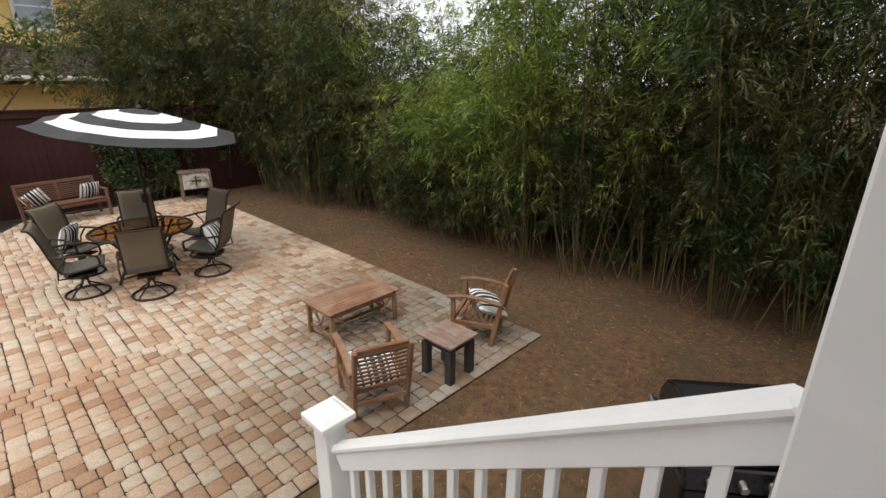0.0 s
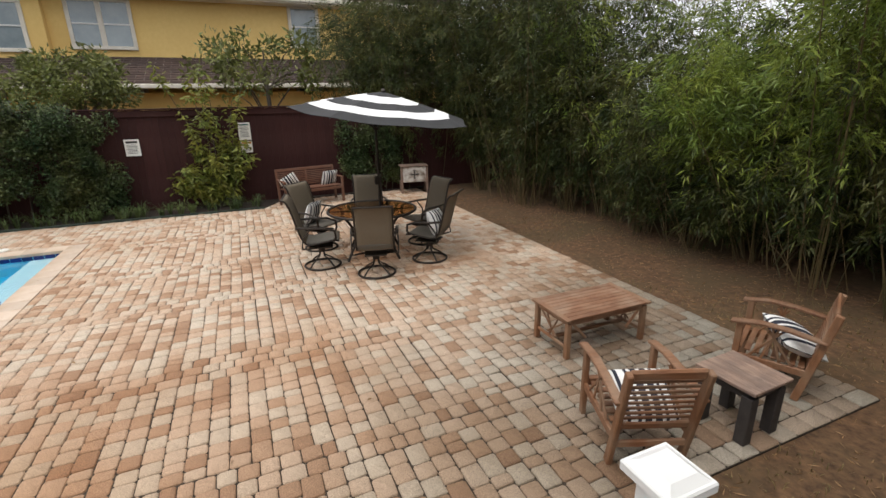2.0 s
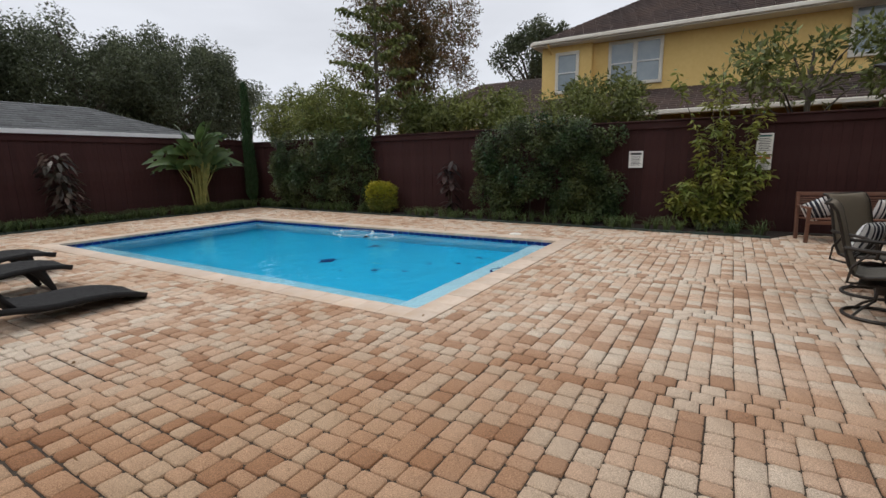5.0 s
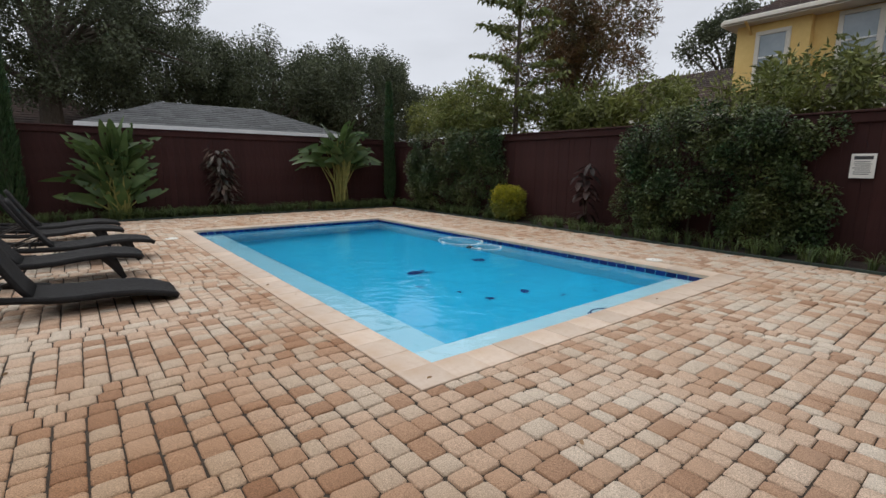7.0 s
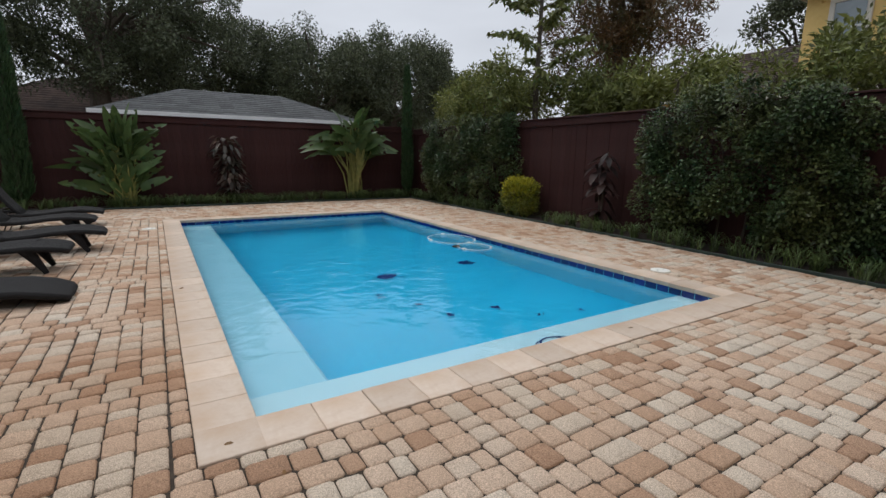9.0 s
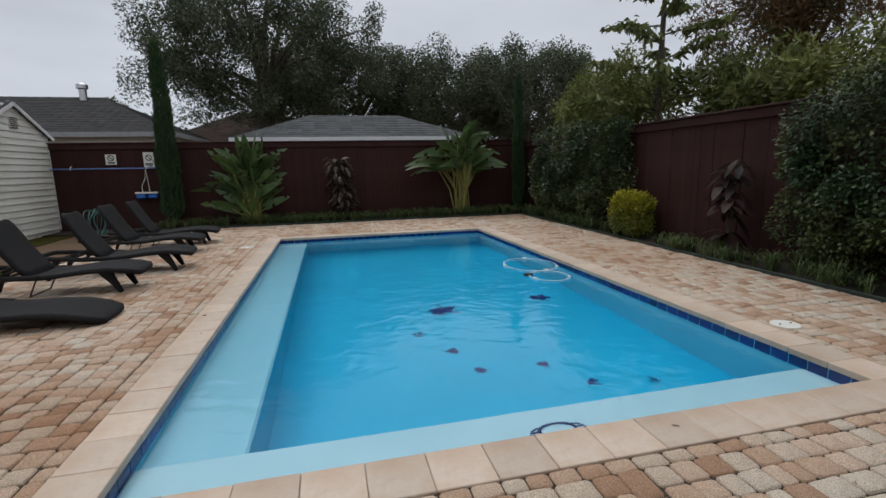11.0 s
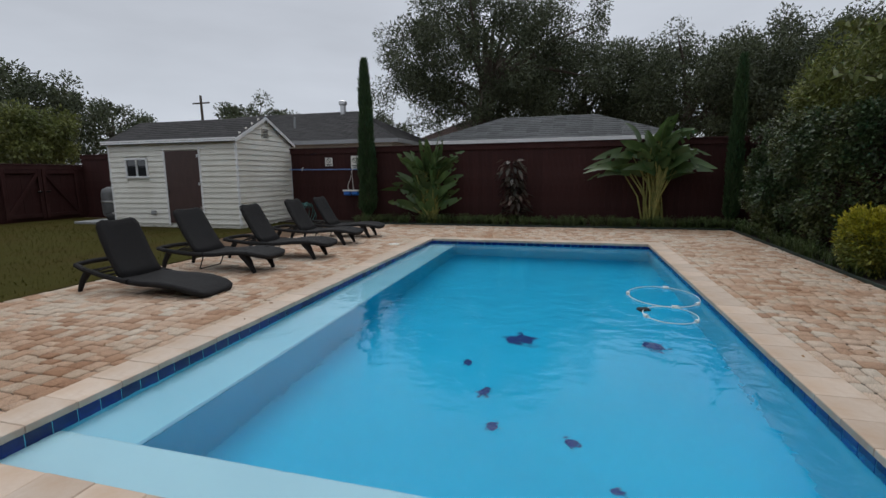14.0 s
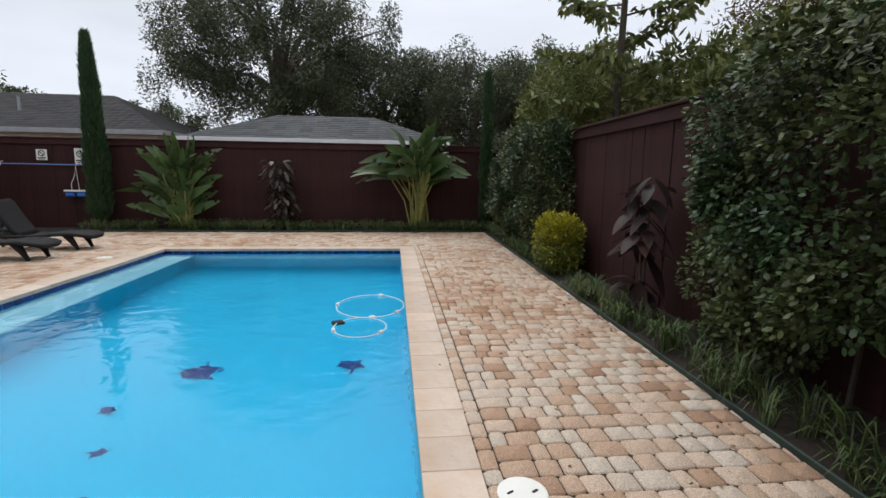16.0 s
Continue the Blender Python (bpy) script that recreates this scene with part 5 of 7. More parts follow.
# ---- signs and small things on the fences ----
def sign(name, m, w, h, label, bars, text=None):
    """A flat notice facing its own -y, with bars of writing at (x, z, width, height, ink)."""
    s = thing(name, m, label, "sign")
    part("panel", block(w, 0.006, h, 0, 0, 0, bevel=0.001), PLASTIC_WHITE, s)
    for x, z, bw, bh, ink in bars:
        part("print", block(bw, 0.002, bh, x, -0.005, z, bevel=0), ink, s)
    return s


WEST = lambda y, z: pose(FENCE_X + 0.072, y, z, 0, 0, 90)
SOUTH = lambda x, z: pose(x, FENCE_Y + 0.075, z, 0, 0, 180)
lines = lambda w, z0, n, step, ink: [(0.0 if i % 3 else -0.01, z0 - step * i, w * (0.9 if i % 2 else 0.78), step * 0.35, ink) for i in range(n)]
sign("pool_rules_sign", WEST(0.165, 1.71), 0.27, 0.40, "white pool rules notice screwed to the fence", [(0, 0.15, 0.2, 0.035, BIKE_GREEN)] + lines(0.22, 0.10, 8, 0.032, INK_DARK))
sign("warning_sign", WEST(0.175, 1.35), 0.25, 0.27, "white warning notice with orange band on the fence", [(0, 0.095, 0.21, 0.05, INK_ORANGE), (0, 0.03, 0.10, 0.03, INK_DARK)] + lines(0.2, -0.02, 4, 0.028, INK_DARK))
sign("notice_sign", WEST(-2.16, 1.45), 0.29, 0.36, "weathered white notice on the fence", [(0, 0.12, 0.22, 0.05, INK_DARK)] + lines(0.23, 0.06, 7, 0.03, INK_DARK))


def prohibition_sign(x, z, w, h, label):
    s = sign("prohibition_sign", SOUTH(x, z), w, h, label, [(0, -h * 0.28, w * 0.75, h * 0.09, INK_DARK), (0, -h * 0.40, w * 0.6, h * 0.07, INK_DARK)])
    b = tube([(w * 0.27 * math.cos(a), -0.005, h * 0.14 + w * 0.27 * math.sin(a)) for a in np.linspace(0, 2 * math.pi, 24, endpoint=False)], 0.011, 6, closed=True)
    block(w * 0.5, 0.006, 0.018, 0, -0.006, h * 0.14, ry=45, bevel=0, bm=b)
    part("print", b, INK_DARK, s)


prohibition_sign(-1.49, 1.89, 0.26, 0.27, "small white prohibition sign on the fence")
prohibition_sign(-2.40, 1.87, 0.26, 0.40, "taller white prohibition sign on the fence")
tp = thing("telescopic_pole", pose(0, 0, 0), "blue telescopic pool pole hung along the fence", "pole")
part("shaft", tube([(0.1, FENCE_Y + 0.12, 1.66), (-2.85, FENCE_Y + 0.12, 1.64)], 0.018, 8), POLE_BLUE, tp)
for x in (-0.55, -2.35):
    part("hook", tube([(x, FENCE_Y + 0.06, 1.72), (x, FENCE_Y + 0.14, 1.70), (x, FENCE_Y + 0.15, 1.62)], 0.010, 6), PLASTIC_WHITE, tp)
sb = thing("pool_skimmer_head", pose(-2.28, FENCE_Y + 0.16, 0.92), "blue and white pool vacuum head hung by a looped cord", "pool tool")
part("plate", block(0.56, 0.12, 0.05, 0, 0, 0.06, bevel=0.012), PLASTIC_WHITE, sb)
part("brush", block(0.24, 0.10, 0.13, -0.14, 0, -0.03, rx=8, bevel=0.03), PLASTIC_BLUE, sb)
part("brush", block(0.24, 0.10, 0.13, 0.14, 0, -0.03, rx=8, bevel=0.03), PLASTIC_BLUE, sb)
part("cord", tube([(-0.08, 0, 0.08), (-0.06, 0, 0.4), (-0.03, -0.02, 0.70), (0.0, 0, 0.45), (0.10, 0, 0.25), (0.10, 0, 0.08)], 0.008, 6), PLASTIC_WHITE, sb)

# hose reel behind the last lounger
hs = thing("garden_hose", pose(-1.84, -13.4, 0), "coiled teal garden hose standing by the shed", "hose")
for k in range(5):
    part("coil", tube([(0.05 * k + 0.03 * math.sin(3 * a + k), (0.30 + 0.02 * k) * math.cos(a) + 0.05 * math.sin(k * 2.0), 0.36 + (0.30 + 0.02 * (k % 3)) * math.sin(a)) for a in np.linspace(0, 2 * math.pi, 24, endpoint=False)], 0.011, 6, closed=True, bm=None), BIKE_GREEN, hs)
part("reel_frame", tube([(-0.05, -0.3, 0.0), (-0.05, -0.1, 0.55), (0.3, -0.1, 0.55), (0.3, -0.3, 0.0)], 0.016, 6), DARK_RUBBER, hs)
part("reel_frame", tube([(-0.05, 0.3, 0.0), (-0.05, 0.1, 0.55), (0.3, 0.1, 0.55), (0.3, 0.3, 0.0)], 0.016, 6), DARK_RUBBER, hs)

# pool filter tank left of the shed and the gate in the dark fence
tank = thing("filter_tank", pose(5.6, -13.6, 0), "grey pool filter tank on a slab", "tank")
part("slab", block(1.6, 1.2, 0.08, 0.2, 0, 0.02, bevel=0.01), GREY_PLASTIC, tank)
part("body", lathe([(0.05, 0.18), (0.27, 0.22), (0.30, 0.34), (0.30, 0.95), (0.26, 1.08), (0.12, 1.16), (0.05, 1.17)], 24), DARK_TANK, tank, smooth=True)
part("band", lathe([(0.31, 0.66), (0.315, 0.67), (0.315, 0.71), (0.31, 0.72)], 24), STEEL, tank)
part("pipe", tube([(-0.2, 0.2, 0.3), (-0.45, 0.3, 0.3), (-0.5, 0.3, 0.1), (-0.9, 0.3, 0.1)], 0.035, 8), PLASTIC_WHITE, tank)
part("pump", tube([(-0.55, 0.28, 0.2), (-0.15, 0.28, 0.2)], 0.12, 12), DARK_RUBBER, tank)
part("control_box", block(0.35, 0.12, 0.3, 0.0, -0.2, 1.5, bevel=0.02), PLASTIC_WHITE, tank)
fence("fence_east", "dark board fence and gate beyond the lawn", 9.0, FENCE_Y, 9.0, 1.0, 1.95, 1)
def braced_gate(y, lean):
    """One leaf of the double gate: frame, boards behind it and a diagonal brace."""
    g = thing("fence_gate", pose(8.93, y, 0), "dark brown gate leaf with a diagonal brace in the fence", "gate", "double gate leaves")
    for sy in (-1, 1):
        part("stile", block(0.05, 0.11, 1.72, 0, sy * 0.56, 0.93, bevel=0.006), FENCE, g)
    for z in (0.18, 1.70):
        part("rail", block(0.05, 1.0, 0.13, 0.001, 0, z, bevel=0.006), FENCE, g)
    part("brace", block(0.045, 1.74, 0.11, 0, 0, 0.94, rx=lean * 54, bevel=0.006), FENCE, g)
    part("latch", block(0.03, 0.16, 0.04, -0.035, lean * 0.5, 1.0, bevel=0.006), BLACK, g, "black metal latch")
    return g


braced_gate(-14.45, 1)
braced_gate(-13.18, -1)

# ---- things in and by the pool ----
def flat_shape(points, h=0.004):
    return prism(points, 0, h)


def turtle(m, size, label):
    b = flat_shape([(size * 0.5 * math.cos(a), size * 0.4 * math.sin(a)) for a in np.linspace(0, 2 * math.pi, 14, endpoint=False)])
    for ang, ln, wd in ((62, 0.52, 0.10), (-62, 0.52, 0.10), (146, 0.30, 0.08), (-146, 0.30, 0.08)):
        a = radians(ang)
        c, s = math.cos(a), math.sin(a)
        x0, y0 = 0.34 * c, 0.3 * s
        prism([(size * (x0 - s * wd), size * (y0 + c * wd)), (size * (x0 + s * wd), size * (y0 - c * wd)), (size * (x0 + ln * c - s * 0.25 * ln), size * (y0 + ln * s))][::1], 0.0005, 0.0035, b)
    prism([(size * (0.56 + 0.13 * math.cos(a)), size * 0.1 * math.sin(a)) for a in np.linspace(0, 2 * math.pi, 8, endpoint=False)], 0.0005, 0.0035, b)
    bmesh.ops.recalc_face_normals(b, faces=b.faces)
    ob = tagged(part("turtle_mosaic", b, MOSAIC), label, "mosaic", "mosaics in the pool")
    ob.matrix_basis = m
    return ob


def floor_z(y):
    return FLOOR_A + (y - LEDGE_Y) / (Y0 - LEDGE_Y) * (FLOOR_B - FLOOR_A) + 0.006


tilt = math.degrees(math.atan2(FLOOR_A - FLOOR_B, LEDGE_Y - Y0))
for x, y, s, a in ((-8.50, -6.75, 0.34, 200), (-9.98, -6.85, 0.26, 160), (-8.05, -6.02, 0.115, 120), (-8.33, -5.45, 0.115, 60), (-8.48, -4.95, 0.115, 100), (-9.10, -4.87, 0.115, 150), (-9.38, -4.40, 0.09, 200), (-9.90, -4.24, 0.09, 140)):
    turtle(pose(x, y, floor_z(y), tilt, 0, 0) @ pose(0, 0, 0, 0, 0, a), s, "large navy turtle mosaic on the pool floor" if s > 0.4 else "small navy turtle mosaic on the pool floor")
b = bmesh.new()
for k in range(22):
    a = k / 22 * 2 * math.pi
    if 1.2 < a < 1.9:
        continue
    block(0.075, 0.03, 0.004, 0.21 * math.cos(a), 0.12 * math.sin(a), 0.003, rz=math.degrees(a) + 90, bevel=0, bm=b)
for sx in (-1, 1):
    for k in range(3):
        block(0.11, 0.022, 0.004, sx * (0.25 + 0.02 * k), -0.06 + 0.055 * k, 0.003, rz=sx * (25 - 25 * k), bevel=0, bm=b)
ob = tagged(part("crab_mosaic", b, MOSAIC), "navy crab outline mosaic on the pool ledge", "mosaic", "mosaics in the pool")
ob.matrix_basis = pose(-8.40, -3.20, -0.166) @ Matrix.Diagonal((0.55, 0.55, 1, 1))

hose = thing("floating_hose", pose(0, 0, WATER_Z), "white floating cleaner hose lying in two loops on the water", "hose")
ra = [(-10.17 + 0.40 * math.cos(a), -7.60 + 0.50 * math.sin(a), 0.012) for a in np.linspace(1.76, 1.76 + 6.28, 40)]
rb = [(-10.1 + 0.27 * math.cos(a), -6.78 + 0.32 * math.sin(a), 0.012) for a in np.linspace(-1.9, -1.9 - 6.28, 36)]
part("tube", tube(ra + rb, 0.0055, 6), PLASTIC_WHITE, hose)
for i in (4, 16, 27, 38):
    part("float", tube([ra[i], ra[i + 1]], 0.022, 8), PLASTIC_WHITE, hose)
for i in (10, 22):
    part("float", tube([rb[i], rb[i + 1]], 0.022, 8), PLASTIC_WHITE, hose)
part("cleaner_head", block(0.13, 0.10, 0.05, -9.86, -6.95, 0.0, rz=20, bevel=0.015), DARK_RUBBER, hose, "black cleaner head")
for x, y, r in ((-11.04, -4.00, 0.118), (-5.48, -10.6, 0.11)):
    lid = tagged(part("skimmer_lid", lathe([(r, -0.01), (r, 0.010), (r - 0.012, 0.014), (r * 0.3, 0.015), (0.01, 0.015)], 28), PLASTIC_WHITE), "round white plastic skimmer lid in the pavers", "lid")
    lid.matrix_basis = pose(x, y, 0)
    for s in (-1, 1):
        part("finger_slot", block(0.035, 0.012, 0.003, s * r * 0.5, 0, 0.0155, rz=30, bevel=0), DARK_RUBBER, lid)
rt = tagged(part("return_fitting", tube([(0, 0.0, 0), (0, 0.02, 0)], 0.04, 12), PLASTIC_WHITE), "white pool return fitting in the far wall", "fitting")
rt.matrix_basis = pose(-8.55, Y0 + 0.005, -0.17)


# ---- plants ----
def clump_leaves(name, centres, radii, per, size, width, mat, oval=False, droop=0.0, outward=0.6, flat=1.0):
    n = len(centres) * per
    c = np.repeat(centres, per, 0)
    r = np.repeat(np.broadcast_to(radii, (len(centres),)), per)[:, None]
    d = unit(RNG.normal(size=(n, 3)))
    base = c + d * r * (RNG.random((n, 1)) ** 0.45) * np.array([1, 1, flat])
    way = d * outward + RNG.normal(size=(n, 3)) * 0.6
    return leaves(name, base, way, size * RNG.uniform(0.7, 1.3, n), width * RNG.uniform(0.8, 1.2, n), mat, oval=oval, droop=droop)


def tree(name, x, y, h, crown_z, rx, ry, rz, clumps, per, leaf, mat, label, trunk=0.22, clump_r=0.9, limbs=9, category="tree", shell=0.55, wd=0.45, bark=None, lean=0.0):
    """A tapered trunk, limbs into an uneven crown of leaf clumps."""
    t = thing(name, pose(x, y, -0.03), label, category)
    d = unit(RNG.normal(size=(clumps, 3)))
    rad = shell + (1 - shell) * RNG.random((clumps, 1))
    rad *= 0.82 + 0.36 * RNG.random((clumps, 1))
    c = d * rad * np.array([rx, ry, rz]) + np.array([lean, 0, crown_z])
    c = c[c[:, 2] > crown_z - rz * 0.8]
    me = clump_leaves("crown", c, clump_r * RNG.uniform(0.6, 1.3, len(c)), per, leaf, leaf * wd, mat)
    b = tube([(0, 0, 0), (0.05, 0.02, crown_z * 0.4), (lean * 0.5, 0.0, crown_z * 0.75), (lean, 0, crown_z + rz * 0.4)], [trunk * 1.25, trunk, trunk * 0.75, trunk * 0.25], 8)
    part("trunk", b, bark or BARK, t)
    for i in RNG.choice(len(c), min(limbs, len(c)), replace=False):
        s = Vector((lean * 0.4, 0, crown_z * RNG.uniform(0.45, 0.9)))
        e = Vector(c[i])
        mid = s.lerp(e, 0.5) + Vector((0, 0, 0.12 * (e - s).length))
        part("limb", tube([s, mid, e], [trunk * 0.4, trunk * 0.25, trunk * 0.06], 6), bark or BARK, t)
    link_mesh("crown", me, mat, t)
    return t


def hedge(name, y0, y1, depth, top, mat, label, n, leaf=0.056, x_wall=FENCE_X + 0.06):
    """A climber grown thick against the fence: overlapping leafy lumps of uneven size, ragged at the edges."""
    h = thing(name, pose(x_wall, (y0 + y1) / 2, 0), label, "hedge")
    w = y1 - y0
    k = int(w * top * 12)
    cu, cz = RNG.uniform(-0.5, 0.5, k), RNG.random(k)
    mid = 1 - np.abs(2 * cu) ** 2.6
    cx = depth * np.sqrt(np.clip(mid, 0.05, 1)) * (0.30 + 0.55 * RNG.random(k)) * np.where(cz < 0.2, 0.72, 1.0)
    centres = np.stack([cx, cu * w, 0.30 + cz * (top - 0.42) * (0.9 + 0.1 * mid)], 1)
    rad = RNG.uniform(0.16, 0.34, k)
    per = max(1, n // k)
    c, r = np.repeat(centres, per, 0), np.repeat(rad, per)[:, None]
    m_ = len(c)
    d = unit(RNG.normal(size=(m_, 3)) + np.array([0.35, 0, 0.2]))
    base = c + d * r * (RNG.random((m_, 1)) ** 0.3) * np.array([0.8, 1, 1])
    base[:, 0] = np.maximum(base[:, 0], 0.01 + 0.02 * RNG.random(m_))
    way = d * 0.6 + RNG.normal(size=(m_, 3)) * 0.55 + np.array([0.45, 0, -0.3])
    facing_up = np.array([0.45, 0.0, 0.85]) + RNG.normal(size=(m_, 3)) * 0.45
    me = leaves("foliage", base, way, leaf * RNG.uniform(0.6, 1.3, m_), leaf * 0.62 * RNG.uniform(0.8, 1.2, m_), mat, oval=True, fold=-0.10, normal=facing_up)
    link_mesh("foliage", me, mat, h)
    for j in range(7):
        a = (j + 0.5) / 7 - 0.5
        part("stem", tube([(0.03, a * w * 0.8, -0.05), (0.05, a * w * 0.85 + 0.1, top * 0.4), (0.05, a * w * 0.9 - 0.1, top * 0.85)], [0.02, 0.014, 0.006], 6), BARK, h)
    return h


hedge("climbing_hedge", -5.95, -2.5, 0.75, 2.45, L_HEDGE, "dense glossy green climber bulging from the fence", 38000)
hedge("climbing_hedge", -13.9, -9.55, 0.75, 2.5, L_HEDGE, "dense glossy green climber covering the fence corner", 34000)
hedge("climbing_hedge", 2.45, 3.95, 0.35, 2.15, L_HEDGE, "dark climber on the fence behind the dining set", 10000)
# looser growth over the top of the first two
tree("overhanging_shrub", -13.75, -11.6, 3.6, 2.95, 0.55, 1.9, 0.75, 60, 150, 0.10, L_LIGHT, "light green shrub rising above the fence corner", trunk=0.05, clump_r=0.32, wd=0.35, category="shrub")
tree("overhanging_shrub", -13.95, -4.3, 3.4, 2.55, 0.45, 1.9, 0.40, 26, 90, 0.10, L_LIGHT, "straggling shrub rising above the fence", trunk=0.05, clump_r=0.3, wd=0.35, category="shrub")


def liriope(along, n, a0, a1, x, y):
    """Low strap-leaved tufts in the bed."""
    base, az, reach, rise, wd = [], [], [], [], []
    for i in range(n):
        f = RNG.uniform(a0, a1)
        cx, cy = (x + (f + 7.0) * 0.03 + float(np.clip(RNG.normal() * 0.10, -0.2, 0.14)), f) if along == "y" else (f, y + RNG.normal() * 0.12)
        s = RNG.uniform(0.7, 1.25)
        k = 20
        base.append(np.stack([cx + RNG.normal(size=k) * 0.025, cy + RNG.normal(size=k) * 0.025, np.full(k, 0.005)], 1))
        az.append(RNG.uniform(0, 2 * math.pi, k))
        reach.append(RNG.uniform(0.08, 0.30, k) * s)
        rise.append(RNG.uniform(0.14, 0.28, k) * s)
        wd.append(RNG.uniform(0.007, 0.013, k))
    me = blades("foliage", np.concatenate(base), np.concatenate(az), np.concatenate(reach), np.concatenate(rise), np.concatenate(wd), L_GRASS)
    return me


tagged(link_mesh("liriope_border", liriope("y", 170, -14.9, 0.3, -12.86, 0), L_GRASS), "low dark green strap-leaved border plants", "border plants", kind="stuff")
tagged(link_mesh("liriope_border", liriope("x", 260, -13.0, -2.6, 0, -14.74), L_GRASS), "low dark green strap-leaved border plants", "border plants", kind="stuff")

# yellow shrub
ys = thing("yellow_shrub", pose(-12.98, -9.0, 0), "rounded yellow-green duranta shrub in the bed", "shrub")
n = 6400
d = unit(RNG.normal(size=(n, 3)))
r = (0.88 + 0.16 * np.array([noise.noise(Vector(v * 3.1)) for v in d]) + 0.06 * RNG.normal(size=n))[:, None] * (1 - RNG.random((n, 1)) ** 2.5 * 0.6)
box = np.sign(d) * np.abs(d) ** 0.75
base = box * r * np.array([0.34, 0.48, 0.44]) + np.array([0, 0, 0.50])
base[:, 2] = np.maximum(base[:, 2], 0.06)
way = d + RNG.normal(size=(n, 3)) * 0.5 + np.array([0, 0, 0.3])
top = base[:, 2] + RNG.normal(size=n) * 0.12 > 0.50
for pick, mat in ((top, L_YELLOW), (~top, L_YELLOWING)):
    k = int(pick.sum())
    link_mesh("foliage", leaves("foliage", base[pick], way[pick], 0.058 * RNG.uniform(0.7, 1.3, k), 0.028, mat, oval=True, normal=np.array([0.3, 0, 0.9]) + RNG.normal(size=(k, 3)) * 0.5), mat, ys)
for k in range(8):
    a = k * 0.785
    part("twig", tube([(0, 0, 0), (0.12 * math.cos(a), 0.18 * math.sin(a), 0.3), (0.25 * math.cos(a), 0.4 * math.sin(a), 0.75)], [0.012, 0.009, 0.004], 5), BARK, ys)


def big_leaf_plant(name, m, label, height, n, leaf, mat, spread=0.05, droop=0.35, lean=0.0):
    """Upright stems with large drooping oval leaves."""
    p = thing(name, m, label, "plant")
    for k in range(3):
        a = k * 2.1
        part("stem", tube([(0.03 * math.cos(a), 0.03 * math.sin(a), 0), (lean * 0.5 + 0.05 * math.cos(a), 0.05 * math.sin(a), height * 0.5), (lean + 0.06 * math.cos(a), 0.06 * math.sin(a), height * (0.97 - 0.1 * k))], [0.016, 0.012, 0.007], 6), BARK, p)
    z = np.linspace(0.18, 1.0, n) * height
    a = np.arange(n) * 2.4 + RNG.normal(size=n) * 0.3
    out = np.stack([np.cos(a), np.sin(a), np.zeros(n)], 1)
    base = np.stack([lean * z / height, np.zeros(n), z], 1) + out * spread * RNG.uniform(0.4, 1.3, (n, 1))
    hang = out * RNG.uniform(0.5, 1.2, (n, 1)) + np.stack([np.zeros(n), np.zeros(n), RNG.uniform(-1.0, 0.35, n)], 1)
    me = leaves("foliage", base, hang, leaf * RNG.uniform(0.7, 1.2, n), leaf * 0.45, mat, oval=True, fold=0.14, droop=droop, normal=out + np.array([[0, 0, 0.9]]) + RNG.normal(size=(n, 3)) * 0.3)
    link_mesh("foliage", me, mat, p)
    return p


def rubber_plant(m, label, height):
    """Thin stems with broad oval leaves hanging in a bunch at the top, a few along the stem and a rosette low down."""
    p = thing("rubber_plant", m, label, "plant")
    for k, (lx, ly, hh) in enumerate(((0.04, 0.10, 1.0), (0.06, -0.14, 0.86), (0.14, 0.12, 0.62), (0.12, 0.10, 0.28))):
        tip = Vector((lx, ly, hh * height))
        pts = [Vector((0.02 * k, 0.02 * k, 0)), Vector((lx * 0.5, ly * 0.4, hh * height * 0.5)), tip]
        part("stem", tube(pts, [0.015, 0.011, 0.007], 6), BARK, p)
        for q in range((15, 13, 9, 9)[k]):
            f = 1.0 - 0.55 * (q / 14) ** 1.5
            foot = pts[1].lerp(tip, max(0.0, 2 * f - 1)) if f > 0.5 else pts[0].lerp(pts[1], 2 * f)
            a = q * 2.4 + k
            out = Vector((math.cos(a) * 0.8 + 0.25, math.sin(a), RNG.uniform(-0.9, 0.25))).normalized()
            side = out.cross(Vector((0, 0, 1))).normalized()
            up = side.cross(out)
            L, W = RNG.uniform(0.26, 0.38), RNG.uniform(0.11, 0.15)
            b = bmesh.new()
            rows = []
            for j in range(7):
                u = j / 6
                w = 0.5 * W * math.sin(math.pi * (0.06 + 0.93 * u)) ** 0.7
                c = foot + out * (0.03 + L * u) - Vector((0, 0, 0.35 * L * u * u))
                rows.append((b.verts.new(c + side * w + up * 0.22 * w), b.verts.new(c), b.verts.new(c - side * w + up * 0.22 * w)))
            for r0, r1 in zip(rows, rows[1:]):
                b.faces.new((r0[0], r0[1], r1[1], r1[0]))
                b.faces.new((r0[1], r0[2], r1[2], r1[1]))
            part("leaf", b, L_BURGUNDY, p, smooth=True)
    return p


rubber_plant(pose(-13.12, -6.74, 0), "burgundy-leaved rubber plant against the fence", 1.50)
big_leaf_plant("rubber_plant", pose(-7.60, -15.0, 0), "dense dark burgundy croton-like plant against the fence", 1.85, 170, 0.25, L_CROTON, spread=0.24, lean=0.22)


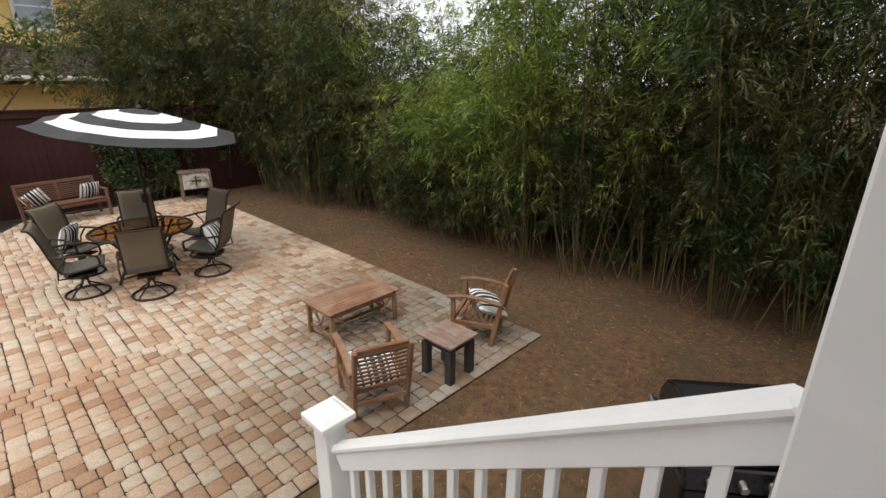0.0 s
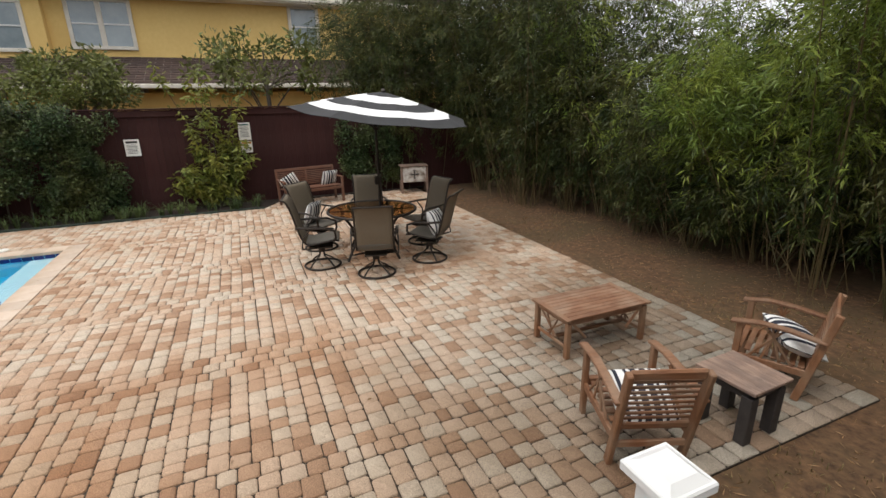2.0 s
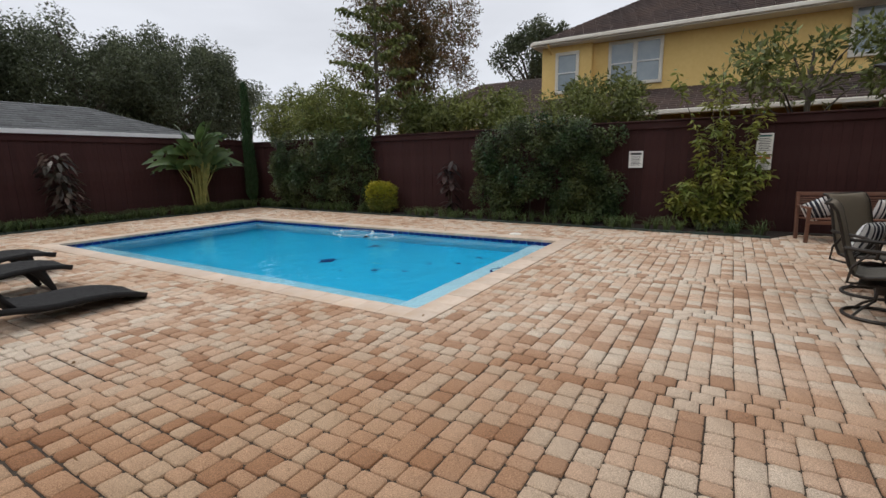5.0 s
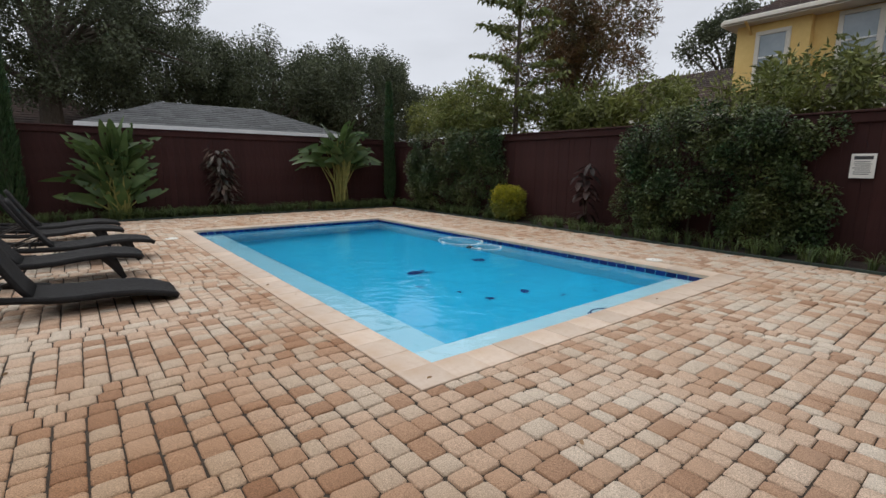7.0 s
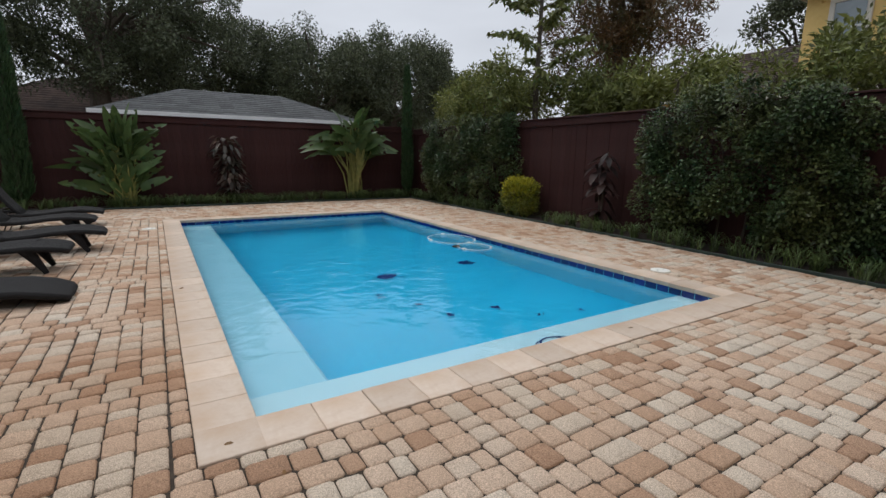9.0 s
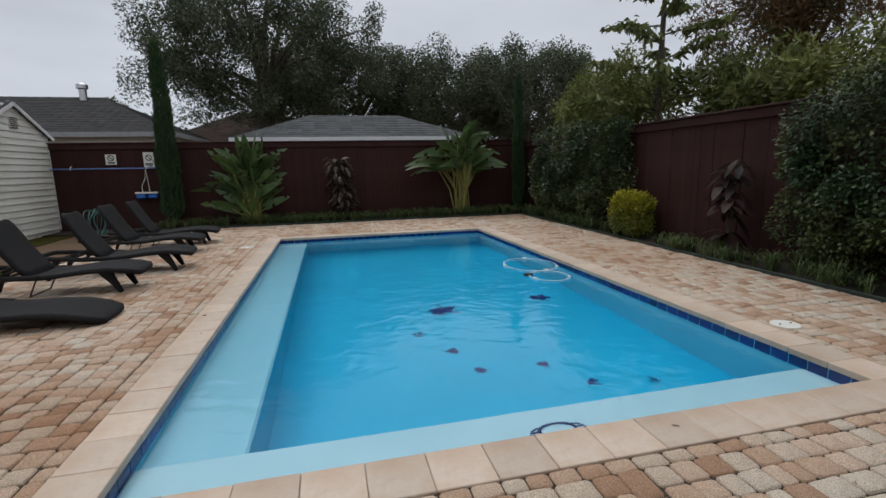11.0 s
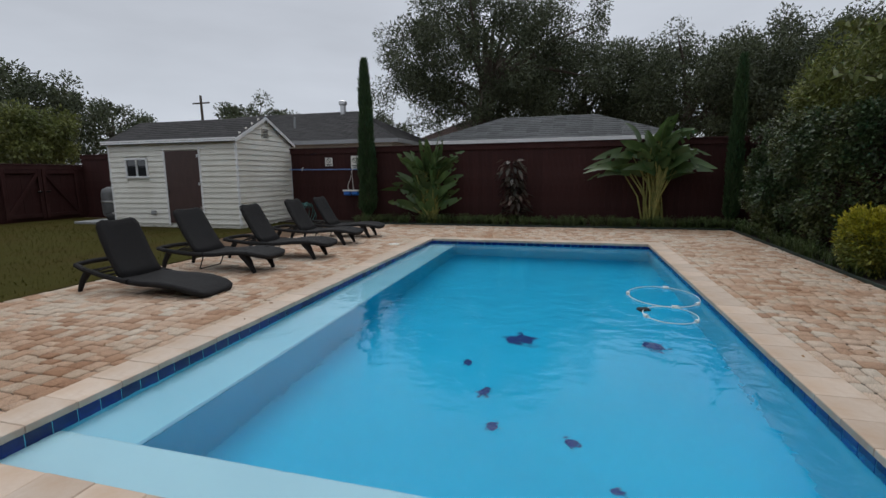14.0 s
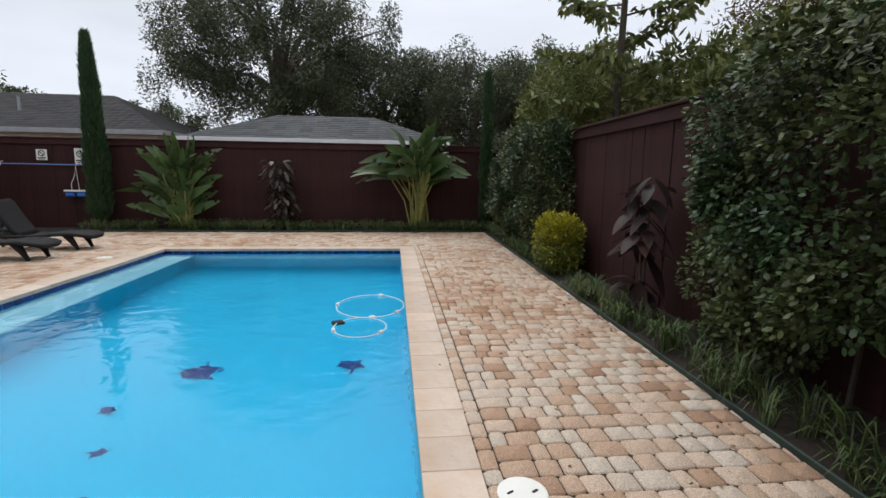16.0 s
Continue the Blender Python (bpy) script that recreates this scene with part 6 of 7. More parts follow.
def bird_of_paradise(m, label, height, n, spread, low, high, wide, arch):
    """Upright stalks from one clump, each with a broad paddle blade, torn across in places."""
    p = thing("bird_of_paradise", m, label, "plant")
    for k in range(n):
        side_x = RNG.normal() * 0.42
        side_y = RNG.uniform(-0.12, 0.55)
        h = height * RNG.uniform(low, high) * (1.0 - 0.22 * min(abs(side_x), 1))
        lean = Vector((side_x * spread * 0.55, side_y * 0.5 * spread * 0.5, 0))
        foot = Vector((RNG.normal() * 0.13, RNG.normal() * 0.07, 0))
        pts = [foot, foot + lean * 0.2 + Vector((0, 0, h * 0.55)), foot + lean * 0.65 + Vector((0, 0, h))]
        part("stalk", tube(pts, [0.026, 0.019, 0.011], 6), STEM, p)
        L, W = RNG.uniform(0.6, 0.95), wide * RNG.uniform(0.8, 1.2)
        d = (pts[2] - pts[1]).normalized()
        out = Vector((lean.x, lean.y, 0))
        out = out.normalized() if out.length > 0.02 else Vector((0, 1, 0))
        d = (d + out * arch * RNG.uniform(0.2, 1.5) * min(1.0, 0.25 + 1.5 * abs(side_x))).normalized()
        droop = arch * RNG.uniform(0.1, 0.9) * (0.25 + 1.2 * min(abs(side_x), 1))
        face = Vector((RNG.normal() * 0.9, 0.8, RNG.uniform(0.0, 0.7)))
        side = d.cross(face)
        side = side.normalized() if side.length > 0.05 else Vector((1, 0, 0))
        b = bmesh.new()
        rows = []
        m_ = 10
        for j in range(m_ + 1):
            u = j / m_
            w = 0.5 * W * math.sin(math.pi * (0.10 + 0.9 * u) ** 0.75) ** 0.6 if u < 1 else 0.004
            q = pts[2] + d * L * u + out * (0.45 * droop * u * u) - Vector((0, 0, 1)) * (0.8 * droop * L * u * u)
            lift = d.cross(side) * (-0.25 * w)
            rows.append((b.verts.new(q + side * w + lift), b.verts.new(q), b.verts.new(q - side * w + lift)))
        for j, (r0, r1) in enumerate(zip(rows, rows[1:])):
            if not (j in (3, 5, 7) and RNG.random() < 0.3):
                b.faces.new((r0[0], r0[1], r1[1], r1[0]))
            if not (j in (4, 6, 8) and RNG.random() < 0.3):
                b.faces.new((r0[1], r0[2], r1[2], r1[1]))
        part("leaf", b, L_PALM, p, smooth=True)
    return p


bird_of_paradise(pose(-4.98, -14.98, 0), "bird of paradise with upright green paddle leaves", 2.5, 66, 1.35, 0.08, 0.78, 0.25, 0.55)
bird_of_paradise(pose(-11.15, -14.98, 0), "large bird of paradise with arching paddle leaves", 2.85, 44, 2.0, 0.46, 0.84, 0.33, 1.1)


def italian_cypress(m, h, r, label):
    p = thing("italian_cypress", m, label, "tree")
    part("trunk", tube([(0, 0, 0), (0.02, 0, h * 0.5), (0, 0.01, h * 0.9)], [0.06, 0.04, 0.012], 8), BARK, p)
    n = 11000
    z = RNG.random(n) ** 0.9
    a = RNG.uniform(0, 2 * math.pi, n)
    prof = np.minimum(z / 0.06, 1) * np.clip(1.18 * (1 - z) ** 0.42, 0, 1)
    bump_ = np.array([noise.noise(Vector((2.2 * math.cos(q), 2.2 * math.sin(q), w * 7))) for q, w in zip(a, z)])
    rr = r * prof * (0.9 + 0.3 * bump_) * (1 - 0.5 * RNG.random(n) ** 3)
    base = np.stack([rr * np.cos(a), rr * np.sin(a), 0.1 + z * (h - 0.25)], 1)
    way = np.stack([0.28 * np.cos(a), 0.28 * np.sin(a), np.ones(n)], 1) + RNG.normal(size=(n, 3)) * 0.15
    link_mesh("foliage", leaves("foliage", base, way, RNG.uniform(0.10, 0.2, n), 0.022, L_CYPRESS), L_CYPRESS, p)
    return p


italian_cypress(pose(-2.95, -15.0, 0), 4.95, 0.26, "slim dark Italian cypress against the fence")
italian_cypress(pose(-12.98, -14.85, 0), 4.3, 0.17, "slim Italian cypress in the fence corner")

# yellowing shrub between the signs, with branches above the fence
sh = thing("fence_shrub", pose(-13.1, -0.45, 0), "loose shrub with yellowing compound leaves by the fence", "shrub")
base, way = [], []
for k in range(22):
    a = k * 2.4
    tall = k % 4 == 0
    h = RNG.uniform(2.4, 3.3) if tall else RNG.uniform(0.5, 1.9)
    dy = RNG.normal() * (0.5 if tall else 0.45)
    dy = dy - 0.12 if tall else max(-0.62, min(0.62, dy)) * (1.25 if h < 0.9 else 0.8)
    end = Vector((RNG.uniform(-0.2, 0.35), dy * 1.35, h))
    pts = [Vector((0, dy * 0.15, 0)), Vector((end.x * 0.4, dy * 0.6, h * 0.55)), end]
    part("branch", tube(pts, [0.014, 0.010, 0.004], 5), BARK, sh)
    for j in range(34 if not tall else 26):
        f = RNG.uniform(0.25, 1.0)
        p = pts[0].lerp(pts[1], f * 2) if f < 0.5 else pts[1].lerp(pts[2], f * 2 - 1)
        for q in range(5):
            base.append(np.array(p) + RNG.normal(size=3) * 0.06)
            way.append(np.array([RNG.normal() * 0.6 + 0.3, RNG.normal(), RNG.normal() * 0.35 - 0.1]))
n = len(base)
link_mesh("foliage", leaves("foliage", np.array(base), np.array(way), 0.12 * RNG.uniform(0.7, 1.4, n), 0.048, L_YELLOWING, oval=True, droop=0.3), L_YELLOWING, sh)

# trees beyond the fences
tree("far_oak", -3.6, -32.0, 13.5, 8.4, 7.2, 5.5, 4.6, 270, 300, 0.18, L_OAK, "large spreading live oak beyond the garage", trunk=0.5, clump_r=0.85, limbs=22)
tree("far_oak", -16.0, -35.0, 10, 6.2, 5.6, 5.0, 3.3, 200, 300, 0.19, L_OAK, "dark rounded oak beyond the fence", trunk=0.4, clump_r=0.9, shell=0.72)
tree("far_oak", -22.5, -36.0, 11, 6.8, 5.6, 5.0, 3.7, 170, 280, 0.20, L_OAK, "dark rounded oak beyond the fence", trunk=0.4, clump_r=0.95, shell=0.72)
tree("far_oak", -9.8, -38.0, 11, 6.8, 5.8, 5.0, 3.5, 190, 280, 0.19, L_OAK, "dark rounded oak beyond the fence", trunk=0.4, clump_r=0.95, shell=0.72)
tree("far_oak", -27.0, -43.0, 13, 7.0, 6.5, 6.0, 4.4, 160, 260, 0.24, L_OAK, "dark rounded oak beyond the fence", trunk=0.4, clump_r=1.0, shell=0.7)
tree("far_tree", 33.0, -22.0, 13, 6.6, 6.5, 6.0, 5.5, 150, 170, 0.36, L_OAK, "dark far tree beyond the gate", trunk=0.4, clump_r=1.2)
tree("far_tree", 24.0, -46.0, 9, 6.8, 4.5, 4.0, 2.6, 60, 120, 0.36, L_OAK, "dark far tree beyond the roofs", trunk=0.3, clump_r=0.9)
tree("far_tree", 41.0, -44.0, 10, 7.0, 5.5, 5.0, 3.0, 60, 120, 0.36, L_OAK, "dark far tree beyond the roofs", trunk=0.3, clump_r=0.9)
tree("far_tree", 15.0, -60.0, 9, 6.8, 4.0, 4.0, 2.2, 40, 120, 0.36, L_OAK, "dark far tree beyond the roofs", trunk=0.3, clump_r=0.9)
tree("far_tree", 40.0, -34.0, 13, 6.5, 7.0, 6.0, 5.0, 130, 150, 0.38, L_OAK, "dark far tree beyond the gate", trunk=0.4, clump_r=1.2)
tree("garden_tree", 12.0, -15.6, 4.5, 3.0, 1.7, 1.6, 1.3, 60, 170, 0.17, L_MID, "light green tree beyond the gate", trunk=0.12, clump_r=0.5)
tree("bald_cypress", -26.0, -17.2, 16, 8.0, 3.9, 3.9, 5.0, 150, 180, 0.26, L_RUST, "tall bald cypress with rusty foliage", trunk=0.4, clump_r=0.8, shell=0.2, wd=0.25)
tree("far_tree", -38.0, -14.0, 11, 9.2, 2.6, 2.6, 2.4, 50, 170, 0.26, L_OAK, "rounded tree beside the yellow house", trunk=0.3, clump_r=0.8)
# lighter growth just behind the fence corner
tree("fence_tree", -15.2, -9.6, 4.4, 2.85, 1.0, 1.9, 0.65, 36, 150, 0.16, L_MID, "green tree leaning over the fence", trunk=0.08, clump_r=0.42, wd=0.35)
tree("fence_tree", -15.6, -7.0, 4.0, 2.85, 1.0, 1.6, 0.65, 40, 150, 0.16, L_LIGHT, "light green tree leaning over the fence", trunk=0.08, clump_r=0.4, wd=0.35)
tree("fence_tree", -15.5, -13.2, 4.6, 3.5, 1.1, 1.5, 1.0, 56, 150, 0.14, L_LIGHT, "light green tree leaning over the fence", trunk=0.08, clump_r=0.42, wd=0.35)
tree("fence_tree", -16.5, -16.8, 4.6, 3.4, 1.3, 1.5, 1.0, 46, 150, 0.16, L_LIGHT, "light feathery tree behind the fence", trunk=0.08, clump_r=0.42, wd=0.3)
tree("fence_tree", -15.4, -3.4, 4.0, 2.9, 0.8, 1.4, 0.6, 30, 130, 0.15, L_MID, "green tree leaning over the fence", trunk=0.07, clump_r=0.35, wd=0.35)
tree("fence_tree", -14.9, 0.9, 4.4, 3.3, 0.8, 1.9, 0.9, 26, 60, 0.19, L_MID, "green tree leaning over the fence", trunk=0.07, clump_r=0.36, wd=0.35)

# the tiered tree: sparse level branches with large leaves
tt = thing("tiered_tree", pose(-14.35, -10.1, 0), "slender tree with tiered level branches", "tree")
part("trunk", tube([(0, 0, 0), (0.05, 0, 3.0), (0.0, 0.05, 7.4)], [0.09, 0.07, 0.02], 8), BARK, tt)
base, way = [], []
for k in range(26):
    z = 2.6 + 4.6 * k / 26
    a = k * 2.4
    L = 1.5 * (1 - 0.5 * k / 26)
    e = Vector((L * math.cos(a), L * math.sin(a), z + 0.28))
    part("branch", tube([(0, 0, z), e.lerp(Vector((0, 0, z)), 0.5), e], [0.02, 0.014, 0.005], 5), BARK, tt)
    for j in range(110):
        f = RNG.uniform(0.25, 1.05)
        p = np.array(Vector((0, 0, z)).lerp(e, f)) + RNG.normal(size=3) * np.array([0.1, 0.1, 0.03])
        base.append(p)
        way.append(np.array([RNG.normal(), RNG.normal(), -0.5 + RNG.normal() * 0.2]))
n = len(base)
link_mesh("foliage", leaves("foliage", np.array(base), np.array(way), 0.17 * RNG.uniform(0.7, 1.3, n), 0.075, L_MID, oval=True, droop=0.2), L_MID, tt)


# ---- bamboo ----
def bamboo_clump(x, y, h, culms, reach, seed, bright_z, tufts=46, low=0.17, sticks=0):
    """Thin canes splaying from one foot; leaves in sprays, in a lit green above bright_z and a shaded olive below, the
    light painted into the two tones.
    """
    rg = np.random.default_rng(seed)
    c = thing("bamboo_clump", pose(x, y, -0.03), "dense clump of green bamboo with tan canes", "bamboo", "bamboo screen")
    base, way = [], []
    fr = np.array([0, 0.25, 0.5, 0.72, 0.88, 1.0])
    for k in range(culms):
        bx, by = rg.normal(scale=0.20), rg.normal(scale=0.15)
        hh = h * rg.uniform(0.68, 1.08)
        dx, dy = rg.normal(scale=0.5) * reach, (rg.normal(scale=0.35) - 0.35) * reach
        pts = []
        for f in fr:
            bend = f ** 1.9
            pts.append(Vector((bx * (1 + 4.2 * f) + dx * bend, by * (1 + 2.8 * f) + dy * bend, hh * (f - 0.12 * bend))))
        r = rg.uniform(0.006, 0.012)
        part("culm", tube(pts, [r, r, r * 0.9, r * 0.7, r * 0.45, r * 0.2], 5), CULM, c)
        for ff in low + (1 - low) * rg.random(tufts) ** 0.8:
            i = min(int(np.searchsorted(fr, ff, side="right") - 1), 4)
            p = np.array(pts[i].lerp(pts[i + 1], (ff - fr[i]) / (fr[i + 1] - fr[i])))
            spray = rg.normal(size=3) * np.array([1.0, 0.9, 0.4]) + np.array([0, -0.25, 0.15])
            spray *= (0.22 + 0.50 * rg.random()) * (0.55 + 0.6 * ff) / max(np.linalg.norm(spray), 0.2)
            for q in range(24):
                u = rg.random() ** 0.6
                base.append(p + spray * u + np.array([0, 0, -0.22 * u * u]) + rg.normal(size=3) * 0.035)
                way.append(spray * 1.5 + rg.normal(size=3) * 0.55 + np.array([0, -0.05, -0.35]))
    if sticks:
        b = None
        for k in range(sticks):
            a = rg.normal() * 0.42
            L = rg.uniform(0.4, 1.8)
            foot = Vector((rg.normal() * 0.28, rg.normal() * 0.12, 0))
            end = foot + Vector((math.sin(a) * L * 0.7, -rg.uniform(0.0, 0.35) * L, math.cos(a) * L))
            one = tube([foot, foot.lerp(end, 0.55) + Vector((0, 0, 0.05)), end], [0.006, 0.0045, 0.0022], 4)
            b = join(b, one) if b else one
        tagged(part("dry_cane_tangle", b, DRY_CANE, c, "pale dry canes fanning out low down"), kind="stuff")
    base, way = np.array(base), np.array(way)
    ok = base[:, 2] > 0.10
    base, way = base[ok], way[ok]
    upper_lit = base[:, 2] + rg.normal(size=len(base)) * 0.35 > bright_z
    for pick, mat in ((upper_lit, L_BAMBOO_LIT), (~upper_lit, L_BAMBOO_SHADED)):
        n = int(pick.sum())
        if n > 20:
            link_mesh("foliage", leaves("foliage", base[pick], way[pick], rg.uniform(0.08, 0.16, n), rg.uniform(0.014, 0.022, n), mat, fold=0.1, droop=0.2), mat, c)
    return c


k = 0
for x in np.arange(-12.2, 2.2, 1.0):
    y = 6.55 + 0.22 * math.sin(x * 2.1) - (0.5 if x < -9.5 else 0)
    h = 6.4 if x > -4.4 else (3.6 if x > -7.6 else (4.8 if x > -9.6 else 6.2))
    # where the lighter tone starts; clumps near the porch keep the painted shade
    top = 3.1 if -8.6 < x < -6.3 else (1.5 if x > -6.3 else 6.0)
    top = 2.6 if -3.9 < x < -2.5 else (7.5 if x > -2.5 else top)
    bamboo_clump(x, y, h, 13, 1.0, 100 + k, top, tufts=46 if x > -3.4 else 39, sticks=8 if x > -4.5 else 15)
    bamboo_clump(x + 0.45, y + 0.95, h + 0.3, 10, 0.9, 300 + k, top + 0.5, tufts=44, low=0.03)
    # a third row, added to block light from behind
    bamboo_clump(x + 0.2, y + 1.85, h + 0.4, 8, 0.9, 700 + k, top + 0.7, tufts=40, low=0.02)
    k += 1
for j, (x, y, h) in enumerate(((-13.9, 5.2, 6.6), (-14.3, 3.6, 6.4), (-13.4, 6.6, 6.8), (-12.6, 6.2, 6.4), (-14.6, 6.2, 7.0), (-11.6, 6.9, 6.6), (-10.6, 7.4, 6.2), (-15.0, 4.6, 7.0), (-14.4, 4.3, 6.8), (-13.7, 4.3, 6.0))):
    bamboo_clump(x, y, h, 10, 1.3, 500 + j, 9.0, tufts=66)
n = 900
lit = np.stack([RNG.uniform(-11.5, 2.0, n * 8), 6.7 - 4.9 * RNG.random(n * 8) ** 1.35, np.full(n * 8, -0.022)], 1)
lit = lit[(lit[:, 1] > PATIO_Y1 + 0.02) | (lit[:, 0] > PATIO_X1 + 0.02)]
tagged(link_mesh("leaf_litter", leaves("leaf_litter", lit, np.stack([RNG.normal(size=len(lit)), RNG.normal(size=len(lit)), RNG.normal(size=len(lit)) * 0.12 + 0.05], 1), RNG.uniform(0.03, 0.085, len(lit)), 0.009, L_LITTER), L_LITTER), "dry bamboo leaves littering the soil", "leaf litter", kind="stuff")
n = 13000
gx = np.stack([RNG.uniform(-11.5, 2.5, n), RNG.uniform(1.3, 6.2, n), np.full(n, -0.03)], 1)
keep = ((gx[:, 1] > PATIO_Y1 + 0.03) | (gx[:, 0] > PATIO_X1 + 0.03)) & (np.array([noise.noise(Vector((p[0] * 0.8, p[1] * 0.8, 1.5))) for p in gx]) > -0.05) & (gx[:, 0] > -9)
gx = gx[keep]
me = blades("sparse_grass", gx, RNG.uniform(0, 6.28, len(gx)), RNG.uniform(0.012, 0.045, len(gx)), RNG.uniform(0.012, 0.05, len(gx)), 0.006, L_STRAW)
tagged(link_mesh("sparse_grass", me, L_STRAW), "thin dry grass on the bare soil", "grass", kind="stuff")


n = 420
fall = np.stack([np.concatenate([-12.75 + RNG.exponential(0.35, 260), RNG.uniform(-12.4, -3.0, 160)]), np.concatenate([RNG.uniform(-14, 0.2, 260), RNG.uniform(-14.2, 4.2, 160)]), np.full(n, 0.006)], 1)
fall = fall[~((fall[:, 0] > X0 - 0.05) & (fall[:, 0] < X1 + 0.05) & (fall[:, 1] > Y0 - 0.05) & (fall[:, 1] < Y1 + 0.05))]
n = len(fall)
tagged(link_mesh("fallen_leaves", leaves("fallen_leaves", fall, np.stack([RNG.normal(size=n), RNG.normal(size=n), np.full(n, 0.05)], 1), RNG.uniform(0.02, 0.05, n), RNG.uniform(0.012, 0.024, n), L_LITTER, oval=True), L_LITTER), "small dry leaves scattered on the patio", "leaves", kind="stuff")


# ---- pavers, last ----
STRIP = 0.141
LENGTHS = (0.100, 0.128, 0.141, 0.141, 0.165, 0.190)


def paver_outline(l, w, gap=0.0033):
    """Corners of a tumbled stone: a ring at its foot, a worn shoulder and an inset top, with knocked-off corners."""
    def ring(inset, c, z):
        a, b = l / 2 - gap - inset, w / 2 - gap - inset
        return [(x, y, z) for x, y in ((-a + c, -b), (a - c, -b), (a, -b + c), (a, b - c), (a - c, b), (-a + c, b), (-a, b - c), (-a, -b + c))]
    return np.array(ring(0.0, 0.012, -0.022) + ring(0.001, 0.013, -0.0070) + ring(0.0075, 0.0135, 0.0))


PAVER_FACES = [(i, (i + 1) % 8, 8 + (i + 1) % 8, 8 + i) for i in range(8)] + [(8 + i, 8 + (i + 1) % 8, 16 + (i + 1) % 8, 16 + i) for i in range(8)]
PAVER_TOP = [(16, 17, 18, 19), (19, 20, 23, 16), (20, 21, 22, 23)]
pfaces = np.array(PAVER_FACES + PAVER_TOP)
shapes = {l: paver_outline(l, STRIP) for l in set(LENGTHS)}
single = {}
for l, v in shapes.items():
    me = array_mesh("paver", v, pfaces)
    me.materials.append(PAVER)
    single[l] = me
all_v, all_f = [], []


def lay_paver(v, xc, yc, dz, turn):
    """Adds one stone to the joined field, slightly rocked and turned."""
    cs, sn = math.cos(radians(turn)), math.sin(radians(turn))
    v = v * np.array([1 + RNG.normal() * 0.008, 1 + RNG.normal() * 0.010, 1])
    # each corner is worn by its own amount
    worn = np.repeat(RNG.normal(size=4) * 0.0016, 2)
    worn = np.tile(np.roll(worn, 1), 3)
    tz = dz + v[:, 0] * RNG.normal() * 0.012 + v[:, 1] * RNG.normal() * 0.012 + worn
    v = np.stack([xc + v[:, 0] * cs - v[:, 1] * sn, yc + v[:, 0] * sn + v[:, 1] * cs, v[:, 2] + tz], 1)
    all_f.append(pfaces + 24 * len(all_v))
    all_v.append(v)


# a single course of stones runs round the coping and along the two open edges
COURSE, EDGE = 0.098, 0.155
CX0, CX1, CY0, CY1 = X0 - COPE_W + 0.02, X1 + COPE_W - 0.02, Y0 - COPE_W + 0.02, Y1 + COPE_W - 0.02
for ax, ay, bx, by, wide in ((CX0 - COURSE, CY1 + COURSE / 2, CX1 + COURSE, CY1 + COURSE / 2, COURSE), (CX0 - COURSE, CY0 - COURSE / 2, CX1 + COURSE, CY0 - COURSE / 2, COURSE),
                             (CX0 - COURSE / 2, CY0, CX0 - COURSE / 2, CY1, COURSE), (CX1 + COURSE / 2, CY0, CX1 + COURSE / 2, CY1, COURSE),
                             (PATIO_X1 - EDGE / 2, PATIO_Y0, PATIO_X1 - EDGE / 2, PATIO_Y1, EDGE), (PATIO_X0 + 0.1, PATIO_Y1 - EDGE / 2, PATIO_X1 - EDGE, PATIO_Y1 - EDGE / 2, EDGE)):
    L = math.hypot(bx - ax, by - ay)
    turn = math.degrees(math.atan2(by - ay, bx - ax))
    at = 0.0
    while at < L - 0.05:
        l = float(RNG.choice((0.141, 0.19, 0.21))) if wide > 0.12 else float(RNG.choice((0.12, 0.15, 0.15, 0.18)))
        l = L - at if L - at - l < 0.08 else l
        f = (at + l / 2) / L
        lay_paver(paver_outline(l, wide), ax + (bx - ax) * f, ay + (by - ay) * f, RNG.normal() * 0.002 - 0.002, turn + RNG.normal() * 0.8)
        at += l
BX0, BX1, BY0, BY1 = CX0 - COURSE, CX1 + COURSE, CY0 - COURSE, CY1 + COURSE
PX1, PY1 = PATIO_X1 - EDGE, PATIO_Y1 - EDGE
made = 0


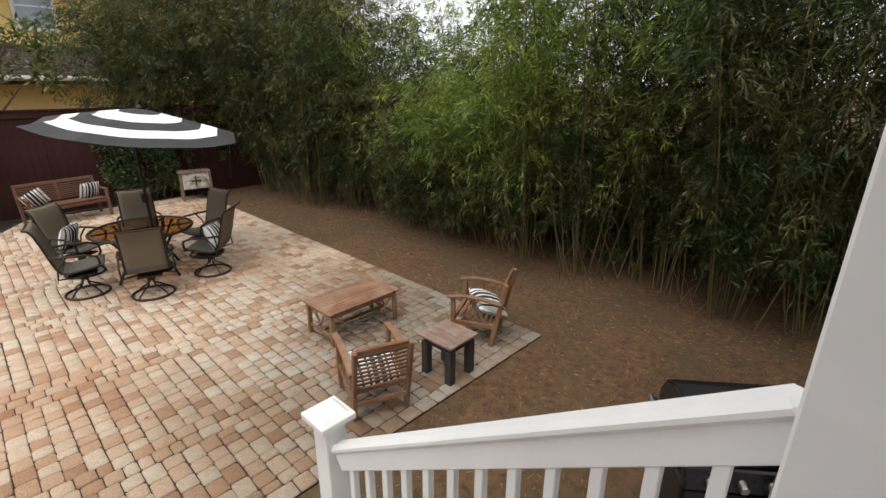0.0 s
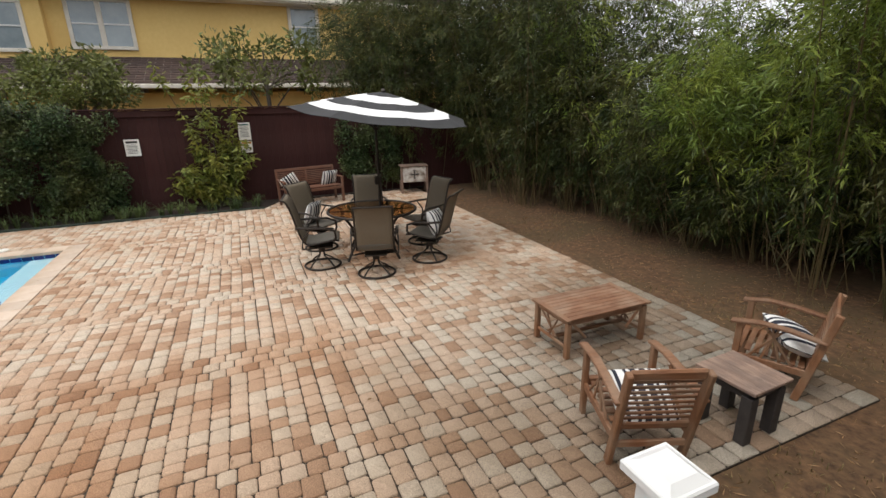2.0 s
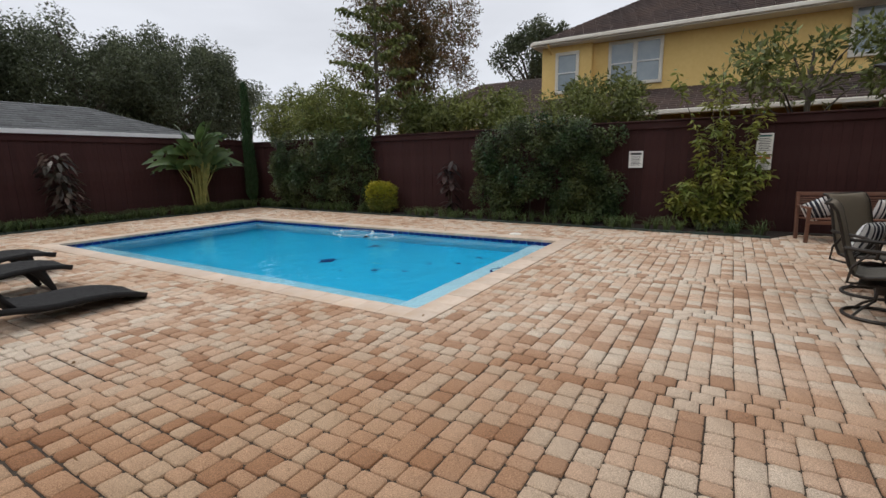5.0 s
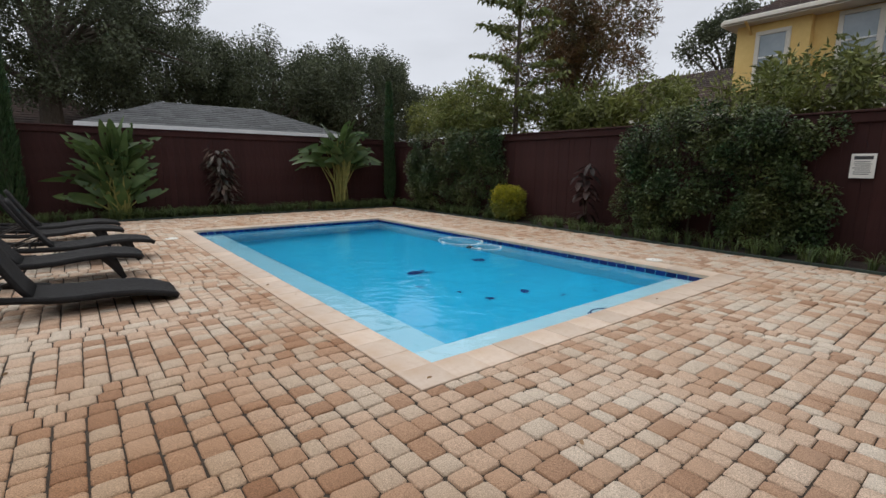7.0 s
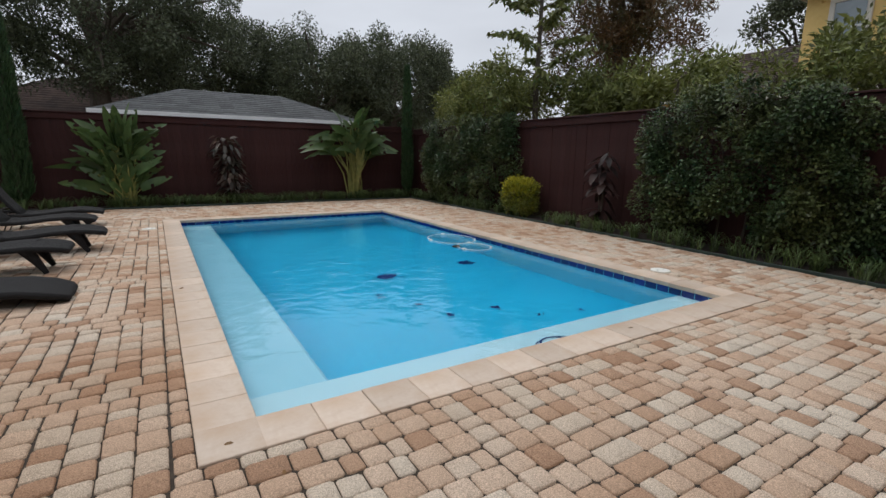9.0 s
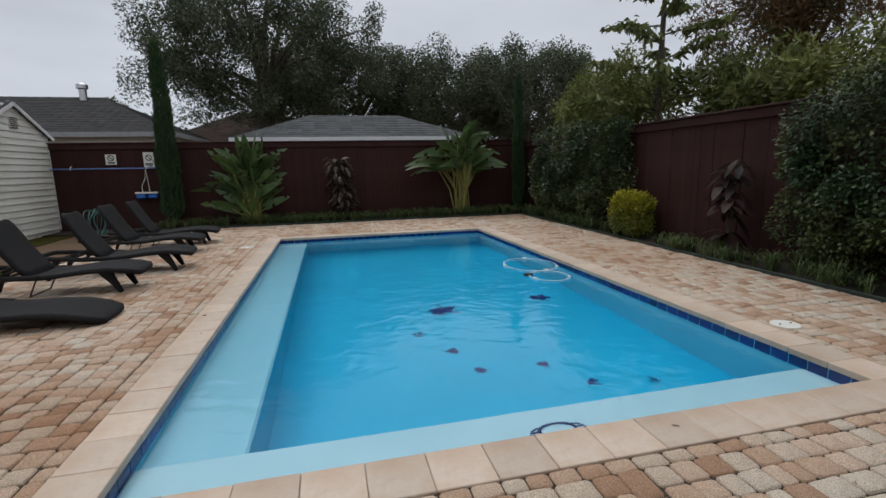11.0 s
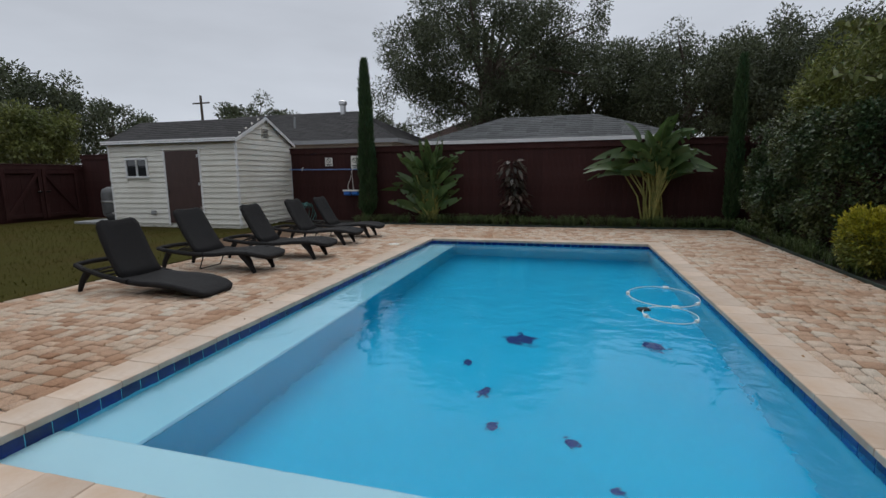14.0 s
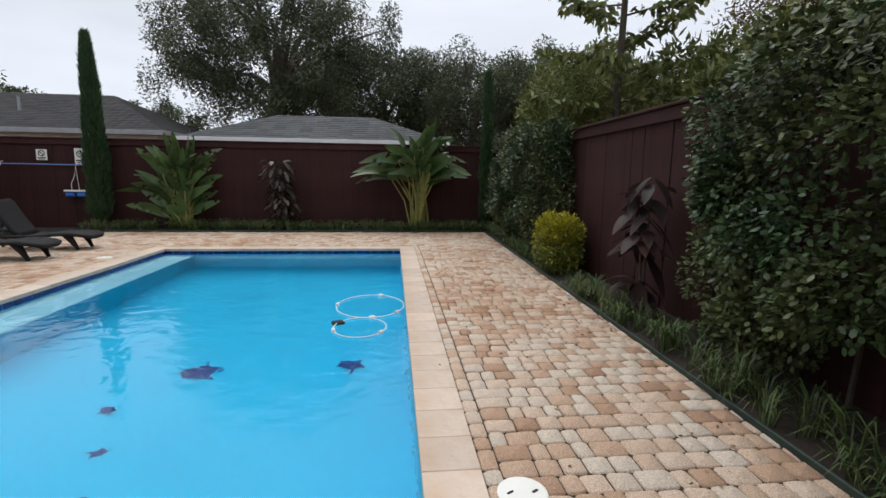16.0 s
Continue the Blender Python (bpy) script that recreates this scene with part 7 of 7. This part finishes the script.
def lay_panel(x0, x1, y0, y1, across):
    """Fills a rectangle with strips of mixed stones, running along x or, where across is set, along y."""
    global made
    a, b, lo, hi = (y0, y1, x0, x1) if across else (x0, x1, y0, y1)
    rows = max(1, round((hi - lo) / STRIP))
    step = (hi - lo) / rows
    for i in range(rows):
        mid = lo + (i + 0.5) * step
        at = a
        while at < b - 0.03:
            l = float(RNG.choice(LENGTHS))
            if b - at - l < 0.085:
                l = b - at
            along = at + l / 2
            at += l
            drift = 0.010 * noise.noise(Vector((along * 0.9, mid * 3.0, 0))) + RNG.normal() * 0.0012
            xc, yc = (mid + drift, along) if across else (along, mid + drift)
            dz, tw = RNG.normal() * 0.0024, RNG.normal() * 1.1 + (90 if across else 0)
            if l in single and -5.35 < xc < -3.0 and -2.0 < yc < 1.0 and made < 300:
                link_mesh("paver", single[l], PAVER, patio, m=pose(xc, yc, dz, RNG.normal() * 0.7, RNG.normal() * 0.7, tw))
                made += 1
            else:
                lay_paver(shapes[l] if l in shapes else paver_outline(l, STRIP), xc, yc, dz, tw)


WEST_X = PATIO_X0 + 0.02
lay_panel(WEST_X, PX1, PATIO_Y0, BY0, False)
lay_panel(WEST_X, BX0, BY0, BY1, False)
# beside the pool the strips turn, with short bands laid the other way
y = BY1
while y > BY0 + 0.3:
    panel = min(7 * STRIP, y - BY0)
    lay_panel(BX1, PX1, y - panel, y, True)
    y -= panel
    band = min(3 * STRIP, max(0.0, y - BY0))
    if band > 0.1:
        lay_panel(BX1, PX1, y - band, y, False)
        y -= band
x = WEST_X
while x < PX1 - 0.01:
    run = float(RNG.uniform(0.9, 1.7))
    run = PX1 - x if PX1 - x - run < 0.8 else run
    lay_panel(x, x + run, BY1, PY1, False)
    x += run
    if PX1 - x > 0.8:
        band = int(RNG.integers(2, 4)) * STRIP
        lay_panel(x, x + band, BY1, PY1, True)
        x += band
me = array_mesh("paver_field", np.concatenate(all_v), np.concatenate(all_f))
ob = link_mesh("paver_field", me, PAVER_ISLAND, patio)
tagged(ob, kind="stuff")
